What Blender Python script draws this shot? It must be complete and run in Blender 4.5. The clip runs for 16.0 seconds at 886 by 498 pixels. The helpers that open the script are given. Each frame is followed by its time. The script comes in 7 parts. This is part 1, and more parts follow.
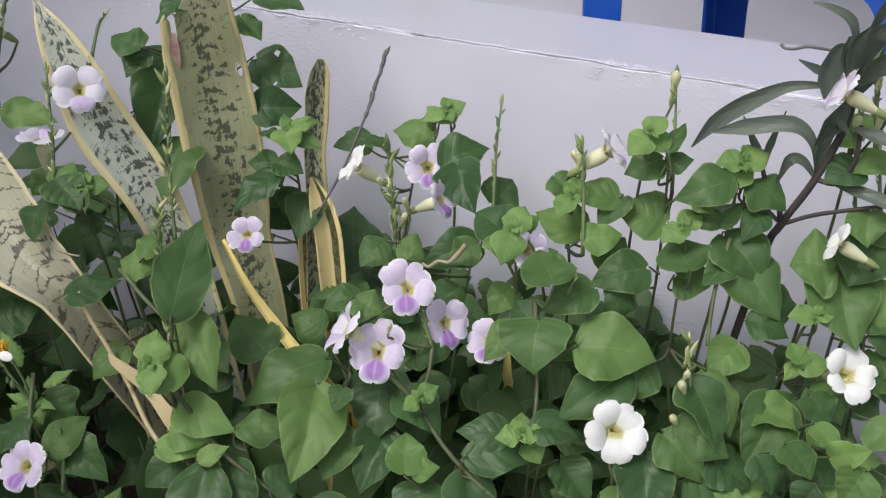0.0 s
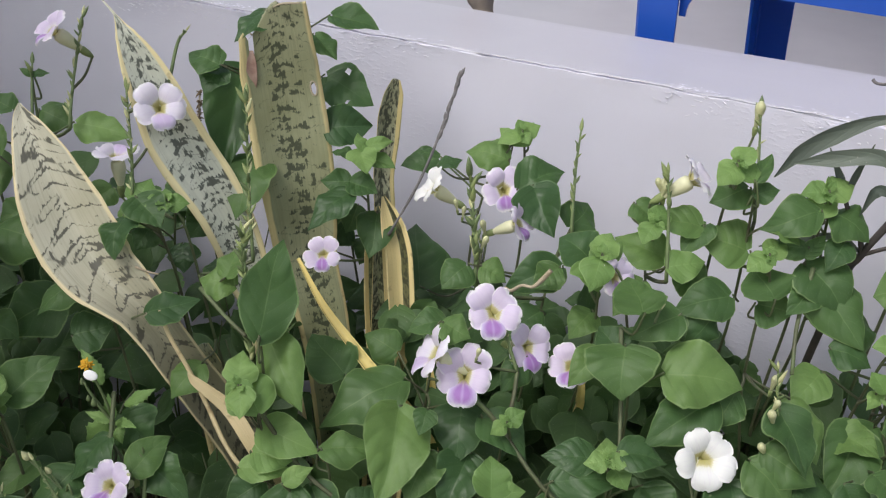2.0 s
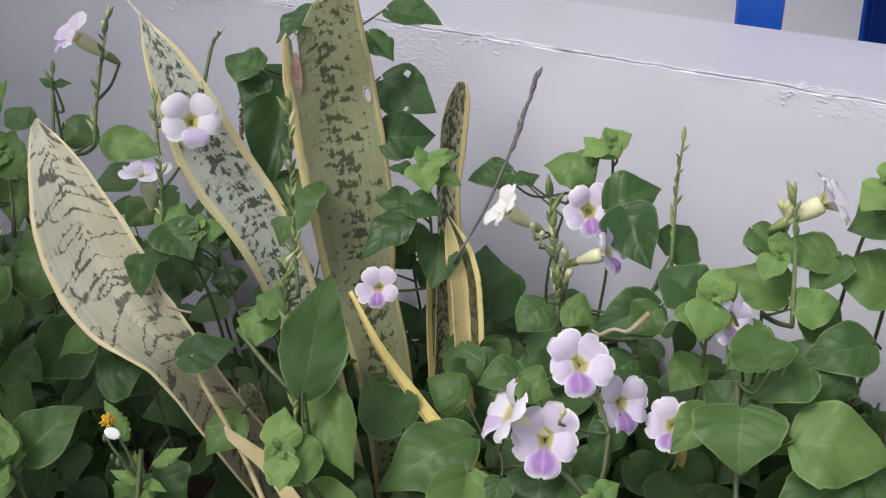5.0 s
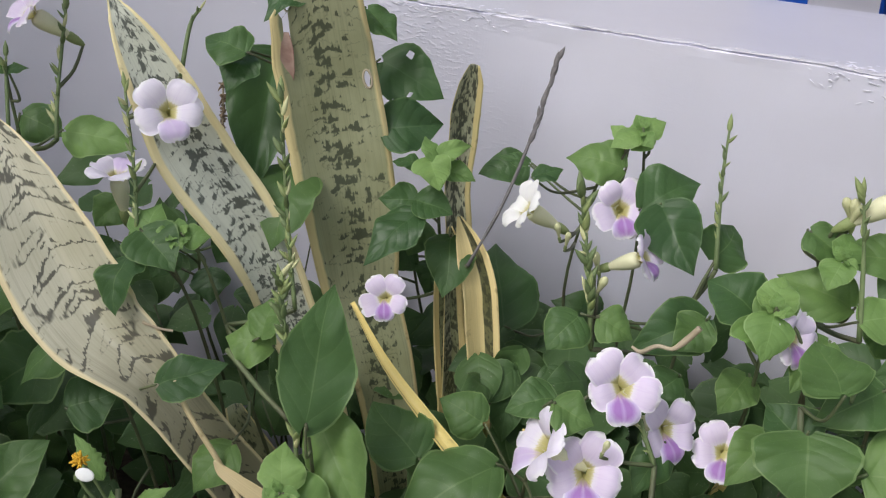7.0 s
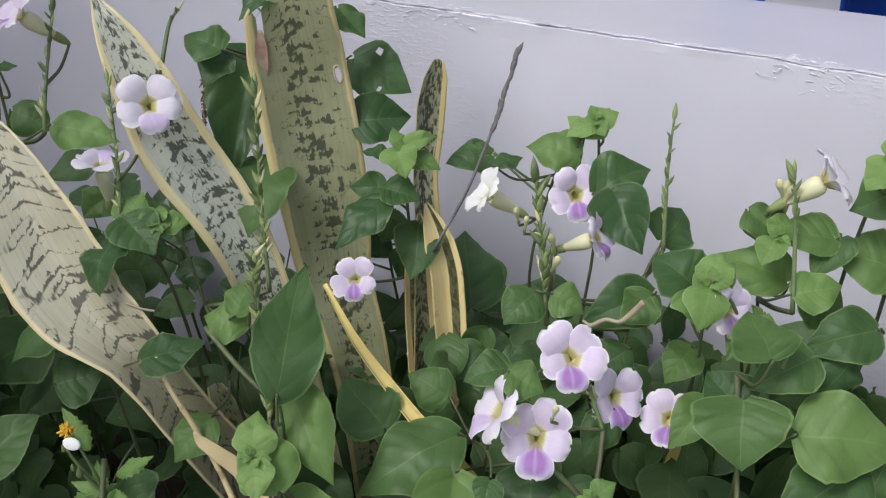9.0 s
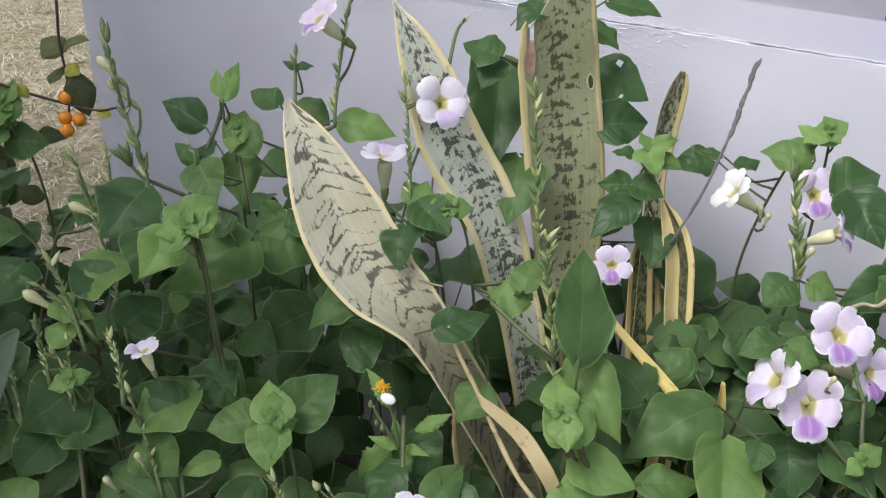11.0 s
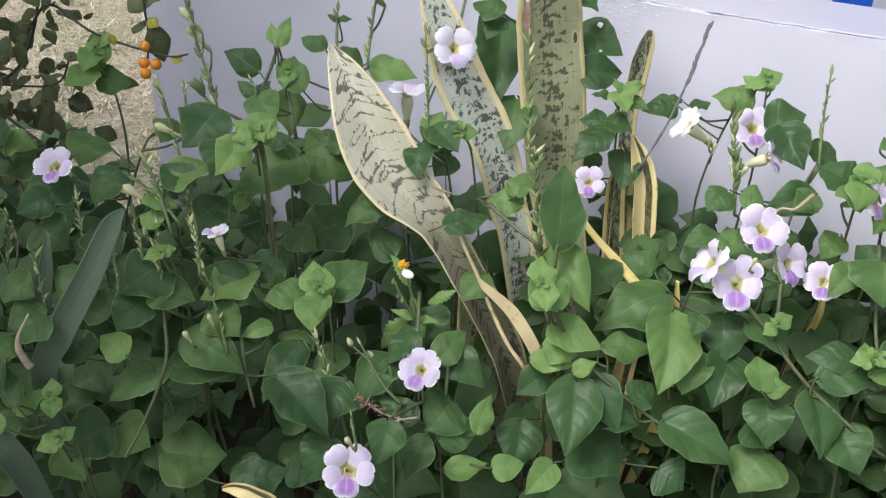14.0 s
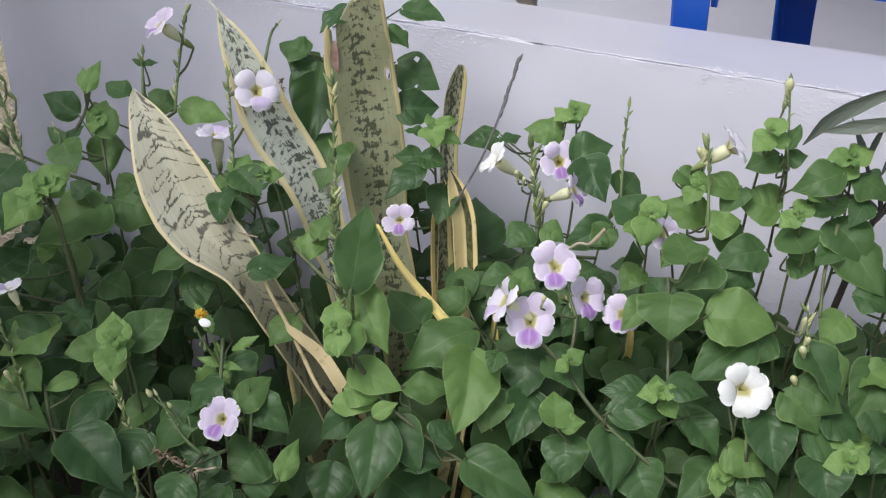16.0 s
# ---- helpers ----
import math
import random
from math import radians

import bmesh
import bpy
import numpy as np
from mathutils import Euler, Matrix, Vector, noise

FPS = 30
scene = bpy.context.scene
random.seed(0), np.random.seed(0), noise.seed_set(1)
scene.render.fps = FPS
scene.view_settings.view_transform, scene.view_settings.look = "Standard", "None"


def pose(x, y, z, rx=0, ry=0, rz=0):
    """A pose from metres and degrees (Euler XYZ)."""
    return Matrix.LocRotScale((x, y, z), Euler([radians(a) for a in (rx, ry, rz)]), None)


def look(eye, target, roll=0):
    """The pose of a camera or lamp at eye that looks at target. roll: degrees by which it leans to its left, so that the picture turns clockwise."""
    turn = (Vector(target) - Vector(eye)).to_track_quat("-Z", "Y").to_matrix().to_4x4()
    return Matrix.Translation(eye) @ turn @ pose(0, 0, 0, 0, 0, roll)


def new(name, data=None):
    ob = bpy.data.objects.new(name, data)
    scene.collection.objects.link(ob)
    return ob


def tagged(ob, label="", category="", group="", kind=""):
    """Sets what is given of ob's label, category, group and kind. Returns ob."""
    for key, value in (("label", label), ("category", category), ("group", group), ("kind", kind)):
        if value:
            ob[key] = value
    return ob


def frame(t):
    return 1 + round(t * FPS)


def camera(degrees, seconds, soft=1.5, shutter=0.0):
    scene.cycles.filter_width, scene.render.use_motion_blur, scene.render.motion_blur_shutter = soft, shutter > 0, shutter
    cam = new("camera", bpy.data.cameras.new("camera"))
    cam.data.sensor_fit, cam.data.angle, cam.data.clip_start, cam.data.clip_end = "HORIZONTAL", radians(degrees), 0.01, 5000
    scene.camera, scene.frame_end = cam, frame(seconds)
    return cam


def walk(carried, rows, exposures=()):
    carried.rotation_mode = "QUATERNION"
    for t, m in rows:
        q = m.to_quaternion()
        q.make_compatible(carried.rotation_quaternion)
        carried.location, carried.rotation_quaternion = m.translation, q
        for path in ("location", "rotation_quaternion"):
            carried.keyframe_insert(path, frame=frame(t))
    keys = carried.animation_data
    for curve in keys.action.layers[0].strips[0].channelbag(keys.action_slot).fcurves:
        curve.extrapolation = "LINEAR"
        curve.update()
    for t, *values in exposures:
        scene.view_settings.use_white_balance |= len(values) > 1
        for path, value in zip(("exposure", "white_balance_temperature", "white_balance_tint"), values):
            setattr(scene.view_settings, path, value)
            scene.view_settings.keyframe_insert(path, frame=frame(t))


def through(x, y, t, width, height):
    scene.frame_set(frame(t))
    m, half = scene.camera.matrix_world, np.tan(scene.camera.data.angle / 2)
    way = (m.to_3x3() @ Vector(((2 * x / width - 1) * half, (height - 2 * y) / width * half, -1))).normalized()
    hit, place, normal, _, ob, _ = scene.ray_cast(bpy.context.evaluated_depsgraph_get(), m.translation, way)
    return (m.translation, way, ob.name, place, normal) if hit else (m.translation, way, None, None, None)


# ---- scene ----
cam = camera(54.4, 16.0, soft=1.2)
# seconds, eye x y z, yaw, pitch, roll
ROWS = [
    (0, 0.2744, -0.7386, 0.8278, 24.40, -28.08, 2.45),
    (0.5, 0.2539, -0.7503, 0.8310, 24.81, -28.02, 2.43),
    (1, 0.2360, -0.7629, 0.8321, 23.88, -28.09, 2.96),
    (1.5, 0.2190, -0.7638, 0.8372, 23.78, -28.34, 3.49),
    (2, 0.2018, -0.7667, 0.8425, 23.18, -28.07, 3.91),
    (2.5, 0.1863, -0.7699, 0.8487, 23.19, -27.82, 4.04),
    (3, 0.1737, -0.7771, 0.8495, 23.44, -27.47, 4.04),
    (3.5, 0.1800, -0.7749, 0.8519, 24.59, -27.92, 3.30),
    (4, 0.1847, -0.7689, 0.8503, 24.93, -27.72, 3.10),
    (4.5, 0.1729, -0.7103, 0.8312, 26.32, -28.45, 2.15),
    (5, 0.1526, -0.6729, 0.8215, 28.11, -29.06, 1.30),
    (5.2, 0.1442, -0.6635, 0.8213, 28.22, -29.14, 1.23),
    (7.3, 0.0933, -0.6135, 0.7940, 25.73, -31.00, 1.73),
    (7.5, 0.0973, -0.6058, 0.7897, 26.23, -31.24, 1.35),
    (8, 0.1080, -0.6022, 0.7933, 25.69, -31.30, 1.48),
    (8.5, 0.1282, -0.6141, 0.7963, 25.80, -30.67, 1.26),
    (9, 0.1309, -0.6473, 0.8090, 25.72, -30.30, 1.34),
    (9.5, 0.0745, -0.6958, 0.8167, 24.93, -29.71, 2.01),
    (10, 0.0176, -0.7324, 0.8109, 24.73, -28.94, 2.79),
    (10.2, 0.0115, -0.7433, 0.8135, 25.27, -28.87, 2.61),
    (12.3, -0.0026, -0.8792, 0.8103, 27.39, -28.55, 3.25),
    (12.5, -0.0018, -0.8894, 0.8059, 27.16, -28.40, 3.56),
    (13, 0.0099, -0.9104, 0.7972, 27.48, -28.34, 3.45),
    (13.5, 0.0466, -0.9395, 0.8021, 27.34, -28.29, 3.42),
    (14, 0.0842, -0.9555, 0.8136, 27.03, -28.13, 3.69),
    (14.5, 0.1191, -0.9424, 0.8261, 26.26, -28.23, 3.80),
    (15, 0.1375, -0.9277, 0.8449, 25.87, -28.00, 3.35),
    (15.5, 0.1670, -0.9008, 0.8527, 25.17, -27.98, 3.32),
    (16, 0.2048, -0.8724, 0.8536, 24.64, -28.03, 2.79),
]
EXPOSURES = [
    (0, 0.48, 6500, 10), (5, 0.48, 6550, 10), (9, 0.46, 6400, 10), (10, 0.50, 6350, 10),
    (12.3, 0.84, 6520, 10), (14.5, 0.86, 6300, 10), (15.5, 0.64, 6300, 10), (16, 0.57, 6350, 10),
]
walk(cam, [(t, pose(x, y, z, 90 + pitch, 0, yaw) @ pose(0, 0, 0, 0, 0, roll)) for t, x, y, z, yaw, pitch, roll in ROWS], EXPOSURES)

# ---- light ----
world = bpy.data.worlds.new("overcast_sky")
scene.world = world
world.use_nodes = True
wn = world.node_tree.nodes
sky = wn.new("ShaderNodeTexSky")
sky.sky_type = "NISHITA"
sky.sun_disc = False
sky.sun_elevation = radians(56)
sky.sun_rotation = radians(211)
sky.dust_density = 4.0
sky.air_density = 1.5
wn["Background"].inputs["Strength"].default_value = 0.11
pale = wn.new("ShaderNodeHueSaturation")
pale.inputs["Saturation"].default_value = 0.7
world.node_tree.links.new(sky.outputs["Color"], pale.inputs["Color"])
world.node_tree.links.new(pale.outputs["Color"], wn["Background"].inputs["Color"])
sun_data = bpy.data.lights.new("sun", "SUN")
sun_data.energy = 1.35
sun_data.angle = radians(25)
sun_data.color = (0.98, 0.98, 1.0)
sun = new("sun", sun_data)
sun.matrix_world = look((-0.9, -1.5, 2.6), (0, 0, 0))


# ---- materials ----
def mat(name, rough=0.6):
    m = bpy.data.materials.new(name)
    m.use_nodes = True
    b = m.node_tree.nodes["Principled BSDF"]
    b.inputs["Roughness"].default_value = rough
    return m, m.node_tree, b


def node(tree, kind, **values):
    n = tree.nodes.new(kind)
    for key, value in values.items():
        n.inputs[key].default_value = value
    return n


def ramp(tree, fac, stops):
    r = tree.nodes.new("ShaderNodeValToRGB")
    while len(r.color_ramp.elements) < len(stops):
        r.color_ramp.elements.new(0.5)
    for e, (p, c) in zip(r.color_ramp.elements, stops):
        e.position, e.color = p, (*c, 1)
    tree.links.new(fac, r.inputs["Fac"])
    return r.outputs["Color"]


def noise_tex(tree, scale, detail=4.0, vector=None, rough=0.55):
    n = node(tree, "ShaderNodeTexNoise", Scale=scale, Detail=detail, Roughness=rough)
    if vector is not None:
        tree.links.new(vector, n.inputs["Vector"])
    return n.outputs["Fac"]


def bump(tree, bsdf, height, strength, distance):
    b = node(tree, "ShaderNodeBump", Strength=strength, Distance=distance)
    tree.links.new(height, b.inputs["Height"])
    tree.links.new(b.outputs["Normal"], bsdf.inputs["Normal"])


def coords(tree, which="Object"):
    return tree.nodes.new("ShaderNodeTexCoord").outputs[which]


def mixed(tree, a, b, fac, mode="MIX"):
    m = tree.nodes.new("ShaderNodeMix")
    m.data_type = "RGBA"
    m.blend_type = mode
    for key, value in (("A", a), ("B", b)):
        socket = [s for s in m.inputs if s.name == key and s.type == "RGBA"][0]
        if isinstance(value, tuple):
            socket.default_value = (*value, 1)
        else:
            tree.links.new(value, socket)
    if isinstance(fac, float):
        m.inputs["Factor"].default_value = fac
    else:
        tree.links.new(fac, m.inputs["Factor"])
    return [s for s in m.outputs if s.type == "RGBA"][0]


def paint_material(name, base, dirt, relief, scale):
    """Painted masonry: trowel drags, scattered pimples, fine grain and faint stains."""
    m, t, b = mat(name, 0.45)
    v = coords(t)
    big = noise_tex(t, 4.0, 6.0, v)
    t.links.new(ramp(t, big, [(0.3, dirt), (0.62, base)]), b.inputs["Base Color"])
    drag = t.nodes.new("ShaderNodeMapping")
    drag.inputs["Scale"].default_value = (0.42, 1.0, 1.0)
    t.links.new(v, drag.inputs["Vector"])
    rough = noise_tex(t, scale, 5.0, drag.outputs["Vector"], 0.55)
    pimple = ramp(t, noise_tex(t, scale * 5.5, 2.0, drag.outputs["Vector"]), [(0.50, (0, 0, 0)), (0.68, (1, 1, 1))])
    where = ramp(t, noise_tex(t, 3.2, 3.0, v), [(0.50, (0.0, 0.0, 0.0)), (0.64, (1.0, 1.0, 1.0))])
    soft = mixed(t, (0.4, 0.4, 0.4), rough, 0.35)
    height = mixed(t, soft, mixed(t, soft, pimple, 0.7), where)
    bump(t, b, height, relief, 0.0026)
    return m


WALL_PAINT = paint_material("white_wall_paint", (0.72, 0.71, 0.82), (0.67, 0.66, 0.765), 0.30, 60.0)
# Ledge top takes a greyer, darker tone than the wall face.
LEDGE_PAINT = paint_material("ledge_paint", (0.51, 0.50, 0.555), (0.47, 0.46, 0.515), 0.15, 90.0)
FLOOR_PAINT = paint_material("porch_floor_paint", (0.47, 0.46, 0.50), (0.42, 0.41, 0.455), 0.1, 30.0)

CRUST = paint_material("flaking_plaster", (0.76, 0.75, 0.84), (0.68, 0.67, 0.76), 0.2, 90.0)


def uv_split(tree):
    s = tree.nodes.new("ShaderNodeSeparateXYZ")
    tree.links.new(tree.nodes.new("ShaderNodeUVMap").outputs["UV"], s.inputs[0])
    return s.outputs["X"], s.outputs["Y"]


def maths(tree, op, a, b=None, c=None):
    m = tree.nodes.new("ShaderNodeMath")
    m.operation = op
    for socket, value in zip(m.inputs, (a, b, c)):
        if value is None:
            continue
        if isinstance(value, (int, float)):
            socket.default_value = value
        else:
            tree.links.new(value, socket)
    return m.outputs[0]


def leaf_material(name, dark, pale, vein, gloss=0.42, through=0.22, middle=None):
    """A living leaf: midrib and side veins along the leaf's own map, blotches, and some light passing through."""
    m, t, b = mat(name, gloss)
    u, v = uv_split(t)
    side = maths(t, "ABSOLUTE", u)
    rib = maths(t, "LESS_THAN", side, 0.024)
    slant = maths(t, "SUBTRACT", v, maths(t, "MULTIPLY", maths(t, "POWER", side, 1.3), 0.30))
    teeth = maths(t, "PINGPONG", maths(t, "MULTIPLY", slant, 5.0), 0.5)
    lines = maths(t, "LESS_THAN", teeth, 0.035)
    own = t.nodes.new("ShaderNodeObjectInfo").outputs["Random"]
    island = t.nodes.new("ShaderNodeNewGeometry").outputs["Random Per Island"]
    mix = maths(t, "FRACT", maths(t, "ADD", own, island))
    base = ramp(t, mix, [(0.0, dark), (0.62, middle or tuple((a + b) / 2 for a, b in zip(dark, pale))), (1.0, pale)])
    blotch = noise_tex(t, 3.0, 5.0, coords(t, "Generated"), 0.6)
    base = mixed(t, base, tuple(c * 0.62 for c in dark), ramp(t, blotch, [(0.34, (0, 0, 0)), (0.72, (0.30, 0.30, 0.30))]))
    base = mixed(t, base, vein, maths(t, "MULTIPLY", lines, 0.08))
    base = mixed(t, base, vein, maths(t, "MULTIPLY", rib, 0.26))
    rim = maths(t, "GREATER_THAN", maths(t, "ADD", side, maths(t, "MULTIPLY", blotch, 0.12)), 1.0)
    base = mixed(t, base, vein, maths(t, "MULTIPLY", rim, 0.50))
    speck = noise_tex(t, 900.0, 1.0, coords(t, "Object"))
    base = mixed(t, base, (0.55, 0.55, 0.45), maths(t, "MULTIPLY", maths(t, "GREATER_THAN", speck, 0.76), 0.5))
    t.links.new(base, b.inputs["Base Color"])
    t.links.new(maths(t, "ADD", maths(t, "MULTIPLY", blotch, 0.35), gloss - 0.15), b.inputs["Roughness"])
    b.inputs["Specular IOR Level"].default_value = 0.27
    height = maths(t, "ADD", maths(t, "MULTIPLY", maths(t, "MINIMUM", teeth, 0.25), 1.0), maths(t, "MULTIPLY", blotch, 0.8))
    bump(t, b, height, 0.5, 0.0016)
    glow = t.nodes.new("ShaderNodeBsdfTranslucent")
    t.links.new(mixed(t, base, tuple(min(1, c * 2.0) for c in pale), 0.5), glow.inputs["Color"])
    both = t.nodes.new("ShaderNodeMixShader")
    both.inputs["Fac"].default_value = through
    t.links.new(b.outputs[0], both.inputs[1])
    t.links.new(glow.outputs[0], both.inputs[2])
    t.links.new(both.outputs[0], t.nodes["Material Output"].inputs["Surface"])
    return m


LEAF = leaf_material("mature_leaf", (0.038, 0.088, 0.031), (0.150, 0.252, 0.072), (0.23, 0.33, 0.13), 0.46, 0.24, (0.076, 0.146, 0.046))
LEAF_YOUNG = leaf_material("young_leaf", (0.140, 0.250, 0.072), (0.235, 0.370, 0.115), (0.33, 0.46, 0.19), 0.48, 0.28)
# Darker green standing in for shade on leaves by the wall and low down.
LEAF_SHADED = leaf_material("shaded_green_leaf", (0.036, 0.080, 0.028), (0.062, 0.125, 0.040), (0.12, 0.20, 0.08), 0.40, 0.12)
# Undergrowth green, darkened in colour to deepen shade in the gaps.
LEAF_LOWER = leaf_material("lower_leaf", (0.050, 0.100, 0.036), (0.085, 0.155, 0.052), (0.14, 0.22, 0.09), 0.45, 0.20)
LEAF_SHRUB = leaf_material("berry_shrub_leaf", (0.062, 0.076, 0.033), (0.125, 0.145, 0.056), (0.15, 0.16, 0.085), 0.5, 0.14)
LEAF_PURPLE = leaf_material("dark_purple_green_leaf", (0.092, 0.115, 0.096), (0.125, 0.152, 0.120), (0.18, 0.20, 0.17), 0.42, 0.12)
LEAF_YELLOWED = leaf_material("yellowed_leaf", (0.42, 0.38, 0.06), (0.50, 0.48, 0.10), (0.55, 0.50, 0.2), 0.5, 0.25)


def plain_material(name, low, high, scale, rough=0.6, relief=0.2):
    m, t, b = mat(name, rough)
    v = coords(t)
    t.links.new(ramp(t, noise_tex(t, scale, 4.0, v), [(0.32, low), (0.68, high)]), b.inputs["Base Color"])
    bump(t, b, noise_tex(t, scale * 4, 3.0, v), relief, 0.001)
    return m


STEM = plain_material("green_brown_stem", (0.075, 0.075, 0.042), (0.115, 0.155, 0.065), 30.0)
STEM_GREEN = plain_material("green_stem", (0.10, 0.145, 0.055), (0.16, 0.215, 0.09), 60.0)
STEM_DARK = plain_material("dark_stem", (0.035, 0.032, 0.030), (0.075, 0.06, 0.055), 40.0)
STEM_SEED = plain_material("seed_stalk", (0.085, 0.080, 0.082), (0.20, 0.185, 0.185), 60.0)
BUD = plain_material("green_bud", (0.17, 0.23, 0.08), (0.30, 0.35, 0.14), 160.0)
BUD_PALE = plain_material("pale_bud", (0.42, 0.43, 0.20), (0.55, 0.55, 0.32), 120.0)
TUBE = plain_material("flower_tube", (0.58, 0.58, 0.34), (0.74, 0.73, 0.52), 90.0, 0.5, 0.05)
THROAT = plain_material("flower_throat", (0.40, 0.37, 0.11), (0.54, 0.50, 0.20), 90.0, 0.5, 0.05)
BUD_CREAM = plain_material("closed_flower_cream", (0.40, 0.42, 0.19), (0.66, 0.65, 0.42), 55.0, 0.5, 0.1)
DRY = plain_material("dry_stalk", (0.31, 0.25, 0.165), (0.49, 0.42, 0.31), 60.0)
BRACT = plain_material("withered_bract", (0.13, 0.085, 0.05), (0.30, 0.22, 0.14), 200.0)
DRY_RED = plain_material("dead_leaf_tip", (0.26, 0.15, 0.12), (0.44, 0.31, 0.25), 90.0)


def petal_material(name, rim, body, heart, patch=None):
    """Petal: paler rim, veined body, a tinted heart, and on the lip a violet patch."""
    m, t, b = mat(name, 0.55)
    u, v = uv_split(t)
    fibre = noise_tex(t, 9.0, 3.0, t.nodes.new("ShaderNodeUVMap").outputs["UV"])
    tone = maths(t, "ADD", v, maths(t, "MULTIPLY", maths(t, "SUBTRACT", fibre, 0.5), 0.16))
    col = ramp(t, tone, [(0.0, (0.50, 0.46, 0.16)), (0.10, (0.58, 0.54, 0.24)), (0.145, (0.74, 0.70, 0.46)), (0.185, heart), (0.32, body), (0.82, body), (0.97, rim)])
    stretch = t.nodes.new("ShaderNodeCombineXYZ")
    t.links.new(maths(t, "MULTIPLY", u, 7.0), stretch.inputs["X"])
    t.links.new(maths(t, "MULTIPLY", v, 1.2), stretch.inputs["Y"])
    veins = noise_tex(t, 1.0, 3.0, stretch.outputs[0])
    col = mixed(t, col, tuple(c * k for c, k in zip(body, (0.80, 0.70, 0.88))), maths(t, "MULTIPLY", ramp(t, veins, [(0.52, (0, 0, 0)), (0.66, (1, 1, 1))]), 0.22))
    if patch is not None:
        away = maths(t, "ADD", maths(t, "POWER", maths(t, "MULTIPLY", maths(t, "ABSOLUTE", u), 1.12), 2.0), maths(t, "POWER", maths(t, "MULTIPLY", maths(t, "SUBTRACT", v, 0.47), 1.9), 2.0))
        inside = t.nodes.new("ShaderNodeMapRange")
        inside.inputs["From Min"].default_value, inside.inputs["From Max"].default_value = 1.0, 0.42
        t.links.new(maths(t, "ADD", away, maths(t, "MULTIPLY", fibre, 0.25)), inside.inputs["Value"])
        middle = t.nodes.new("ShaderNodeMapRange")
        middle.inputs["From Min"].default_value, middle.inputs["From Max"].default_value = 0.02, 0.16
        middle.inputs["To Min"].default_value, middle.inputs["To Max"].default_value = 0.55, 0.88
        t.links.new(maths(t, "ABSOLUTE", u), middle.inputs["Value"])
        col = mixed(t, col, patch, maths(t, "MULTIPLY", inside.outputs[0], middle.outputs[0]))
    edge = t.nodes.new("ShaderNodeMapRange")
    edge.inputs["From Min"].default_value, edge.inputs["From Max"].default_value = 0.86, 0.97
    t.links.new(maths(t, "MAXIMUM", maths(t, "ABSOLUTE", u), v), edge.inputs["Value"])
    col = mixed(t, col, rim, maths(t, "MULTIPLY", edge.outputs[0], 0.85))
    t.links.new(col, b.inputs["Base Color"])
    b.inputs["Specular IOR Level"].default_value = 0.25
    bump(t, b, fibre, 0.25, 0.0008)
    glow = t.nodes.new("ShaderNodeBsdfTranslucent")
    t.links.new(col, glow.inputs["Color"])
    both = t.nodes.new("ShaderNodeMixShader")
    both.inputs["Fac"].default_value = 0.3
    t.links.new(b.outputs[0], both.inputs[1])
    t.links.new(glow.outputs[0], both.inputs[2])
    t.links.new(both.outputs[0], t.nodes["Material Output"].inputs["Surface"])
    return m


PETALS = {
    "v": (petal_material("lilac_petal", (0.93, 0.90, 0.95), (0.79, 0.69, 0.87), (0.86, 0.81, 0.89)),
          petal_material("lilac_lip", (0.92, 0.90, 0.95), (0.70, 0.60, 0.84), (0.86, 0.82, 0.84), (0.40, 0.18, 0.55))),
    "p": (petal_material("pale_lilac_petal", (0.90, 0.88, 0.93), (0.82, 0.77, 0.89), (0.86, 0.84, 0.88)),
          petal_material("pale_lilac_lip", (0.84, 0.80, 0.90), (0.74, 0.66, 0.85), (0.84, 0.80, 0.82), (0.68, 0.55, 0.81))),
    "w": (petal_material("white_petal", (0.93, 0.93, 0.92), (0.92, 0.92, 0.91), (0.88, 0.88, 0.82)),) * 2,
}


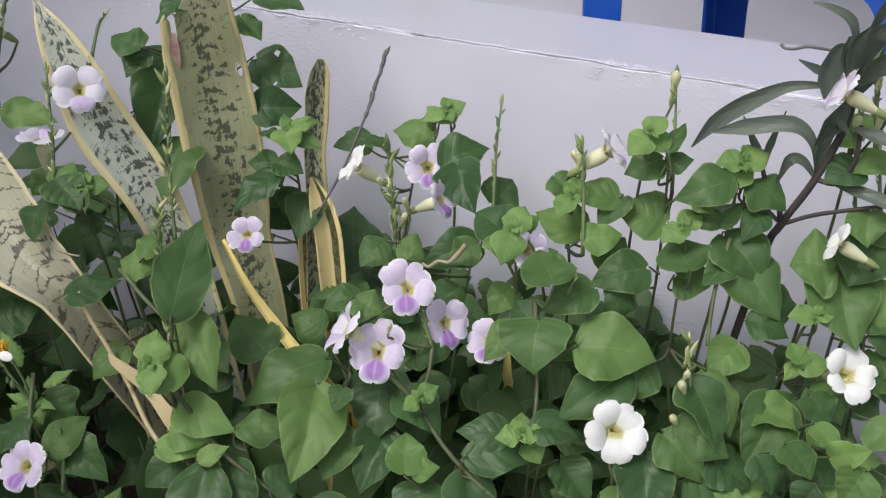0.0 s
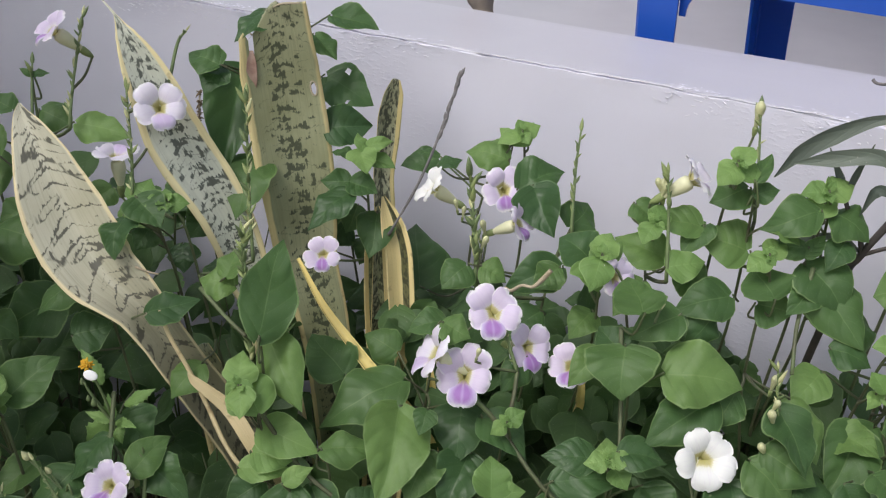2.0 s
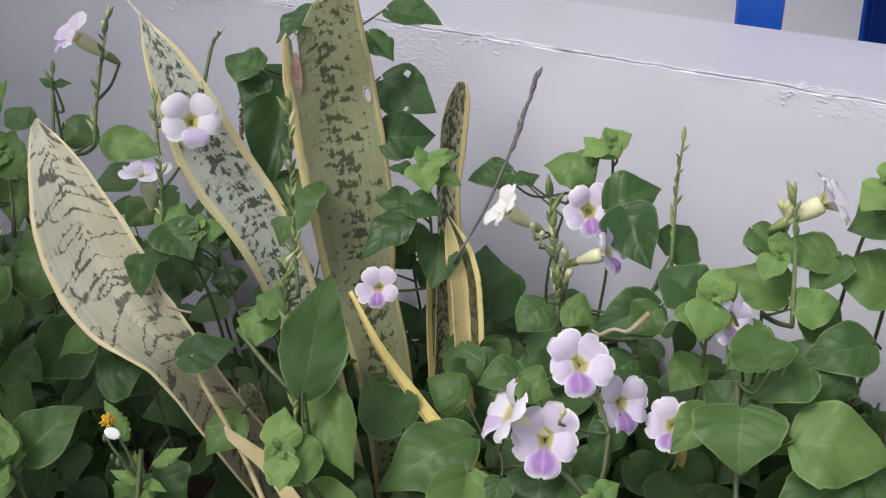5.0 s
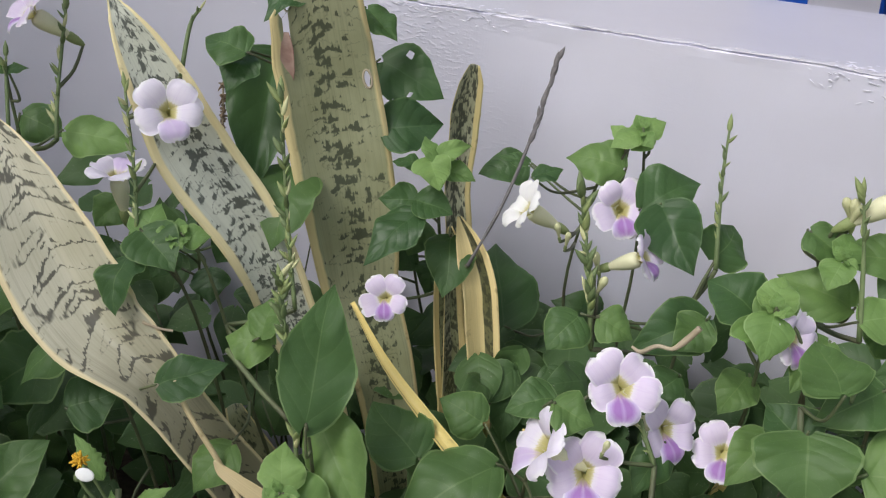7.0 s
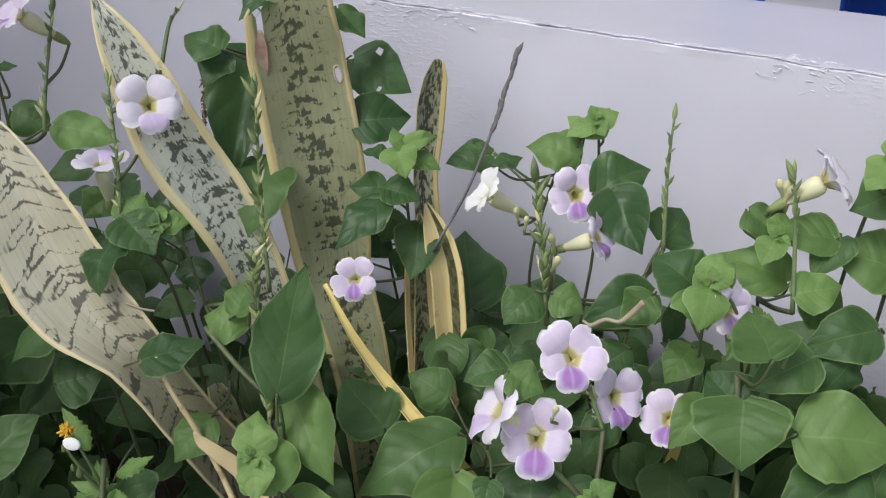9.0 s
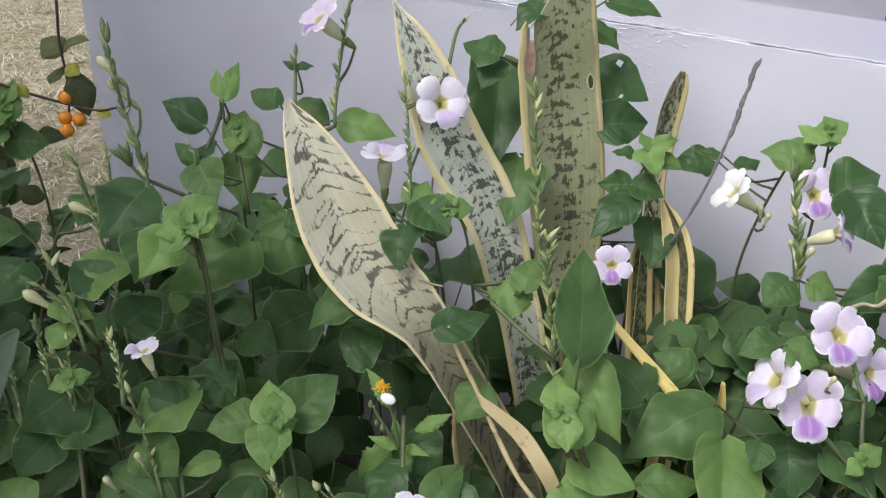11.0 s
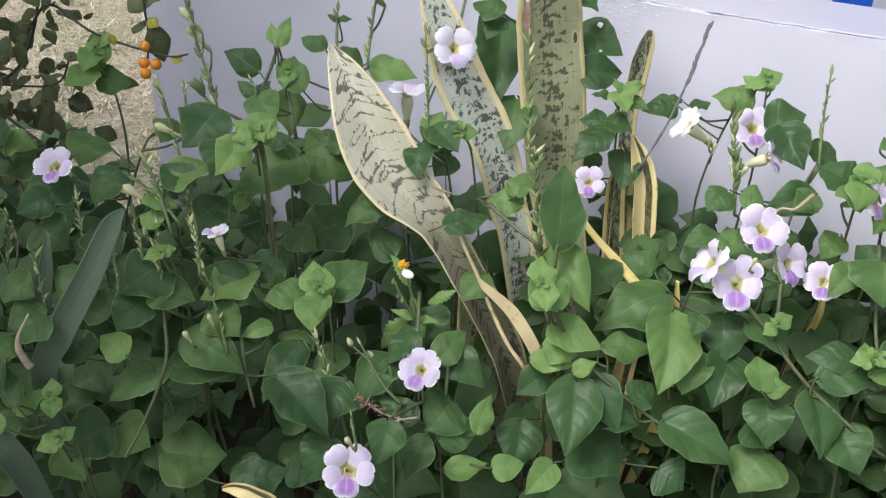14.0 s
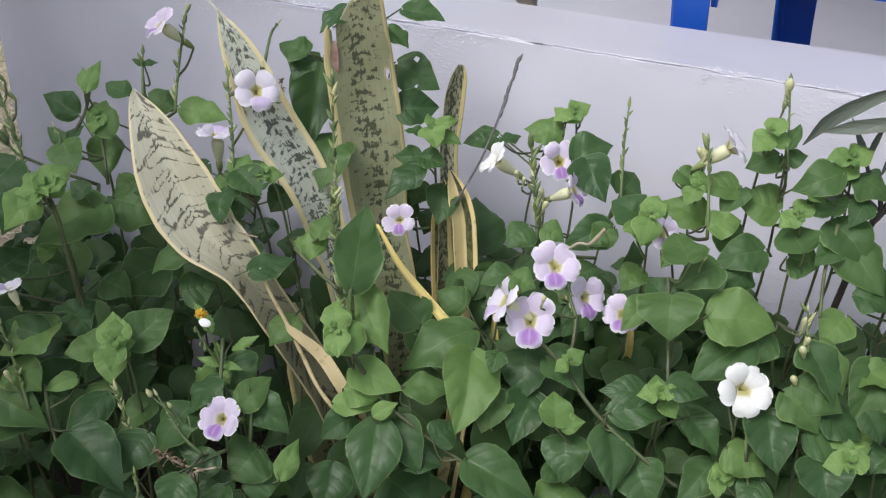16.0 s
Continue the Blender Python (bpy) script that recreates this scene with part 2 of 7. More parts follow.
def snake_material(name, pale, pale2, dark, rim, margin, lines, dashes, centre, chevron, shift=0.0, stripe=None, foot=None):
    """Snake plant blade: cream margin, pale ground, thin ragged cross lines and toothed dashes."""
    m, t, b = mat(name, 0.42)
    u, v = uv_split(t)
    side = maths(t, "ABSOLUTE", maths(t, "ADD", u, shift))

    def spread(fu, fv, detail, along=v, rough=0.6):
        c = t.nodes.new("ShaderNodeCombineXYZ")
        t.links.new(maths(t, "MULTIPLY", u, fu), c.inputs["X"])
        t.links.new(maths(t, "MULTIPLY", along, fv), c.inputs["Y"])
        return noise_tex(t, 1.0, detail, c.outputs[0], rough)

    def step(value, low, high):
        r = t.nodes.new("ShaderNodeMapRange")
        r.inputs["From Min"].default_value, r.inputs["From Max"].default_value = low, high
        t.links.new(value, r.inputs["Value"])
        return r.outputs[0]

    teeth = spread(13.0, 60.0, 2.0)
    patch = spread(1.1, 26.0, 2.0)
    bent = maths(t, "SUBTRACT", maths(t, "ADD", v, maths(t, "MULTIPLY", teeth, 0.0075)), maths(t, "MULTIPLY", side, chevron))
    ridge = maths(t, "ABSOLUTE", maths(t, "SUBTRACT", spread(0.8, 80.0, 0.0, bent), 0.5))
    width = maths(t, "ADD", maths(t, "MULTIPLY", maths(t, "SUBTRACT", patch, 0.36), 0.34), maths(t, "MULTIPLY", maths(t, "SUBTRACT", teeth, 0.5), 0.14))
    line = step(maths(t, "SUBTRACT", maths(t, "MULTIPLY", width, lines), ridge), 0.0, 0.03)
    dash = maths(t, "ADD", maths(t, "MULTIPLY", spread(3.0, 165.0, 1.5, bent, 0.65), 1.0), maths(t, "MULTIPLY", teeth, 0.50))
    dash = maths(t, "ADD", dash, maths(t, "MULTIPLY", patch, 0.45))
    dash = maths(t, "ADD", dash, maths(t, "MULTIPLY", maths(t, "SUBTRACT", 0.42, side), centre))
    dash = step(dash, dashes - 0.045, dashes + 0.025)
    mark = maths(t, "MAXIMUM", line, dash)
    ground = ramp(t, noise_tex(t, 22.0, 4.0, coords(t)), [(0.35, pale), (0.65, pale2)])
    streak = spread(16.0, 8.0, 3.0)
    ground = mixed(t, ground, tuple(c * 0.72 for c in pale), maths(t, "MULTIPLY", step(streak, 0.5, 0.75), 0.6))
    # Foot colour: the ground runs darker and browner down the blade.
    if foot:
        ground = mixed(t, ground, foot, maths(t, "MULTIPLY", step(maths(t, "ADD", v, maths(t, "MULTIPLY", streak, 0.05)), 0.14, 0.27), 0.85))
    col = mixed(t, ground, dark, maths(t, "MULTIPLY", mark, 0.90))
    wob = maths(t, "MULTIPLY", maths(t, "SUBTRACT", patch, 0.5), 0.16)
    lip = step(maths(t, "ADD", side, wob), 1 - margin - 0.025, 1 - margin + 0.025)
    if stripe:
        mid, half = stripe
        lip = maths(t, "MAXIMUM", lip, step(maths(t, "ADD", maths(t, "ABSOLUTE", maths(t, "SUBTRACT", u, mid)), wob), half + 0.03, half - 0.03))
    cream = ramp(t, spread(7.0, 12.0, 4.0), [(0.3, tuple(c * 0.92 for c in rim)), (0.7, tuple(min(1, c * 1.10) for c in rim))])
    rust = spread(9.0, 5.0, 5.0)
    cream = mixed(t, cream, (0.20, 0.12, 0.05), maths(t, "MULTIPLY", step(rust, 0.60, 0.72), 0.75))
    cream = mixed(t, cream, (0.22, 0.15, 0.07), maths(t, "MULTIPLY", step(noise_tex(t, 70.0, 4.0, coords(t)), 0.62, 0.70), 0.55))
    col = mixed(t, col, cream, lip)
    t.links.new(col, b.inputs["Base Color"])
    bump(t, b, maths(t, "ADD", noise_tex(t, 160.0, 3.0, coords(t)), streak), 0.25, 0.001)
    return m


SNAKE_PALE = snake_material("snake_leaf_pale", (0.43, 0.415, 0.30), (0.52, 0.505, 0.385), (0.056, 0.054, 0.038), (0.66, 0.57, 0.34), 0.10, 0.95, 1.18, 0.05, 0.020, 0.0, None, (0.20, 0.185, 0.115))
SNAKE_GREEN = snake_material("snake_leaf_green", (0.26, 0.27, 0.145), (0.34, 0.35, 0.21), (0.040, 0.052, 0.028), (0.64, 0.54, 0.27), 0.15, 0.30, 1.10, 0.30, 0.004, 0.05)
SNAKE_WIDE = snake_material("snake_leaf_wide_margin", (0.48, 0.50, 0.41), (0.60, 0.62, 0.52), (0.042, 0.050, 0.040), (0.76, 0.67, 0.38), 0.25, 0.60, 1.06, 0.14, 0.008)
SNAKE_NARROW = snake_material("snake_leaf_narrow", (0.33, 0.33, 0.20), (0.46, 0.46, 0.32), (0.040, 0.045, 0.030), (0.66, 0.55, 0.26), 0.20, 0.4, 0.99, 0.15, 0.006, -0.14)
SNAKE_CREAM = snake_material("snake_leaf_cream", (0.12, 0.12, 0.05), (0.17, 0.16, 0.08), (0.045, 0.05, 0.025), (0.74, 0.61, 0.30), 0.36, 0.5, 0.98, 0.0, 0.006, 0.0, (0.48, 0.62))
SNAKE_DULL = snake_material("snake_leaf_dull", (0.20, 0.22, 0.11), (0.27, 0.28, 0.15), (0.045, 0.05, 0.025), (0.66, 0.53, 0.24), 0.42, 0.5, 0.98, 0.0, 0.006)
SNAKE_YELLOW = snake_material("snake_leaf_fold", (0.20, 0.20, 0.09), (0.28, 0.27, 0.13), (0.06, 0.06, 0.03), (0.58, 0.475, 0.27), 1.40, 0.5, 1.10, 0.0, 0.006)
SNAKE_GOLD = snake_material("snake_leaf_gold", (0.20, 0.20, 0.09), (0.28, 0.27, 0.13), (0.06, 0.06, 0.03), (0.70, 0.57, 0.21), 0.95, 0.5, 1.10, 0.0, 0.006, -0.7)
STRAP = leaf_material("grey_green_strap", (0.090, 0.135, 0.090), (0.12, 0.17, 0.11), (0.17, 0.22, 0.16), 0.5, 0.14)

BLUE, _t, _b = mat("blue_plastic", 0.32)
_t.links.new(ramp(_t, noise_tex(_t, 6.0, 3.0, coords(_t)), [(0.3, (0.010, 0.075, 0.42)), (0.7, (0.014, 0.10, 0.52))]), _b.inputs["Base Color"])
bump(_t, _b, noise_tex(_t, 300.0, 2.0, coords(_t)), 0.06, 0.0006)
WOOD = plain_material("weathered_wood", (0.22, 0.17, 0.13), (0.40, 0.34, 0.28), 24.0, 0.75, 0.6)
GREY_RAIL = plain_material("grey_rail", (0.30, 0.29, 0.30), (0.38, 0.37, 0.38), 20.0, 0.6, 0.3)
ORANGE, _t, _b = mat("orange_berry", 0.28)
_t.links.new(ramp(_t, noise_tex(_t, 80.0, 2.0, coords(_t)), [(0.3, (0.72, 0.22, 0.015)), (0.7, (0.85, 0.33, 0.03))]), _b.inputs["Base Color"])
WHITE_RAY = plain_material("white_ray", (0.82, 0.82, 0.80), (0.90, 0.90, 0.88), 90.0, 0.5, 0.05)
YELLOW = plain_material("yellow_florets", (0.62, 0.32, 0.02), (0.80, 0.52, 0.04), 400.0, 0.7, 0.6)

GROUND, _t, _b = mat("soil_and_dry_lawn", 0.9)
_v = coords(_t)
_near = noise_tex(_t, 1.3, 5.0, _v)
_fine = noise_tex(_t, 42.0, 6.0, _v, 0.7)
_lawn = ramp(_t, _fine, [(0.28, (0.16, 0.125, 0.075)), (0.5, (0.42, 0.35, 0.25)), (0.72, (0.62, 0.55, 0.42))])
_lawn = mixed(_t, _lawn, (0.15, 0.19, 0.06), ramp(_t, _near, [(0.44, (0.0, 0.0, 0.0)), (0.68, (0.5, 0.5, 0.5))]))
_x = _t.nodes.new("ShaderNodeSeparateXYZ")
_t.links.new(_v, _x.inputs[0])
_bed = maths(_t, "MULTIPLY", maths(_t, "GREATER_THAN", maths(_t, "ADD", _x.outputs["X"], maths(_t, "MULTIPLY", _near, 0.3)), -1.0), maths(_t, "LESS_THAN", maths(_t, "ABSOLUTE", _x.outputs["Y"]), 1.2))
_soil = ramp(_t, _fine, [(0.3, (0.035, 0.025, 0.018)), (0.7, (0.10, 0.075, 0.05))])
_t.links.new(mixed(_t, _lawn, _soil, _bed), _b.inputs["Base Color"])
bump(_t, _b, _fine, 0.8, 0.02)

GRASS, _t, _b = mat("dry_grass_blade", 0.8)
_r = _t.nodes.new("ShaderNodeNewGeometry").outputs["Random Per Island"]
_t.links.new(ramp(_t, _r, [(0.0, (0.80, 0.73, 0.57)), (0.40, (0.62, 0.53, 0.38)), (0.66, (0.30, 0.23, 0.14)), (0.85, (0.16, 0.20, 0.06)), (1.0, (0.10, 0.15, 0.04))]), _b.inputs["Base Color"])


# ---- building helpers ----
def part(name, bm, material, parent=None, label="", smooth=True):
    """Links a bmesh as one mesh object, under a thing or a part if one is given."""
    me = bpy.data.meshes.new(name)
    bm.to_mesh(me)
    bm.free()
    return placed(name, me, material, parent, label, smooth)


def placed(name, me, material=None, parent=None, label="", smooth=True):
    if material is not None and not me.materials:
        me.materials.append(material)
    if smooth:
        me.polygons.foreach_set("use_smooth", [True] * len(me.polygons))
    ob = new(name, me)
    if parent is not None:
        ob.parent = parent
    if label:
        tagged(ob, label)
    return ob


def thing(name, at, label, category, group="", kind=""):
    ob = new(name)
    ob.location = at
    ob.empty_display_size = 0.02
    return tagged(ob, label, category, group, kind)


def smooth_line(points, steps):
    """Catmull-Rom through the points."""
    pts = [Vector(p) for p in points]
    if len(pts) == 2:
        return [pts[0].lerp(pts[1], i / steps) for i in range(steps + 1)]
    ext = [pts[0] * 2 - pts[1], *pts, pts[-1] * 2 - pts[-2]]
    out = []
    for i in range(1, len(ext) - 2):
        a, b, c, d = ext[i - 1 : i + 3]
        for k in range(steps):
            s = k / steps
            out.append(0.5 * ((2 * b) + (c - a) * s + (2 * a - 5 * b + 4 * c - d) * s * s + (3 * b - a - 3 * c + d) * s**3))
    return out + [pts[-1]]


def tube(bm, points, r0, r1, sides=6, steps=4, knots=0.0):
    """A tapered round stalk along a smooth line, with closed ends."""
    line = smooth_line(points, steps)
    rings = []
    for i, p in enumerate(line):
        ahead = (line[min(i + 1, len(line) - 1)] - line[max(i - 1, 0)]).normalized()
        a = ahead.cross(Vector((0.31, 0.9, 0.2))).normalized()
        b = ahead.cross(a)
        r = r0 + (r1 - r0) * i / (len(line) - 1)
        r *= 1 + knots * (noise.noise(p * 60))
        rings.append([bm.verts.new(p + r * (math.cos(q) * a + math.sin(q) * b)) for q in (2 * math.pi * k / sides for k in range(sides))])
    for lo, hi in zip(rings, rings[1:]):
        for k in range(sides):
            bm.faces.new((lo[k], lo[(k + 1) % sides], hi[(k + 1) % sides], hi[k]))
    bm.faces.new(rings[0][::-1])
    bm.faces.new(rings[-1])


def box(bm, x0, y0, z0, x1, y1, z1, round_by=0.0):
    made = bmesh.ops.create_cube(bm, size=1)["verts"]
    bmesh.ops.scale(bm, vec=(x1 - x0, y1 - y0, z1 - z0), verts=made)
    bmesh.ops.translate(bm, vec=((x0 + x1) / 2, (y0 + y1) / 2, (z0 + z1) / 2), verts=made)
    if round_by:
        edges = list({e for q in made for e in q.link_edges})
        bmesh.ops.bevel(bm, geom=edges, offset=round_by, segments=2, affect="EDGES")


def from_grid(rows, uvs):
    """A bmesh sheet from rows of points, with its map."""
    bm = bmesh.new()
    layer = bm.loops.layers.uv.new("UVMap")
    made = [[bm.verts.new(p) for p in row] for row in rows]
    tag = {q: uv for row, uvrow in zip(made, uvs) for q, uv in zip(row, uvrow)}
    for lo, hi in zip(made, made[1:]):
        for k in range(len(lo) - 1):
            f = bm.faces.new((lo[k], lo[k + 1], hi[k + 1], hi[k]))
            for loop in f.loops:
                loop[layer].uv = tag[loop.vert]
    return bm


# ---- leaves ----
HEART = ((0.0, 0.14), (0.04, 0.60), (0.12, 0.90), (0.24, 1.04), (0.38, 1.02), (0.54, 0.88), (0.68, 0.67), (0.80, 0.44), (0.88, 0.265), (0.945, 0.12), (1.0, 0.0))
POINTED = ((0.0, 0.10), (0.04, 0.42), (0.12, 0.74), (0.24, 0.98), (0.36, 1.02), (0.50, 0.90), (0.64, 0.68), (0.76, 0.45), (0.86, 0.25), (0.94, 0.10), (1.0, 0.0))
OVAL = ((0.0, 0.04), (0.06, 0.34), (0.16, 0.66), (0.30, 0.92), (0.45, 1.0), (0.60, 0.92), (0.75, 0.68), (0.88, 0.36), (1.0, 0.0))


def leaf_points(outline, fold, droop, wave, twist, lobes, seed, rows_v, cross, crinkle=1.0):
    """Leaf blade one long (y) and one wide (x), base at the origin, upper side to +z: quilted between the veins, with an uneven, wavy margin."""
    rng = random.Random(seed)
    ph, off = rng.uniform(0, 6.28), rng.uniform(0, 50)
    lean, curl = rng.uniform(-0.10, 0.10), rng.uniform(-0.04, 0.16)
    skew = rng.uniform(-0.06, 0.06)
    rows, uvs = [], []
    vs = [o[0] for o in outline]
    ws = [o[1] for o in outline]
    for v in rows_v:
        w = float(np.interp(v, vs, ws))
        row, uvrow = [], []
        for s in cross:
            rag = 1 + 0.07 * noise.noise(Vector((v * 6, 3 if s > 0 else -3, off))) + 0.035 * noise.noise(Vector((v * 19, s, off)))
            x = 0.5 * w * s * rag * (1 + skew * (1 if s > 0 else -1))
            y = v - lobes * abs(s) ** 1.5 * max(0, 1 - v / 0.3)
            z = fold * abs(x) ** 0.85 - droop * (v - 0.35) ** 2 - curl * abs(s) ** 3 * w
            z += wave * abs(s) ** 1.5 * w * math.sin(11 * v + ph + (1.7 if s > 0 else 0))
            z += twist * x * (v - 0.5) - 0.013 * crinkle * w * (abs(s) * (1.25 - abs(s))) * 3 * math.cos(31.4 * (v - 0.30 * abs(s) ** 1.3))
            z += crinkle * w * (0.048 * noise.noise(Vector((x * 3.6, v * 3.6, off))) + 0.020 * noise.noise(Vector((x * 10, v * 10, off))))
            row.append((x + lean * v * v * (1 - v) * 4, y, z))
            uvrow.append((s, v))
        rows.append(row)
        uvs.append(uvrow)
    return rows, uvs


FINE = ([0.0, 0.02, 0.05, *(0.1 + 0.05 * k for k in range(17)), 0.94, 0.97, 1.0], (-1.0, -0.9, -0.74, -0.52, -0.28, -0.06, 0.06, 0.28, 0.52, 0.74, 0.9, 1.0))
COARSE = ([0.0, 0.04, 0.11, 0.2, 0.32, 0.45, 0.58, 0.7, 0.81, 0.91, 1.0], (-1.0, -0.78, -0.42, 0.0, 0.42, 0.78, 1.0))


def leaf_meshes(name, material, outlines, count, lobes, net=FINE, crinkle=1.0, eaten=0):
    """Leaves of one kind, in several outlines; the first few have been eaten into."""
    out = []
    for k in range(count):
        rng = random.Random(k * 7 + len(name))
        bm = from_grid(*leaf_points(outlines[k % len(outlines)], rng.uniform(-0.02, 0.34), rng.uniform(0.10, 0.70), rng.uniform(0.02, 0.10), rng.uniform(-0.5, 0.5), lobes, k + 3 * len(name), *net, crinkle))
        if k < eaten:
            bm.faces.ensure_lookup_table()
            across = len(net[1]) - 1
            gone = {(6, 2), (7, 2), (13, 8), (10, 10)}
            bmesh.ops.delete(bm, geom=[bm.faces[i * across + j] for i, j in gone], context="FACES")
        me = bpy.data.meshes.new(name)
        bm.to_mesh(me)
        bm.free()
        me.materials.append(material)
        me.polygons.foreach_set("use_smooth", [True] * len(me.polygons))
        out.append(me)
    return out


LEAVES_OLD = leaf_meshes("heart_leaf", LEAF, (HEART, POINTED, HEART), 20, 0.07)
LEAVES_EATEN = leaf_meshes("eaten_heart_leaf", LEAF_SHADED, (HEART,), 1, 0.07, FINE, 1.0, 1)
LEAVES_SHADED = leaf_meshes("old_heart_leaf", LEAF_SHADED, (HEART, POINTED), 10, 0.07)
LEAVES_UNDER = leaf_meshes("lower_heart_leaf", LEAF_LOWER, (HEART, POINTED), 12, 0.07, COARSE)
LEAVES_NEW = leaf_meshes("young_heart_leaf", LEAF_YOUNG, (HEART, POINTED), 9, 0.05, FINE, 0.5)
LEAVES_SHRUB = leaf_meshes("shrub_leaf", LEAF_SHRUB, (OVAL,), 6, 0.0, COARSE)
LEAVES_YELLOW = leaf_meshes("yellow_leaf", LEAF_YELLOWED, (OVAL,), 2, 0.0)
LEAVES_WEED = leaf_meshes("toothed_leaf", LEAF_YOUNG, (tuple((v, 0.86 * w * (1 + (0.12 if i % 2 else -0.12))) for i, (v, w) in enumerate((k / 16, math.sin(math.pi * (k / 16) ** 0.72)) for k in range(17))),), 4, 0.0, ([k / 32 for k in range(33)], COARSE[1]), 0.6)
FACING = Vector((0.274, -0.562, 0.955)).normalized()


def leaf_pose(base, tip, width, facing):
    base, tip = Vector(base), Vector(tip)
    along = tip - base
    y = along.normalized()
    x = y.cross(facing).normalized()
    z = x.cross(y)
    turn = Matrix((x, y, z)).transposed().to_4x4()
    return Matrix.Translation(base) @ turn @ Matrix.Diagonal((width, along.length, (width + along.length) / 2, 1))


def put_leaf(parent, base, tip, width, meshes, rng, jitter=0.22, name="leaf"):
    facing = (FACING + Vector([rng.uniform(-jitter, jitter) for _ in range(3)])).normalized()
    ob = new(name, rng.choice(meshes))
    ob.parent = parent
    ob.matrix_basis = Matrix.Translation(-parent.location) @ leaf_pose(base, tip, width, facing)
    return ob


# ---- flowers ----
def petal_mesh(name, material, seed, broad):
    """One round lobe of the corolla, from the throat outwards along +y in the plane of the flower, with a ruffled rim."""
    rng = random.Random(seed)
    ph = rng.uniform(0, 6.28)
    notch = rng.uniform(0.0, 0.035)
    profile = ((0.0, 0.34), (0.10, 0.54), (0.22, 0.74), (0.36, 0.90), (0.50, 0.98), (0.63, 1.0), (0.75, 0.97), (0.85, 0.88), (0.925, 0.73), (0.975, 0.53), (1.0, 0.32))
    rows, uvs = [], []
    for v, w in profile:
        row, uvrow = [], []
        for s in (-1.0, -0.86, -0.66, -0.44, -0.22, 0.0, 0.22, 0.44, 0.66, 0.86, 1.0):
            rag = 1 + 0.10 * v * noise.noise(Vector((v * 4, 3 * s, ph)))
            x = 0.5 * broad * w * s * rag
            y = 0.075 + 0.435 * v + 0.035 * v * noise.noise(Vector((s * 3.1, v, ph + 9)))
            y -= notch * v ** 5 * math.exp(-14 * (s - 0.15 * math.sin(ph)) ** 2)
            z = -0.30 * (1 - v) ** 2.4 - 0.09 * v * v + 0.05 * math.sin(2.6 * v) - 0.022 * s * s * w
            z += 0.024 * v * math.sin(3.4 * s + ph) + 0.018 * v * v * math.cos(9 * s + 2 * ph) * abs(s) + 0.035 * v * noise.noise(Vector((s * 1.7, v * 1.7, ph)))
            row.append((x, y, z))
            uvrow.append((s, v))
        rows.append(row)
        uvs.append(uvrow)
    bm = from_grid(rows, uvs)
    me = bpy.data.meshes.new(name)
    bm.to_mesh(me)
    bm.free()
    me.materials.append(material)
    me.polygons.foreach_set("use_smooth", [True] * len(me.polygons))
    return me


PETAL_MESHES = {k: [petal_mesh("petal", m[0], 3 + i, 0.475 + 0.025 * i) for i in range(4)] + [petal_mesh("lip_petal", m[1], 9, 0.50)] for k, m in PETALS.items()}


def turned_mesh(name, rings, sides, material, material_in=None, inside_from=99):
    """A surface of revolution about z from (radius, z) rings."""
    bm = bmesh.new()
    made = [[bm.verts.new((r * math.cos(a), r * math.sin(a), z)) for a in (2 * math.pi * k / sides for k in range(sides))] for r, z in rings]
    for n, (lo, hi) in enumerate(zip(made, made[1:])):
        for k in range(sides):
            f = bm.faces.new((lo[k], lo[(k + 1) % sides], hi[(k + 1) % sides], hi[k]))
            f.material_index = 1 if n >= inside_from else 0
    bm.faces.new(made[0][::-1])
    if rings[-1][0] > 1e-4:
        bm.faces.new(made[-1])
    me = bpy.data.meshes.new(name)
    bm.to_mesh(me)
    bm.free()
    me.materials.append(material)
    if material_in is not None:
        me.materials.append(material_in)
    me.polygons.foreach_set("use_smooth", [True] * len(me.polygons))
    return me


TUBE_MESH = turned_mesh("flower_tube", ((0.04, -1.25), (0.07, -1.0), (0.13, -0.74), (0.165, -0.50), (0.155, -0.36), (0.088, -0.290), (0.080, -0.300), (0.072, -0.34), (0.05, -0.42), (0.01, -0.46)), 12, TUBE, THROAT, 6)
CLOSED_MESH = turned_mesh("closed_flower", ((0.06, -1.0), (0.075, -0.82), (0.105, -0.58), (0.155, -0.34), (0.165, -0.20), (0.125, -0.07), (0.06, 0.0), (0.01, 0.03)), 10, BUD_CREAM)
CALYX_MESH = turned_mesh("calyx", ((0.02, -1.36), (0.055, -1.30), (0.085, -1.18), (0.095, -1.04), (0.06, -0.92)), 7, BUD)
BUD_MESHES = [turned_mesh("bud", ((0.06, 0.0), (0.14, 0.10), (0.19, 0.32), (0.15, 0.62), (0.06, 0.88), (0.01, 1.0)), 7, m) for m in (BUD, STEM_GREEN, BUD_PALE)]


BUD_DRY = turned_mesh("dry_bud", ((0.05, 0.0), (0.16, 0.15), (0.20, 0.40), (0.13, 0.70), (0.01, 1.0)), 6, STEM_SEED)


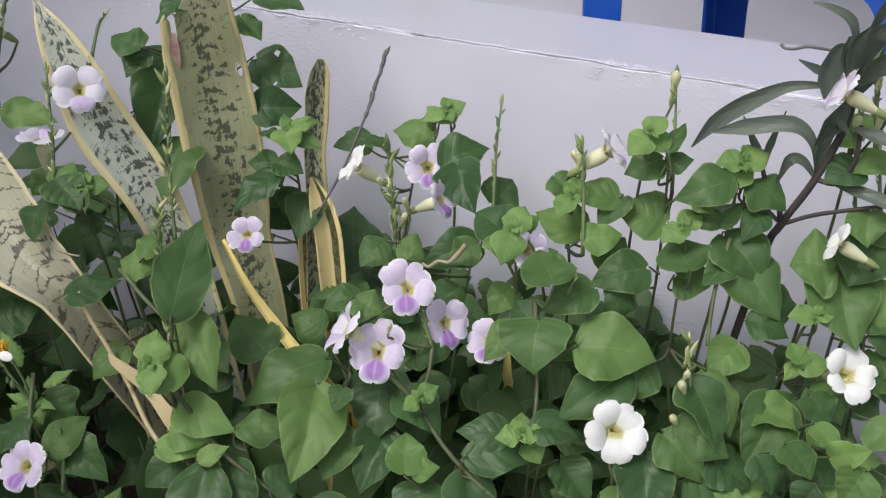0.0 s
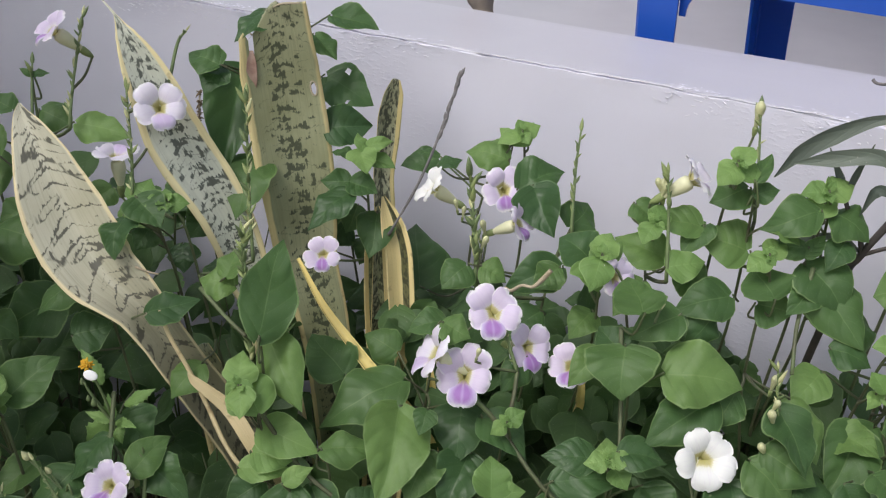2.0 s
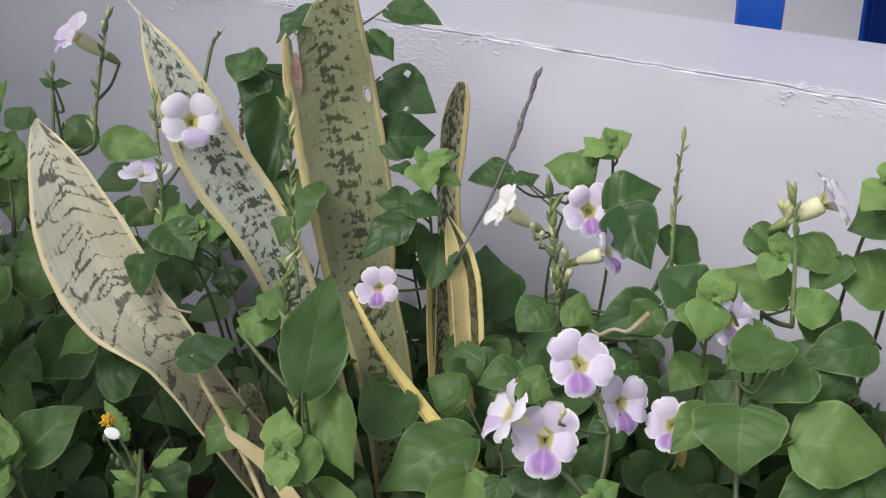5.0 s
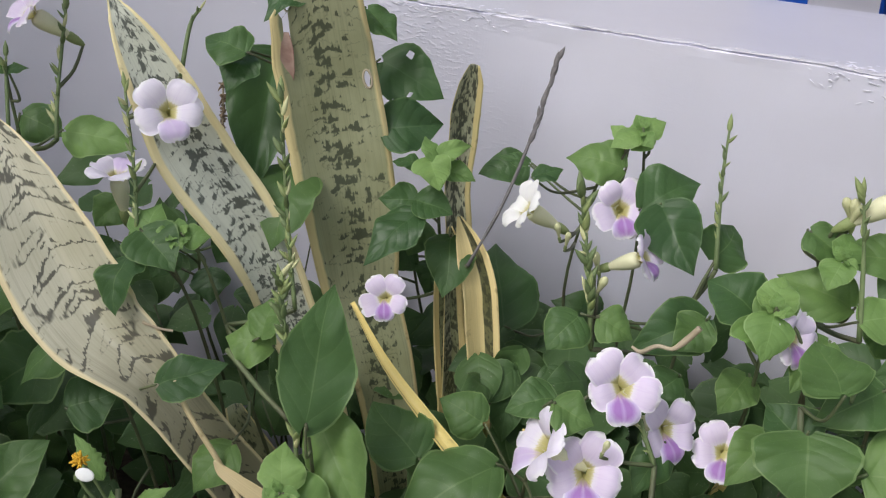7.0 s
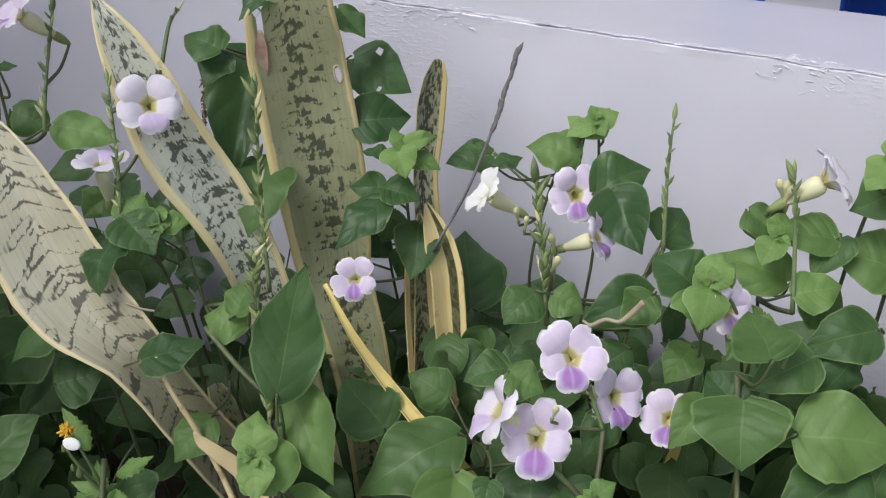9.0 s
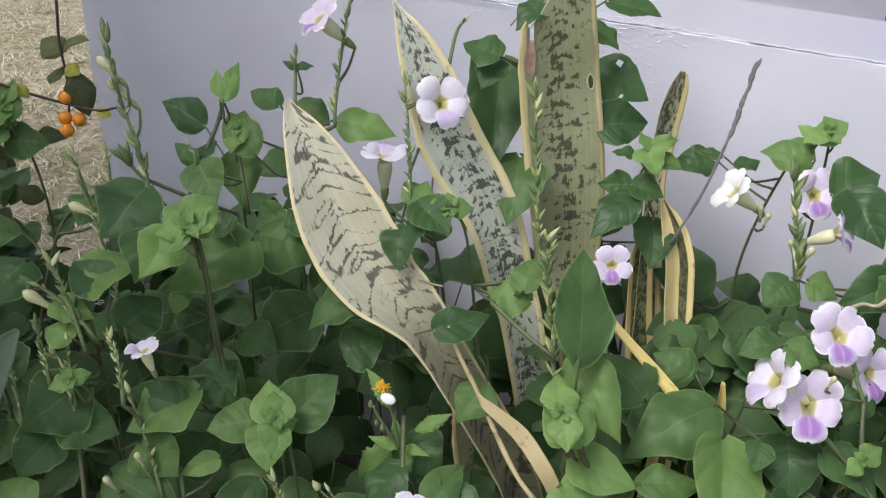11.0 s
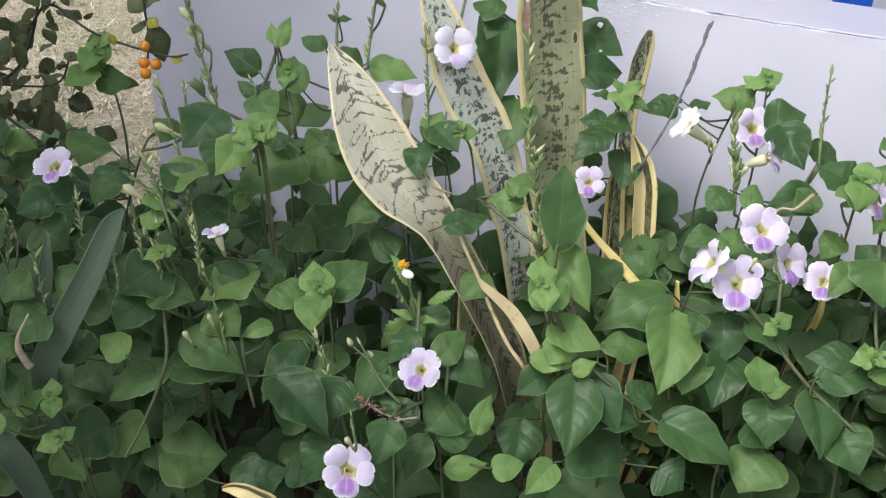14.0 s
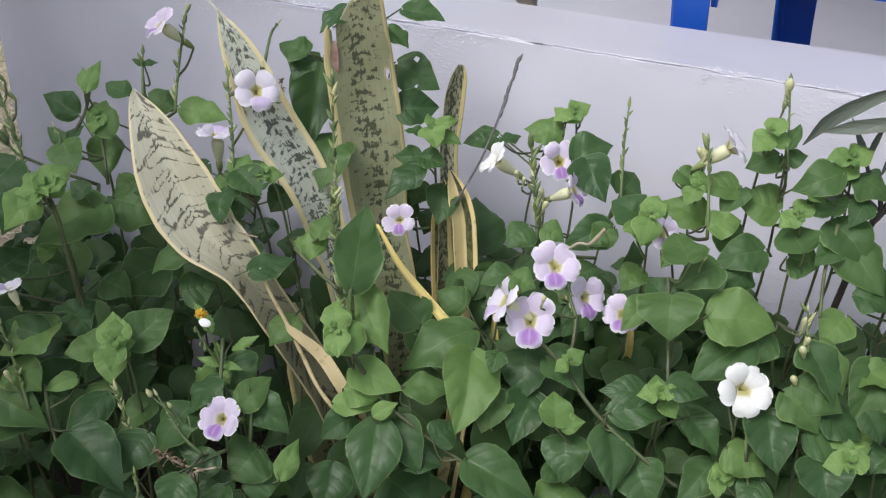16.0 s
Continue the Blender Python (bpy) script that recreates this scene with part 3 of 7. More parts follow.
def put_flower(parent, row, rng):
    """A five-lobed trumpet: the tube is the part, its lobes and calyx lie under it."""
    centre, way, size, tint = Vector(row[0:3]), Vector(row[3:6]).normalized(), row[6], row[7]
    side = way.cross(Vector((0, 0, 1))).normalized()
    up = side.cross(way).normalized() * -1
    up = -up if up.z < 0 else up
    x = up.cross(way).normalized()
    m = Matrix((x, up, way)).transposed().to_4x4()
    closed = tint == "c"
    body = new("closed_flower" if closed else "flower", CLOSED_MESH if closed else TUBE_MESH)
    body.parent = parent
    body.matrix_basis = Matrix.Translation(centre - parent.location) @ m @ pose(0, 0, 0, 0, 0, rng.uniform(-8, 8)) @ Matrix.Diagonal((size, size, size * 0.9, 1))
    tagged(body, {"v": "lilac five-lobed trumpet flower with violet lip", "p": "pale lilac trumpet flower", "w": "white five-lobed trumpet flower", "c": "closed cream trumpet bud"}[tint])
    slim = rng.uniform(0.84, 1.0) if size < 0.041 else 0.97
    for k in range(0 if closed else 5):
        angle = 180 + 72 * k
        meshes = PETAL_MESHES[tint]
        lobe = new("petal", meshes[4] if k == 0 else rng.choice(meshes[:4]))
        lobe.parent = body
        big = (0.98, 0.95, 1.02, 1.02, 0.95)[k] + rng.uniform(-0.07, 0.06)
        lobe.matrix_basis = pose(0, 0, (0.022, 0.010, -0.004, 0.006, 0.0)[k], rng.uniform(-14, 6), rng.uniform(-9, 9), angle + rng.uniform(-7, 7)) @ Matrix.Diagonal((big * slim, big, 1, 1))
    cup = new("calyx", CALYX_MESH)
    cup.parent = body
    return centre - way * size * 1.2


def put_spike(parent, row, rng):
    """A flowering stalk with buds and bracts in pairs, crowded towards the tip."""
    points, count, size = row
    at = parent.location
    dry = size < 0.0066 and count == 16
    bm = bmesh.new()
    tube(bm, [Vector(p) - at for p in points], 0.0014 if dry else 0.0016, 0.0010 if dry else 0.0008, 6, 5, 0.35 if dry else 0.2)
    stalk = part("flower_spike", bm, STEM_SEED if dry else STEM_GREEN, parent, "thin dark seed stalk" if dry else "")
    line = smooth_line([Vector(p) - at for p in points], 10)
    reach = 0.42 if dry or count < 8 else 0.80
    for k in range(count + count // 2):
        f = 1 - reach * (k / max(1, count + count // 2 - 1)) ** 0.85
        i = min(len(line) - 2, int(f * (len(line) - 1)))
        p = line[i].lerp(line[i + 1], rng.random())
        ahead = (line[i + 1] - line[i]).normalized()
        side = Vector((rng.uniform(-1, 1), rng.uniform(-1, 0.4), rng.uniform(-0.3, 0.5))).normalized()
        way = (ahead * (1.0 if k else 4.0) + side * ((rng.uniform(0.4, 1.0) if count > 20 else rng.uniform(0.1, 0.35) if dry else rng.uniform(0.4, 1.0)) if k else 0.1)).normalized()
        s = size * rng.uniform(0.45, 1.05) * (1.9 if dry else 1.0) * (1.1 if k < 4 else 0.85)
        bud = new("bud", BUD_DRY if dry else BUD_MESHES[rng.choice((0, 0, 1, 1, 1, 2) if k > 2 else (0, 1, 2))])
        bud.parent = stalk
        wide = rng.uniform(0.9, 1.3)
        bud.matrix_basis = Matrix.Translation(p) @ way.to_track_quat("Z", "Y").to_matrix().to_4x4() @ Matrix.Diagonal((s * wide, s * wide * 0.8, s * 1.2, 1))
    return Vector(points[0])


# ---- structure ----
def build_wall():
    """Low rendered porch wall, its top a smooth ledge with a rough, chipped plaster lip."""
    bm = bmesh.new()
    x0, x1, n = -0.940, 2.2, 1300
    prof = [(0.0, 0.0), (0.0, 0.15), (0.0, 0.30), (0.0, 0.42), (0.0, 0.50), (0.0, 0.55), (0.0, 0.585), (0.0, 0.603), (0.0, 0.6115), (0.0, 0.6172), (0.005, 0.6178), (0.005, 0.6187), (0.0003, 0.6191), (0.0014, 0.6199), (0.0042, 0.6204), (0.012, 0.6205), (0.03, 0.6205), (0.09, 0.620), (0.15, 0.6195), (0.172, 0.6185), (0.1795, 0.612), (0.18, 0.59), (0.18, 0.36), (0.18, 0.0)]
    rows = []
    for i in range(n + 1):
        x = x0 + (x1 - x0) * (i / n)
        row = []
        for k, (y, z) in enumerate(prof):
            p = Vector((x, y, z))
            low = noise.noise(Vector((x * 9, z * 12, 3.1)))
            chip = noise.noise(Vector((x * 55, z * 40, 7.7)))
            if 0 < k < 9:
                p.y += 0.0016 * low + 0.0007 * chip
            elif k in (10, 11):
                gap = 0.7 * noise.noise(Vector((x * 11, 0.4, 5.0))) + 0.6 * noise.noise(Vector((x * 47, 0.9, 2.0)))
                fade = float(np.interp(x, (0.06, 0.12), (1.0, 0.0)))
                p.y = (0.0006 + 0.0060 * fade * max(0, gap + 0.22)) + 0.0006 * chip + 0.0016 * low
                p.z += 0.0012 * noise.noise(Vector((x * 40, 1.0, 0))) + 0.0010 * low
            elif 9 <= k <= 14:
                crust = max(0, noise.noise(Vector((x * 90, 2.2, k * 0.9))) + 0.5 * noise.noise(Vector((x * 260, 4.0, k)))) if k > 9 else 0.0
                p.y += -0.0012 * crust + 0.0016 * low + 0.0012 * noise.noise(Vector((x * 24, 3.3, k * 0.3)))
                p.z += 0.0010 * low + 0.0007 * noise.noise(Vector((x * 170, k, 0))) + 0.0006 * crust + 0.0014 * noise.noise(Vector((x * 33, 8.1, 0)))
            elif 16 <= k <= 19:
                p.z += 0.0010 * noise.noise(Vector((x * 6, y * 8, 1.0)))
            row.append(bm.verts.new(p))
        rows.append(row)
    for a, b in zip(rows, rows[1:]):
        for k in range(len(prof) - 1):
            f = bm.faces.new((a[k], b[k], b[k + 1], a[k + 1]))
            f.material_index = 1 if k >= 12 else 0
            f.smooth = False
    bm.faces.new(rows[0])
    bm.faces.new(rows[-1][::-1])
    bmesh.ops.recalc_face_normals(bm, faces=bm.faces)
    ob = part("wall_front", bm, WALL_PAINT, smooth=False)
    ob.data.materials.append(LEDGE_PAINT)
    rng = random.Random(31)
    bm = bmesh.new()
    for _ in range(5200):
        x = rng.uniform(-0.6, 1.0)
        thick = noise.noise(Vector((x * 9, 4.4, 0.0))) + (0.25 if x > 0.08 else -0.05)
        if rng.random() > 1.5 * thick:
            continue
        top = rng.random() < 0.55
        off = abs(rng.gauss(0, 0.007))
        at = Vector((x, 0.0005 + off, 0.6206)) if top else Vector((x, -0.0004, 0.6185 - 1.5 * off))
        a, b, c = rng.uniform(0.0010, 0.0042), rng.uniform(0.0004, 0.0010), rng.uniform(0.0002, 0.0005)
        spin = pose(0, 0, 0, 0, 0, rng.uniform(-35, 35)) if top else pose(0, 0, 0, 90, rng.uniform(-35, 35), 0)
        ring = [bm.verts.new(Matrix.Translation(at) @ spin @ Vector((a * math.cos(q) * rng.uniform(0.6, 1.2), b * math.sin(q) * rng.uniform(0.6, 1.2), 0.0))) for q in (math.tau * k / 6 for k in range(6))]
        peak = bm.verts.new(Matrix.Translation(at) @ spin @ Vector((a * rng.uniform(-0.4, 0.4), b * rng.uniform(-0.4, 0.4), c)))
        for k in range(6):
            bm.faces.new((ring[k], ring[(k + 1) % 6], peak))
    bmesh.ops.recalc_face_normals(bm, faces=bm.faces)
    tagged(part("plaster_crust", bm, CRUST, ob, "flaking white plaster crumbs along the edge", smooth=False), kind="stuff")
    return tagged(ob, "low white rendered porch wall with smooth ledge", "wall", kind="structure")


build_wall()

bm = bmesh.new()
bmesh.ops.create_grid(bm, x_segments=24, y_segments=24, size=200)
ground = part("ground", bm, GROUND, smooth=False)
tagged(ground, "dry patchy lawn and dark planting soil", "ground", kind="structure")

bm = bmesh.new()
box(bm, -0.927, 0.183, 0.0, 4.0, 3.2, 0.36)
tagged(part("porch_floor", bm, FLOOR_PAINT, smooth=False), "pale painted porch floor slab", "floor", kind="structure")
bm = bmesh.new()
box(bm, -0.927, 3.203, 0.0, 4.0, 3.35, 2.6)
tagged(part("wall_back", bm, WALL_PAINT, smooth=False), "white back wall of the porch", "wall", kind="structure")


# Unseen roof slab, added to keep zenith sky off ledge and floor.
bm = bmesh.new()
box(bm, -0.935, 0.02, 2.45, 4.0, 3.35, 2.6)
tagged(part("ceiling", bm, WALL_PAINT, smooth=False), "unseen porch roof slab, added to cut the sky above the ledge", "ceiling", kind="structure")
# Unseen wall beside the lawn, added to block sky from the left.
bm = bmesh.new()
box(bm, -2.45, -4.0, 0.0, -2.3, -0.55, 3.2)
tagged(part("wall_side", bm, WALL_PAINT, smooth=False), "unseen plain side wall, added to darken the left end", "wall", kind="structure")


# ---- stool and post behind the wall ----
def build_stool():
    """Square plastic stool: four channel legs, arched aprons and a seat with a grip hole."""
    st = thing("plastic_stool", (-0.014, 0.237, 0.36), "bright blue moulded plastic stool on the porch floor", "stool")
    st.rotation_euler = (0, 0, radians(-5))
    def rake(f):
        return 0.44 * (f - 1.0)

    high, t = 0.44, 0.004
    corners = ((0.0, 0.0), (0.340, 0.0), (0.405, 0.225), (0.087, 0.225))
    for (cx, cy), sx, sy in zip(corners, (1, -1, -1, 1), (1, 1, -1, -1)):
        bm = bmesh.new()
        rings = []
        for k in range(7):
            f = k / 6
            d = 0.045 + 0.014 * f**4
            o = 0.004 * f
            corner = Vector((cx + sx * o - sx * 0.012 - 0.095 * rake(f), cy + sy * o - sy * 0.012 - 0.033 * rake(f), high * f))
            outline = [(0.004, 0), (d, 0), (d, t), (t * 1.6, t), (t, t * 1.6), (t, d), (0, d), (0, 0.004)]
            rings.append([bm.verts.new(corner + Vector((sx * a, sy * b, 0))) for a, b in outline])
        for lo, hi in zip(rings, rings[1:]):
            for k in range(8):
                bm.faces.new((lo[k], lo[(k + 1) % 8], hi[(k + 1) % 8], hi[k]))
        bm.faces.new(rings[0])
        bm.faces.new(rings[-1])
        bmesh.ops.recalc_face_normals(bm, faces=bm.faces)
        part("leg", bm, BLUE, st, smooth=False)
    for i in range(4):
        a, b = Vector((*corners[i], 0)), Vector((*corners[(i + 1) % 4], 0))
        w = (b - a).length
        bm = bmesh.new()
        lo_z, top_z, r = 0.306, 0.425, 0.034
        arc = [q * math.pi / 16 for q in range(9)]
        outline = [(0.036, top_z), (0.036, lo_z - r)]
        outline += [(0.043 + r - r * math.cos(q), lo_z - r + r * math.sin(q)) for q in arc]
        outline += [(w - 0.043 - r + r * math.cos(q), lo_z - r + r * math.sin(q)) for q in arc[::-1]]
        outline += [(w - 0.036, lo_z - r), (w - 0.036, top_z)]
        face = bm.faces.new([bm.verts.new((x, 0.006, z)) for x, z in outline])
        more = bmesh.ops.extrude_face_region(bm, geom=[face])["geom"]
        bmesh.ops.translate(bm, vec=(0, 0.004, 0), verts=[q for q in more if isinstance(q, bmesh.types.BMVert)])
        bmesh.ops.recalc_face_normals(bm, faces=bm.faces)
        bm.transform(Matrix.Translation(a) @ pose(0, 0, 0, 0, 0, math.degrees(math.atan2(b.y - a.y, b.x - a.x))))
        for q in bm.verts:
            q.co.x -= 0.095 * rake(q.co.z / high)
            q.co.y -= 0.033 * rake(q.co.z / high)
        part("apron", bm, BLUE, st, smooth=False)
    bm = bmesh.new()
    top = [bm.verts.new((x, y, z)) for z in (0.426, 0.444) for x, y in ((0.008, 0.008), (0.332, 0.008), (0.397, 0.218), (0.095, 0.218))]
    bm.faces.new(top[3::-1])
    bm.faces.new(top[4:])
    for k in range(4):
        bm.faces.new((top[k], top[(k + 1) % 4], top[4 + (k + 1) % 4], top[4 + k]))
    bmesh.ops.bevel(bm, geom=list(bm.edges), offset=0.005, segments=2, affect="EDGES")
    part("seat", bm, BLUE, st, smooth=False)


build_stool()


def build_post():
    st = thing("wooden_stand", (-0.205, 0.245, 0.36), "weathered knobbly wooden stand with a grey rail", "stand")
    bm = bmesh.new()
    tube(bm, [(0.012, 0, 0), (0.010, 0, 0.15), (0.006, 0.002, 0.235), (-0.004, 0.004, 0.27), (-0.012, 0.006, 0.34), (-0.016, 0.01, 0.50)], 0.014, 0.019, 12, 8, 0.30)
    part("post", bm, WOOD, st)
    bm = bmesh.new()
    tube(bm, [(-0.016, 0.02, 0.256), (-0.10, 0.05, 0.250), (-0.30, 0.07, 0.250)], 0.008, 0.009, 10, 6, 0.15)
    part("rail", bm, GREY_RAIL, st, "grey horizontal rail")
    bm = bmesh.new()
    tube(bm, [(-0.30, 0.07, 0.0), (-0.30, 0.07, 0.30)], 0.012, 0.012, 10, 6, 0.15)
    part("post", bm, WOOD, st)


build_post()


# ---- snake plant ----
def blade(rows_in, cup, roll, steps=7, across=14, thick=0.0016):
    """A thick strap leaf along a spine; rows are (x, y, z, width). Cup bends the margins to the viewer."""
    spine = smooth_line([r[:3] for r in rows_in], steps)
    n = len(spine)
    knots = [i * steps for i in range(len(rows_in))]
    widths = [float(np.interp(i, knots, [r[3] for r in rows_in])) for i in range(n)]
    look_at = Vector((0.45, -0.65, 0.42))
    rows, uvs, back = [], [], []
    run = 0.0
    for i, p in enumerate(spine):
        ahead = (spine[min(i + 1, n - 1)] - spine[max(i - 1, 0)]).normalized()
        side = ahead.cross(look_at).normalized()
        out = side.cross(ahead)
        if i:
            run += (p - spine[i - 1]).length
        bend = cup if isinstance(cup, float) else float(np.interp(i / (n - 1), (0, 0.25, 0.5, 1), cup))
        turn = roll if isinstance(roll, float) else float(np.interp(i / (n - 1), (0, 0.35, 0.7, 1), roll))
        side, out = side * math.cos(turn) + out * math.sin(turn), out * math.cos(turn) - side * math.sin(turn)
        row, uvrow = [], []
        for k in range(across + 1):
            s = 2 * k / across - 1
            ripple = 0.010 * noise.noise(Vector((run * 30, s, 2.0)))
            q = p + side * (0.5 * widths[i] * (s + ripple)) + out * (bend * widths[i] * (abs(s) ** (1.7 if isinstance(cup, float) else 1.15)) + 0.03 * widths[i] * noise.noise(p * 14 + Vector((s, 0, 0))))
            row.append(q)
            uvrow.append((s, run))
        rows.append(row)
        uvs.append(uvrow)
        back.append([q - out * thick * (1.15 - s * s) for q, s in zip(row, [2 * k / across - 1 for k in range(across + 1)])])
    return rows, uvs, back


def solid_blade(name, rows_in, cup, roll, material, parent, label="", ragged=0.0, hole=None, torn=None):
    rows, uvs, back = blade(rows_in, cup, roll)
    at = parent.location
    if ragged:
        rng = random.Random(5)
        for k in range(len(rows[0])):
            drop = Vector((0, 0, ragged * rng.uniform(-0.4, 1.0)))
            rows[0][k] = rows[0][k] - drop
            back[0][k] = back[0][k] - drop
    if torn:
        for i in range(18):
            for k in range(len(rows[0])):
                drop = Vector((0, 0, float(np.interp(2 * k / (len(rows[0]) - 1) - 1, *torn)) * (1 - i / 18)))
                rows[i][k] = rows[i][k] - drop
                back[i][k] = back[i][k] - drop
    bm = bmesh.new()
    layer = bm.loops.layers.uv.new("UVMap")
    sheets = []
    tag = {}
    for sheet in (rows, back):
        made = []
        for row, uvrow in zip(sheet, uvs):
            line = []
            for p, uv in zip(row, uvrow):
                q = bm.verts.new(p - at)
                tag[q] = uv
                line.append(q)
            made.append(line)
        sheets.append(made)
    front, rear = sheets
    n, m = len(front), len(front[0])
    quads = []
    for i in range(n - 1):
        for k in range(m - 1):
            if hole and (i, k) in hole:
                continue
            quads.append((front[i][k], front[i + 1][k], front[i + 1][k + 1], front[i][k + 1]))
            quads.append((rear[i][k], rear[i][k + 1], rear[i + 1][k + 1], rear[i + 1][k]))
        quads.append((front[i][0], rear[i][0], rear[i + 1][0], front[i + 1][0]))
        quads.append((front[i][-1], front[i + 1][-1], rear[i + 1][-1], rear[i][-1]))
    for k in range(m - 1):
        quads.append((front[0][k], front[0][k + 1], rear[0][k + 1], rear[0][k]))
    for quad in quads:
        f = bm.faces.new(quad)
        for loop in f.loops:
            loop[layer].uv = tag[loop.vert]
    made = part(name, bm, material, parent, label)
    eaten = [i for i, k in hole or () if k == 1]
    if eaten:
        lo, hi = rows[eaten[0]], rows[eaten[-1] + 1]
        middle = (lo[1] + hi[2]) / 2 - at
        across, along = (lo[2] - lo[1]) * 0.56, (hi[1] - lo[1]) * 0.52
        ring = [middle + across * math.cos(q) + along * math.sin(q) for q in (2 * math.pi * n / 16 for n in range(17))]
        bm = bmesh.new()
        tube(bm, ring, 0.0008, 0.0008, 6, 2, 0.3)
        part("hole_rim", bm, DRY, made, "dry brown rim of a hole")
    return made


# ---- flowering vines ----
VINES = [0]


def vine(leaf_rows, flower_rows, spike_rows, stem_rows):
    """One rooted plant: a main stem, a stalk to every leaf, heart-shaped leaves, flowers and bud spikes."""
    VINES[0] += 1
    rng = random.Random(VINES[0] * 13)
    bases = [Vector(r[:3]) for r in leaf_rows]
    mid = sum(bases, Vector()) / len(bases)
    root = Vector((mid.x + rng.uniform(-0.03, 0.03), min(mid.y + 0.05, -0.03), 0.0))
    kinds = {r[7] for r in flower_rows} - {"c"}
    words = "heart-leaved green vine"
    if kinds:
        words += {"v": " with lilac and violet", "p": " with pale lilac", "w": " with white"}[sorted(kinds, key="vpw".index)[0]] + " trumpet flowers"
    elif spike_rows:
        words += " with slender green bud spikes"
    elif sum(r[6] < 0 for r in leaf_rows) > len(leaf_rows) / 3:
        words += " with bright young shoots"
    else:
        words += " with broad dark leaves"
    plant = thing("flowering_vine", root, words, "plant", "vines along the wall")
    top = max(bases, key=lambda b: b.z)
    knee = Vector((mid.x, mid.y + 0.025, max(0.12, mid.z - 0.10)))
    trunk = [root, root.lerp(knee, 0.35) + Vector((rng.uniform(-0.025, 0.025), rng.uniform(-0.01, 0.01), 0)), root.lerp(knee, 0.7) + Vector((rng.uniform(-0.018, 0.018), rng.uniform(-0.01, 0.01), 0)), knee, Vector((top.x * 0.5 + mid.x * 0.5, top.y * 0.5 + mid.y * 0.5 + 0.012, top.z - 0.03)), top]
    bm = bmesh.new()
    tube(bm, [p - root for p in trunk], 0.0019, 0.0009, 6, 6)
    line = smooth_line(trunk, 8)

    def joint(p):
        """Where on the main stem a stalk to p starts."""
        return min(line[4:], key=lambda q: (q - p).length + 2.0 * max(0, q.z - p.z + 0.02))

    def near_joint(p):
        j = joint(p)
        return j if (j - p).length < 0.085 else p + Vector((rng.uniform(-0.012, 0.012), min(0.06, max(0.0, -0.012 - p.y)), -0.085))

    for row in stem_rows:
        tube(bm, [Vector(p) - root for p in row], 0.0019, 0.0015, 6, 4)
        line += smooth_line(row, 4)
    served = []
    for b, r in zip(bases, leaf_rows):
        if any((b - q).length < 0.007 for q in served):
            continue
        served.append(b)
        j = near_joint(b)
        back = (Vector(r[:3]) - Vector(r[3:6])).normalized() * 0.012
        tube(bm, [j - root, (j + b) / 2 + Vector((0, 0, -0.006)) + back * 0.5 - root, b + back * 0.15 - root], 0.0012, 0.0008, 5, 6)
    for row in spike_rows:
        end = put_spike(plant, row, rng)
        j = near_joint(end)
        tube(bm, [j - root, (j + end) / 2 + Vector((0, 0.004, -0.004)) - root, end - root], 0.0018, 0.0016, 5, 3)
        line += smooth_line(row[0], 6)
    for row in flower_rows:
        end = put_flower(plant, row, rng)
        j = near_joint(end)
        tube(bm, [j - root, (j + end) / 2 + Vector((0, 0.002, -0.003)) - root, end - root], 0.0014, 0.0010, 5, 3)
    part("stem", bm, STEM, plant)
    for r in leaf_rows:
        # Low leaves often take the darker green, as shade put into the colour.
        put_leaf(plant, r[:3], r[3:6], abs(r[6]) % 1, LEAVES_NEW if r[6] < 0 else LEAVES_EATEN if r[6] > 2 else LEAVES_SHADED if r[6] > 1 or (r[0] > -0.35 and r[2] < (0.44 if r[0] > 0.0 else 0.40) and rng.random() < 0.75) else LEAVES_OLD, rng, 0.34)
    return plant


# leaf rows: base x y z, tip x y z, width (negative: young leaf; one added: leaf darkened as if in shade; two added:
# eaten leaf); flower rows: centre, facing, width, colour; spike rows: bottom to top, buds, bud length
vine(
    [(0.224, -0.245, 0.440, 0.258, -0.260, 0.424, 0.039),
     (0.231, -0.239, 0.447, 0.270, -0.245, 0.437, 0.039),
     (0.233, -0.217, 0.472, 0.262, -0.250, 0.444, 0.039),
     (0.247, -0.255, 0.417, 0.286, -0.251, 0.412, 0.044),
     (0.256, -0.237, 0.425, 0.288, -0.242, 0.416, 0.041),
     (0.261, -0.268, 0.406, 0.276, -0.296, 0.384, 0.043),
     (0.274, -0.249, 0.416, 0.274, -0.267, 0.404, -0.020),
     (0.275, -0.244, 0.407, 0.298, -0.228, 0.414, -0.021)],
    [(0.228, -0.236, 0.479, -0.210, -0.423, 0.881, 0.019, "c"), (0.227, -0.242, 0.454, -0.30, -0.40, 0.80, 0.018, "c"), (0.231, -0.233, 0.487, 0.20, -0.25, 0.90, 0.014, "c")],
    [([(0.252, -0.253, 0.393), (0.240, -0.232, 0.443), (0.231, -0.218, 0.476), (0.225, -0.210, 0.499)], 16, 0.0095)],
    [],
)
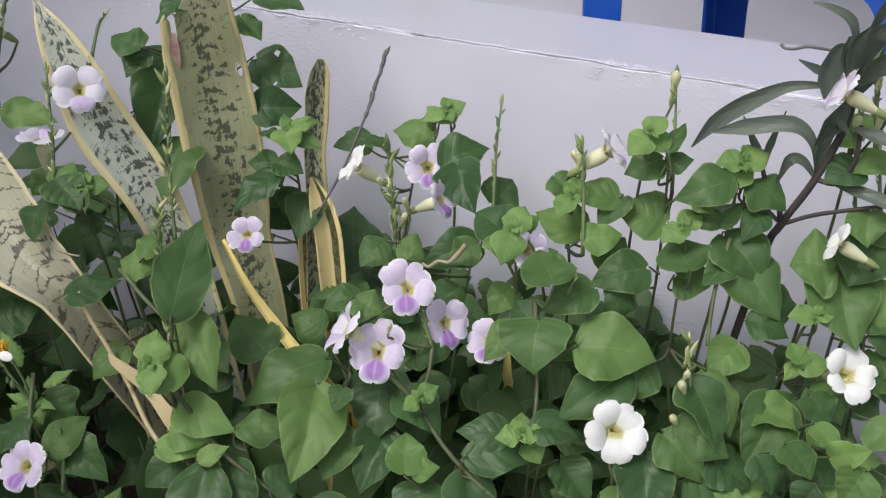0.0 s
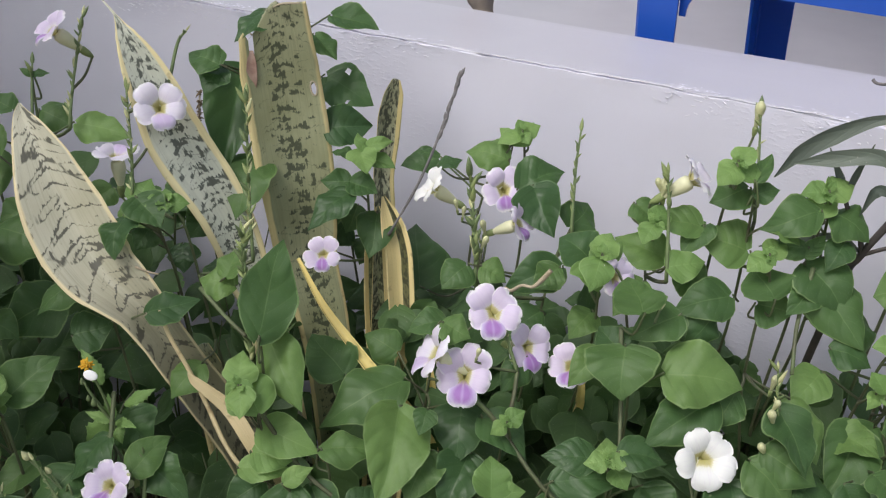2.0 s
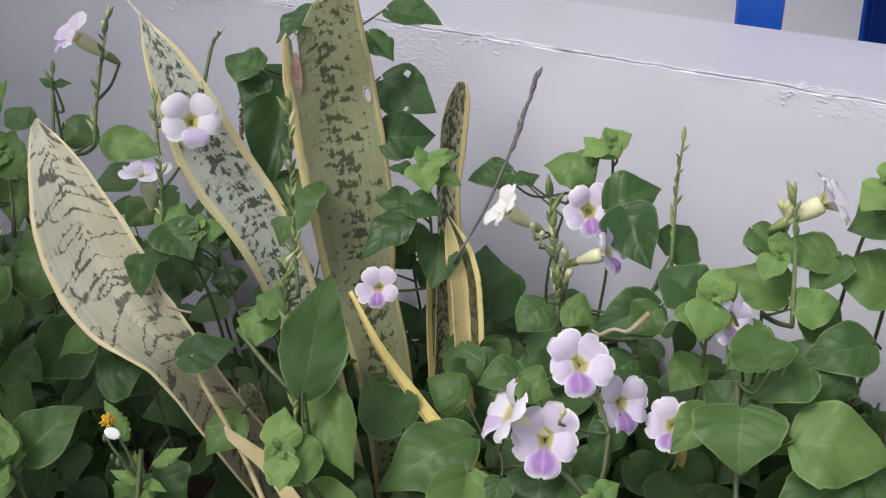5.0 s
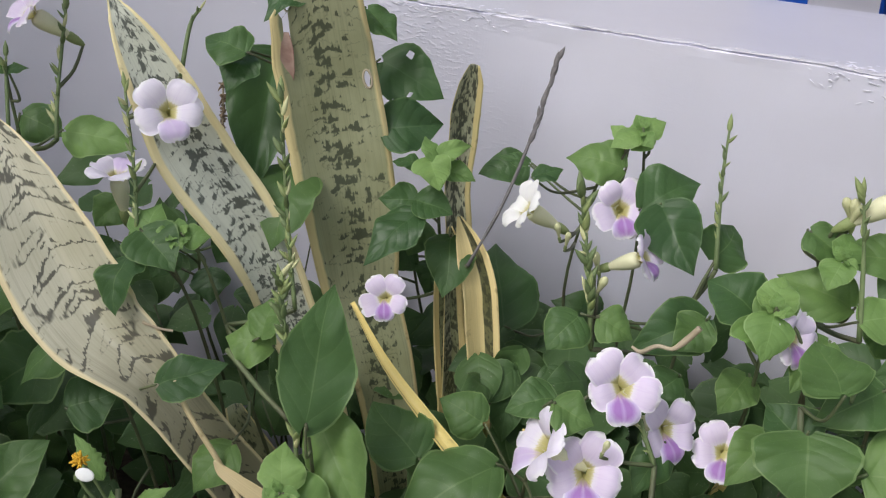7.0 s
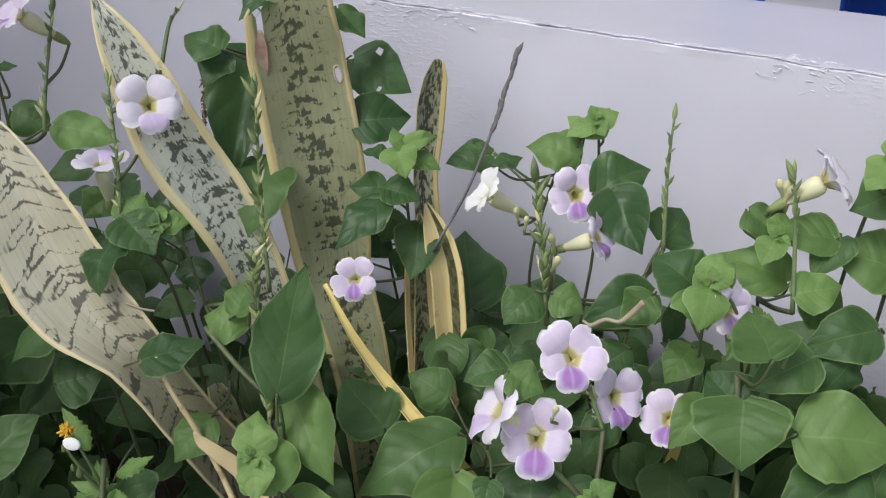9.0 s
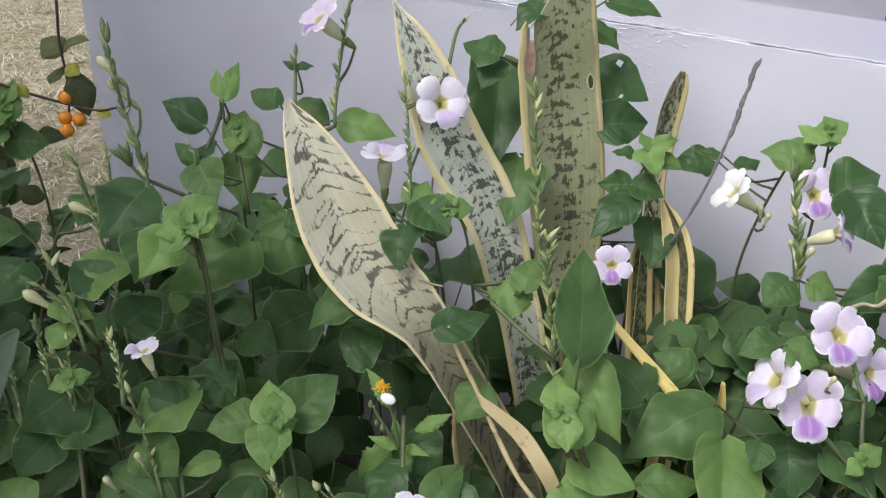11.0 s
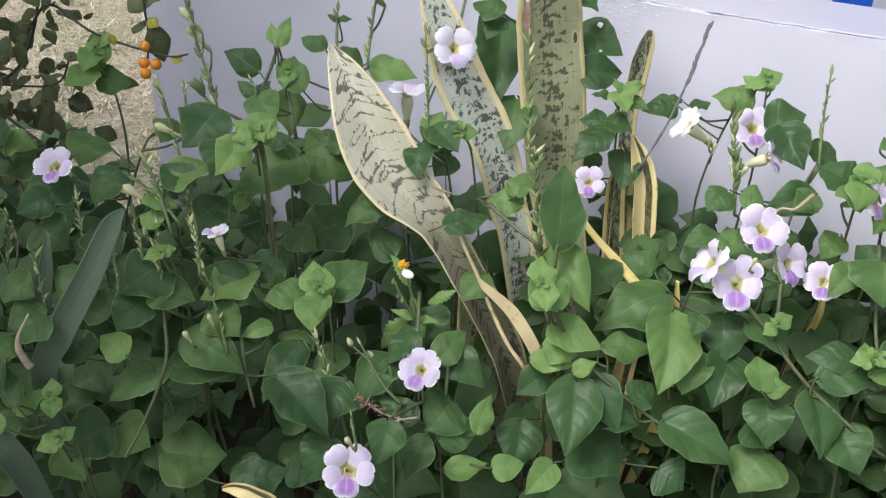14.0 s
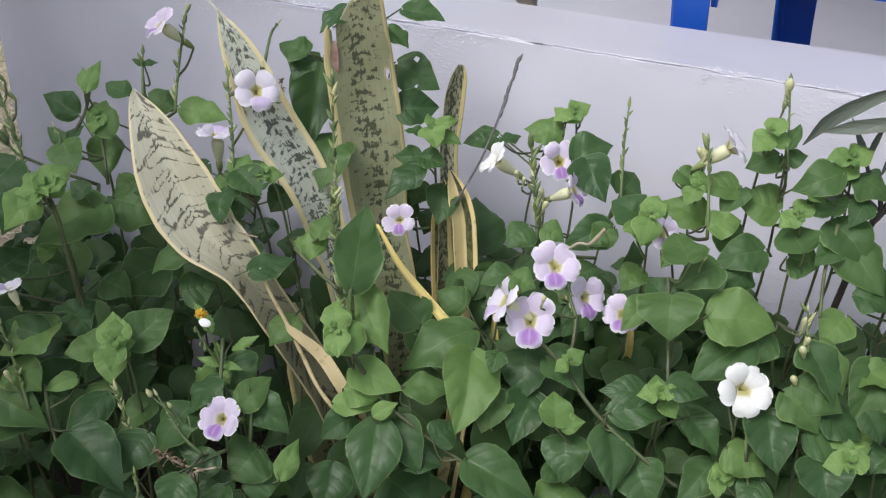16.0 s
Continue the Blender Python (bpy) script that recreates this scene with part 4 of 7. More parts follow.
vine(
    [(0.277, -0.264, 0.400, 0.298, -0.242, 0.411, -0.018),
     (0.278, -0.269, 0.403, 0.268, -0.254, 0.414, -0.020),
     (0.281, -0.270, 0.408, 0.264, -0.278, 0.406, -0.020),
     (0.282, -0.269, 0.410, 0.279, -0.264, 0.416, -0.008),
     (0.282, -0.271, 0.410, 0.281, -0.277, 0.411, -0.006),
     (0.282, -0.271, 0.409, 0.287, -0.279, 0.405, -0.009),
     (0.282, -0.269, 0.409, 0.296, -0.258, 0.413, -0.019),
     (0.283, -0.270, 0.411, 0.285, -0.266, 0.417, -0.007)],
    [],
    [],
    [],
)
vine(
    [(-0.346, -0.444, 0.376, -0.363, -0.466, 0.370, -0.017),
     (-0.329, -0.425, 0.366, -0.330, -0.457, 0.348, 0.037),
     (-0.322, -0.426, 0.409, -0.349, -0.450, 0.406, 0.035),
     (-0.317, -0.442, 0.368, -0.318, -0.496, 0.338, 0.031),
     (-0.309, -0.428, 0.411, -0.297, -0.451, 0.393, -0.031),
     (-0.301, -0.493, 0.368, -0.240, -0.502, 0.342, 0.048),
     (-0.300, -0.421, 0.413, -0.286, -0.378, 0.432, 0.041),
     (-0.297, -0.436, 0.421, -0.288, -0.424, 0.424, -0.019),
     (-0.297, -0.437, 0.423, -0.318, -0.417, 0.441, -0.030),
     (-0.295, -0.440, 0.431, -0.306, -0.443, 0.436, -0.011),
     (-0.295, -0.439, 0.431, -0.307, -0.425, 0.442, -0.020),
     (-0.295, -0.440, 0.433, -0.299, -0.440, 0.438, -0.006)],
    [],
    [],
    [[(-0.367, -0.461, 0.372), (-0.356, -0.471, 0.345), (-0.340, -0.479, 0.308)]],
)
vine(
    [(-0.294, -0.441, 0.428, -0.304, -0.445, 0.431, -0.010),
     (-0.294, -0.440, 0.430, -0.286, -0.458, 0.417, -0.021),
     (-0.294, -0.439, 0.428, -0.304, -0.421, 0.441, -0.022),
     (-0.294, -0.441, 0.429, -0.299, -0.440, 0.436, -0.008),
     (-0.293, -0.440, 0.431, -0.286, -0.435, 0.433, -0.008),
     (-0.293, -0.441, 0.426, -0.284, -0.459, 0.414, -0.022),
     (-0.293, -0.441, 0.432, -0.286, -0.446, 0.431, -0.007),
     (-0.292, -0.440, 0.428, -0.285, -0.436, 0.429, -0.008),
     (-0.292, -0.442, 0.428, -0.288, -0.446, 0.429, -0.006),
     (-0.286, -0.417, 0.354, -0.299, -0.450, 0.339, 0.032),
     (-0.282, -0.506, 0.287, -0.256, -0.499, 0.282, 0.031),
     (-0.257, -0.455, 0.357, -0.259, -0.490, 0.338, 0.042),
     (-0.249, -0.488, 0.321, -0.248, -0.523, 0.300, 0.042)],
    [],
    [([(-0.267, -0.462, 0.343), (-0.280, -0.455, 0.368), (-0.292, -0.450, 0.388)], 21, 0.0086)],
    [],
)
vine(
    [(-0.083, -0.370, 0.384, -0.069, -0.351, 0.390, -0.016),
     (-0.082, -0.365, 0.376, -0.065, -0.420, 0.339, 0.049),
     (-0.079, -0.403, 0.310, -0.089, -0.434, 0.295, -0.026),
     (-0.071, -0.352, 0.372, -0.034, -0.376, 0.348, 0.036),
     (-0.069, -0.341, 0.401, -0.029, -0.320, 0.404, 0.030),
     (-0.069, -0.365, 0.317, -0.026, -0.373, 0.301, 0.065),
     (-0.057, -0.366, 0.347, -0.023, -0.356, 0.346, 0.028),
     (-0.033, -0.352, 0.364, -0.023, -0.331, 0.373, 0.028),
     (-0.005, -0.344, 0.349, 0.059, -0.343, 0.333, 0.043),
     (0.002, -0.361, 0.311, 0.026, -0.364, 0.302, 0.040)],
    [],
    [],
    [[(-0.117, -0.356, 0.436), (-0.093, -0.349, 0.393), (-0.066, -0.354, 0.379), (-0.013, -0.345, 0.346), (0.023, -0.341, 0.336)]],
)
vine(
    [(-0.490, -0.622, 0.317, -0.513, -0.630, 0.323, -0.019),
     (-0.484, -0.612, 0.330, -0.476, -0.584, 0.342, -0.017),
     (-0.475, -0.616, 0.346, -0.507, -0.603, 0.369, 0.018),
     (-0.471, -0.578, 0.341, -0.477, -0.607, 0.326, 0.033),
     (-0.464, -0.591, 0.341, -0.474, -0.581, 0.352, -0.017),
     (-0.464, -0.592, 0.341, -0.469, -0.597, 0.343, -0.006),
     (-0.464, -0.591, 0.343, -0.466, -0.593, 0.348, -0.005),
     (-0.463, -0.591, 0.340, -0.453, -0.601, 0.330, -0.017)],
    [],
    [],
    [],
)
vine(
    [(-0.463, -0.591, 0.341, -0.457, -0.590, 0.342, -0.006),
     (-0.463, -0.592, 0.342, -0.458, -0.596, 0.343, -0.005),
     (-0.454, -0.598, 0.308, -0.461, -0.598, 0.313, -0.009),
     (-0.454, -0.599, 0.306, -0.464, -0.615, 0.301, -0.019),
     (-0.453, -0.597, 0.307, -0.448, -0.584, 0.312, -0.014),
     (-0.453, -0.598, 0.309, -0.453, -0.595, 0.315, -0.006),
     (-0.453, -0.600, 0.308, -0.449, -0.605, 0.308, -0.006),
     (-0.452, -0.599, 0.307, -0.446, -0.603, 0.303, -0.008)],
    [],
    [],
    [],
)
vine(
    [(0.223, -0.136, 0.560, 0.195, -0.148, 0.558, 0.019),
     (0.225, -0.130, 0.588, 0.190, -0.156, 0.577, 0.034),
     (0.224, -0.140, 0.555, 0.235, -0.119, 0.567, 0.013),
     (0.227, -0.116, 0.598, 0.210, -0.124, 0.596, -0.019),
     (0.228, -0.118, 0.599, 0.225, -0.124, 0.600, -0.007),
     (0.228, -0.115, 0.599, 0.226, -0.107, 0.608, -0.011),
     (0.228, -0.124, 0.582, 0.222, -0.097, 0.601, -0.022),
     (0.227, -0.129, 0.544, 0.262, -0.152, 0.523, 0.048)],
    [],
    [],
    [],
)
vine(
    [(0.228, -0.117, 0.598, 0.232, -0.126, 0.595, -0.010),
     (0.228, -0.115, 0.598, 0.245, -0.101, 0.605, -0.023),
     (0.228, -0.116, 0.600, 0.231, -0.114, 0.607, -0.006),
     (0.235, -0.131, 0.535, 0.280, -0.164, 0.507, 0.044),
     (0.235, -0.140, 0.531, 0.222, -0.165, 0.517, 0.024),
     (0.236, -0.110, 0.582, 0.266, -0.117, 0.573, 0.038),
     (0.249, -0.116, 0.563, 0.240, -0.140, 0.549, 0.024),
     (0.266, -0.123, 0.510, 0.279, -0.152, 0.489, 0.034)],
    [],
    [],
    [],
)
vine(
    [(-0.103, -0.080, 0.537, -0.132, -0.101, 0.532, 1.029),
     (-0.093, -0.103, 0.550, -0.115, -0.106, 0.553, 0.012),
     (-0.090, -0.134, 0.432, -0.120, -0.081, 0.473, 1.059),
     (-0.076, -0.138, 0.558, -0.061, -0.124, 0.563, 0.019),
     (-0.028, -0.093, 0.576, -0.043, -0.087, 0.583, -0.012),
     (-0.025, -0.109, 0.565, -0.063, -0.115, 0.570, 0.035),
     (-0.024, -0.103, 0.577, -0.016, -0.075, 0.593, -0.022)],
    [(-0.075, -0.163, 0.549, -0.632, -0.521, 0.574, 0.036, "w"), (-0.050, -0.160, 0.540, -0.123, -0.258, 0.958, 0.013, "c"), (-0.043, -0.155, 0.533, 0.148, -0.130, 0.980, 0.013, "c")],
    [],
    [],
)
vine(
    [(-0.020, -0.097, 0.586, -0.035, -0.112, 0.580, -0.021),
     (-0.020, -0.095, 0.588, -0.026, -0.090, 0.595, -0.010),
     (-0.019, -0.096, 0.589, -0.018, -0.092, 0.595, -0.007),
     (-0.019, -0.098, 0.587, -0.018, -0.105, 0.587, -0.006),
     (-0.019, -0.095, 0.586, -0.007, -0.082, 0.592, -0.018),
     (-0.018, -0.097, 0.586, -0.009, -0.105, 0.581, -0.012),
     (-0.003, -0.136, 0.553, 0.027, -0.104, 0.567, 1.039),
     (0.008, -0.132, 0.555, 0.038, -0.161, 0.530, 1.039)],
    [(-0.014, -0.140, 0.551, 0.342, -0.769, 0.541, 0.039, "v")],
    [],
    [],
)
vine(
    [(0.003, -0.302, 0.398, 0.003, -0.337, 0.376, 0.035),
     (0.029, -0.286, 0.394, 0.029, -0.329, 0.368, 0.038),
     (0.036, -0.282, 0.431, 0.078, -0.291, 0.415, 0.036),
     (0.057, -0.291, 0.441, 0.051, -0.291, 0.445, -0.006),
     (0.057, -0.292, 0.439, 0.050, -0.302, 0.434, -0.013),
     (0.058, -0.291, 0.442, 0.058, -0.290, 0.447, -0.004),
     (0.058, -0.293, 0.441, 0.058, -0.298, 0.442, -0.005),
     (0.058, -0.290, 0.440, 0.067, -0.278, 0.446, -0.016),
     (0.058, -0.292, 0.440, 0.063, -0.294, 0.440, -0.005)],
    [(0.020, -0.287, 0.466, 0.328, -0.744, 0.581, 0.045, "v"), (0.028, -0.281, 0.489, 0.225, -0.132, 0.965, 0.012, "c")],
    [([(0.050, -0.255, 0.460), (0.040, -0.250, 0.477), (0.033, -0.245, 0.494)], 8, 0.0069)],
    [],
)
vine(
    [(0.079, -0.197, 0.538, 0.051, -0.189, 0.549, 0.037),
     (0.080, -0.203, 0.540, 0.095, -0.218, 0.527, -0.034),
     (0.083, -0.182, 0.484, 0.075, -0.206, 0.471, 0.026),
     (0.083, -0.200, 0.537, 0.097, -0.176, 0.550, -0.022),
     (0.088, -0.207, 0.548, 0.079, -0.206, 0.554, -0.010),
     (0.088, -0.206, 0.548, 0.089, -0.186, 0.560, -0.022),
     (0.089, -0.208, 0.547, 0.090, -0.231, 0.531, -0.027),
     (0.089, -0.207, 0.550, 0.087, -0.203, 0.557, -0.008),
     (0.090, -0.207, 0.548, 0.099, -0.207, 0.549, -0.008)],
    [(0.082, -0.224, 0.458, 0.098, -0.705, 0.702, 0.037, "v"), (0.105, -0.207, 0.533, 0.72, -0.45, 0.45, 0.032, "v")],
    [],
    [],
)
vine(
    [(0.090, -0.208, 0.549, 0.094, -0.213, 0.549, -0.006),
     (0.103, -0.217, 0.475, 0.088, -0.248, 0.459, 0.027),
     (0.119, -0.188, 0.525, 0.107, -0.219, 0.508, 0.025),
     (0.121, -0.227, 0.491, 0.130, -0.258, 0.468, 0.054),
     (0.122, -0.226, 0.482, 0.097, -0.214, 0.494, 0.035),
     (0.130, -0.232, 0.527, 0.113, -0.213, 0.543, 0.039),
     (0.149, -0.204, 0.475, 0.135, -0.229, 0.461, 0.029),
     (0.151, -0.200, 0.513, 0.123, -0.227, 0.501, 0.032),
     (0.154, -0.232, 0.482, 0.208, -0.218, 0.480, 0.050)],
    [],
    [([(0.136, -0.212, 0.508), (0.138, -0.206, 0.519)], 4, 0.0044)],
    [[(0.114, -0.217, 0.499), (0.128, -0.237, 0.441), (0.139, -0.271, 0.420)]],
)
vine(
    [(0.059, -0.302, 0.348, 0.084, -0.311, 0.337, 0.047),
     (0.061, -0.319, 0.393, 0.050, -0.295, 0.410, -0.031),
     (0.064, -0.314, 0.391, 0.082, -0.302, 0.394, -0.018),
     (0.067, -0.305, 0.376, 0.078, -0.336, 0.354, 0.039),
     (0.078, -0.310, 0.328, 0.066, -0.346, 0.308, 0.050),
     (0.099, -0.297, 0.408, 0.149, -0.272, 0.412, 0.031),
     (0.099, -0.293, 0.390, 0.120, -0.334, 0.358, 0.042)],
    [],
    [],
    [[(0.024, -0.288, 0.453), (0.048, -0.283, 0.430), (0.090, -0.295, 0.398), (0.150, -0.296, 0.360), (0.164, -0.293, 0.351)]],
)
vine(
    [(0.289, -0.215, 0.415, 0.311, -0.223, 0.405, 0.028),
     (0.311, -0.233, 0.403, 0.300, -0.251, 0.392, 0.026),
     (0.321, -0.195, 0.430, 0.321, -0.178, 0.441, -0.020),
     (0.330, -0.190, 0.424, 0.308, -0.219, 0.407, 0.035),
     (0.338, -0.192, 0.418, 0.339, -0.216, 0.401, -0.026),
     (0.341, -0.192, 0.425, 0.368, -0.181, 0.425, -0.020),
     (0.357, -0.197, 0.404, 0.375, -0.203, 0.395, -0.029)],
    [],
    [],
    [],
)
vine(
    [(-0.450, -0.382, 0.541, -0.454, -0.427, 0.519, 0.056),
     (-0.442, -0.389, 0.456, -0.410, -0.385, 0.445, 0.027),
     (-0.439, -0.366, 0.436, -0.411, -0.384, 0.415, 0.029),
     (-0.424, -0.441, 0.462, -0.417, -0.412, 0.474, 0.036),
     (-0.419, -0.411, 0.527, -0.407, -0.442, 0.505, 0.036),
     (-0.415, -0.393, 0.469, -0.423, -0.395, 0.472, -0.009),
     (-0.414, -0.391, 0.470, -0.418, -0.391, 0.477, -0.007),
     (-0.414, -0.390, 0.468, -0.416, -0.371, 0.478, -0.020),
     (-0.414, -0.392, 0.467, -0.410, -0.407, 0.457, -0.017),
     (-0.414, -0.391, 0.468, -0.404, -0.391, 0.468, -0.009),
     (-0.413, -0.393, 0.469, -0.409, -0.397, 0.470, -0.005),
     (-0.395, -0.413, 0.533, -0.397, -0.447, 0.516, -0.036),
     (-0.389, -0.365, 0.514, -0.408, -0.363, 0.523, 0.020),
     (-0.386, -0.419, 0.540, -0.381, -0.384, 0.556, -0.037),
     (-0.388, -0.361, 0.423, -0.357, -0.359, 0.413, 0.033),
     (-0.381, -0.352, 0.504, -0.412, -0.412, 0.484, 0.054),
     (-0.378, -0.422, 0.543, -0.373, -0.410, 0.547, -0.016)],
    [(-0.527, -0.341, 0.614, -0.60, -0.25, 0.70, 0.025, "c"), (-0.520, -0.340, 0.597, -0.60, -0.25, 0.66, 0.026, "c")],
    [([(-0.481, -0.355, 0.530), (-0.487, -0.357, 0.537), (-0.494, -0.357, 0.546)], 7, 0.019), ([(-0.460, -0.366, 0.498), (-0.480, -0.354, 0.541), (-0.509, -0.342, 0.591), (-0.527, -0.331, 0.629)], 26, 0.0130), ([(-0.451, -0.418, 0.420), (-0.472, -0.405, 0.464), (-0.505, -0.390, 0.527), (-0.519, -0.385, 0.552)], 24, 0.0108), ([(-0.438, -0.351, 0.524), (-0.441, -0.338, 0.548), (-0.449, -0.336, 0.559)], 6, 0.0049)],
    [[(-0.418, -0.322, 0.501), (-0.394, -0.348, 0.499), (-0.393, -0.358, 0.480)]],
)
vine(
    [(-0.376, -0.411, 0.419, -0.346, -0.418, 0.404, 0.034),
     (-0.375, -0.423, 0.549, -0.384, -0.421, 0.556, -0.011),
     (-0.374, -0.424, 0.547, -0.378, -0.445, 0.537, -0.023),
     (-0.374, -0.455, 0.365, -0.361, -0.424, 0.378, 0.040),
     (-0.374, -0.423, 0.550, -0.377, -0.420, 0.558, -0.008),
     (-0.374, -0.426, 0.409, -0.367, -0.392, 0.426, 0.038),
     (-0.374, -0.422, 0.548, -0.368, -0.402, 0.557, -0.020),
     (-0.374, -0.423, 0.546, -0.393, -0.422, 0.555, -0.014),
     (-0.373, -0.425, 0.549, -0.369, -0.432, 0.548, -0.007)],
    [(-0.392, -0.457, 0.465, -0.196, -0.132, 0.972, 0.023, "p")],
    [],
    [],
)
vine(
    [(-0.373, -0.424, 0.548, -0.363, -0.426, 0.546, -0.010),
     (-0.372, -0.432, 0.420, -0.398, -0.478, 0.406, 0.050),
     (-0.372, -0.447, 0.414, -0.412, -0.459, 0.423, 0.032),
     (-0.371, -0.424, 0.549, -0.386, -0.439, 0.546, -0.020),
     (-0.371, -0.424, 0.550, -0.378, -0.417, 0.559, -0.012),
     (-0.370, -0.426, 0.550, -0.370, -0.432, 0.551, -0.005),
     (-0.370, -0.423, 0.551, -0.369, -0.419, 0.558, -0.007),
     (-0.369, -0.422, 0.549, -0.358, -0.408, 0.553, -0.017),
     (-0.369, -0.424, 0.549, -0.359, -0.428, 0.546, -0.010)],
    [],
    [],
    [],
)
vine(
    [(-0.505, -0.259, 0.539, -0.548, -0.264, 0.555, 0.033),
     (-0.464, -0.316, 0.533, -0.463, -0.290, 0.546, 0.019),
     (-0.463, -0.281, 0.579, -0.480, -0.264, 0.595, -0.013),
     (-0.458, -0.321, 0.536, -0.484, -0.317, 0.549, 0.016),
     (-0.455, -0.268, 0.530, -0.427, -0.303, 0.499, 0.036),
     (-0.446, -0.296, 0.583, -0.457, -0.261, 0.606, -0.016),
     (-0.438, -0.338, 0.546, -0.410, -0.354, 0.527, 0.034),
     (-0.439, -0.294, 0.560, -0.447, -0.294, 0.565, -0.010),
     (-0.438, -0.294, 0.561, -0.442, -0.291, 0.568, -0.008),
     (-0.438, -0.293, 0.559, -0.444, -0.274, 0.571, -0.021)],
    [],
    [([(-0.500, -0.372, 0.508), (-0.508, -0.363, 0.532), (-0.514, -0.358, 0.545)], 5, 0.0066)],
    [[(-0.463, -0.302, 0.539), (-0.472, -0.276, 0.553), (-0.461, -0.274, 0.584)], [(-0.412, -0.316, 0.501), (-0.442, -0.288, 0.538)]],
)
vine(
    [(-0.437, -0.295, 0.558, -0.432, -0.310, 0.547, -0.019),
     (-0.436, -0.295, 0.560, -0.432, -0.301, 0.559, -0.007),
     (-0.436, -0.293, 0.559, -0.425, -0.294, 0.556, -0.011),
     (-0.418, -0.298, 0.546, -0.458, -0.280, 0.572, 0.032),
     (-0.406, -0.256, 0.575, -0.375, -0.254, 0.565, 0.030),
     (-0.392, -0.296, 0.590, -0.418, -0.297, 0.599, 0.023),
     (-0.389, -0.302, 0.506, -0.398, -0.324, 0.497, 0.027),
     (-0.389, -0.333, 0.499, -0.335, -0.318, 0.489, 0.050),
     (-0.369, -0.323, 0.506, -0.351, -0.306, 0.510, 0.028),
     (-0.365, -0.257, 0.572, -0.319, -0.243, 0.565, -0.032),
     (-0.356, -0.310, 0.426, -0.390, -0.357, 0.412, 0.056),
     (-0.397, -0.267, 0.611, -0.406, -0.271, 0.616, 0.007),
     (-0.397, -0.267, 0.611, -0.384, -0.261, 0.614, 0.008)],
    [(-0.386, -0.255, 0.651, -0.403, -0.623, 0.651, 0.037, "v")],
    [([(-0.360, -0.269, 0.571), (-0.364, -0.261, 0.589), (-0.370, -0.241, 0.628), (-0.374, -0.225, 0.658)], 16, 0.0099), ([(-0.387, -0.283, 0.574), (-0.395, -0.270, 0.604), (-0.399, -0.263, 0.619)], 3, 0.0083)],
    [],
)
vine(
    [(-0.275, -0.306, 0.526, -0.265, -0.335, 0.507, 0.032),
     (-0.274, -0.290, 0.532, -0.277, -0.268, 0.546, -0.029),
     (-0.271, -0.293, 0.539, -0.240, -0.302, 0.525, 0.034),
     (-0.253, -0.286, 0.537, -0.260, -0.284, 0.542, -0.007),
     (-0.253, -0.287, 0.536, -0.258, -0.300, 0.529, -0.014),
     (-0.252, -0.286, 0.538, -0.253, -0.283, 0.544, -0.006),
     (-0.252, -0.285, 0.536, -0.245, -0.274, 0.540, -0.012),
     (-0.252, -0.288, 0.537, -0.251, -0.294, 0.538, -0.005),
     (-0.251, -0.287, 0.536, -0.243, -0.290, 0.534, -0.008)],
    [(-0.272, -0.255, 0.605, 0.560, -0.480, 0.560, 0.043, "p"), (-0.319, -0.261, 0.559, -0.003, 0.008, 1.000, 0.037, "p")],
    [([(-0.278, -0.293, 0.521), (-0.289, -0.275, 0.562), (-0.306, -0.255, 0.613)], 21, 0.0090), ([(-0.285, -0.228, 0.615), (-0.287, -0.212, 0.643), (-0.283, -0.205, 0.653)], 4, 0.0065)],
    [],
)
vine(
    [(-0.251, -0.284, 0.536, -0.265, -0.298, 0.533, -0.019),
     (-0.250, -0.283, 0.538, -0.256, -0.277, 0.545, -0.010),
     (-0.250, -0.285, 0.538, -0.251, -0.292, 0.538, -0.006),
     (-0.249, -0.283, 0.539, -0.246, -0.280, 0.544, -0.006),
     (-0.249, -0.282, 0.536, -0.234, -0.274, 0.536, -0.017),
     (-0.249, -0.284, 0.536, -0.244, -0.291, 0.533, -0.009),
     (-0.194, -0.322, 0.422, -0.202, -0.353, 0.407, 0.034),
     (-0.180, -0.301, 0.497, -0.182, -0.275, 0.512, 0.024),
     (-0.176, -0.296, 0.488, -0.206, -0.304, 0.492, 0.032)],
    [],
    [([(-0.182, -0.263, 0.492), (-0.192, -0.251, 0.524), (-0.206, -0.232, 0.570), (-0.218, -0.214, 0.612)], 26, 0.0118)],
    [],
)
vine(
    [(0.173, -0.128, 0.593, 0.150, -0.147, 0.585, 0.034),
     (0.174, -0.170, 0.505, 0.163, -0.199, 0.488, 0.029),
     (0.177, -0.144, 0.606, 0.157, -0.135, 0.616, -0.021),
     (0.178, -0.142, 0.605, 0.183, -0.118, 0.620, 0.013),
     (0.179, -0.140, 0.593, 0.196, -0.127, 0.597, 0.018),
     (0.181, -0.166, 0.521, 0.147, -0.191, 0.511, 0.034),
     (0.184, -0.136, 0.547, 0.147, -0.140, 0.551, 0.040),
     (0.199, -0.137, 0.574, 0.219, -0.145, 0.565, 0.028),
     (0.199, -0.153, 0.553, 0.188, -0.167, 0.546, -0.019)],
    [],
    [([(0.183, -0.123, 0.565), (0.176, -0.108, 0.601), (0.166, -0.088, 0.645)], 5, 0.0102)],
    [],
)
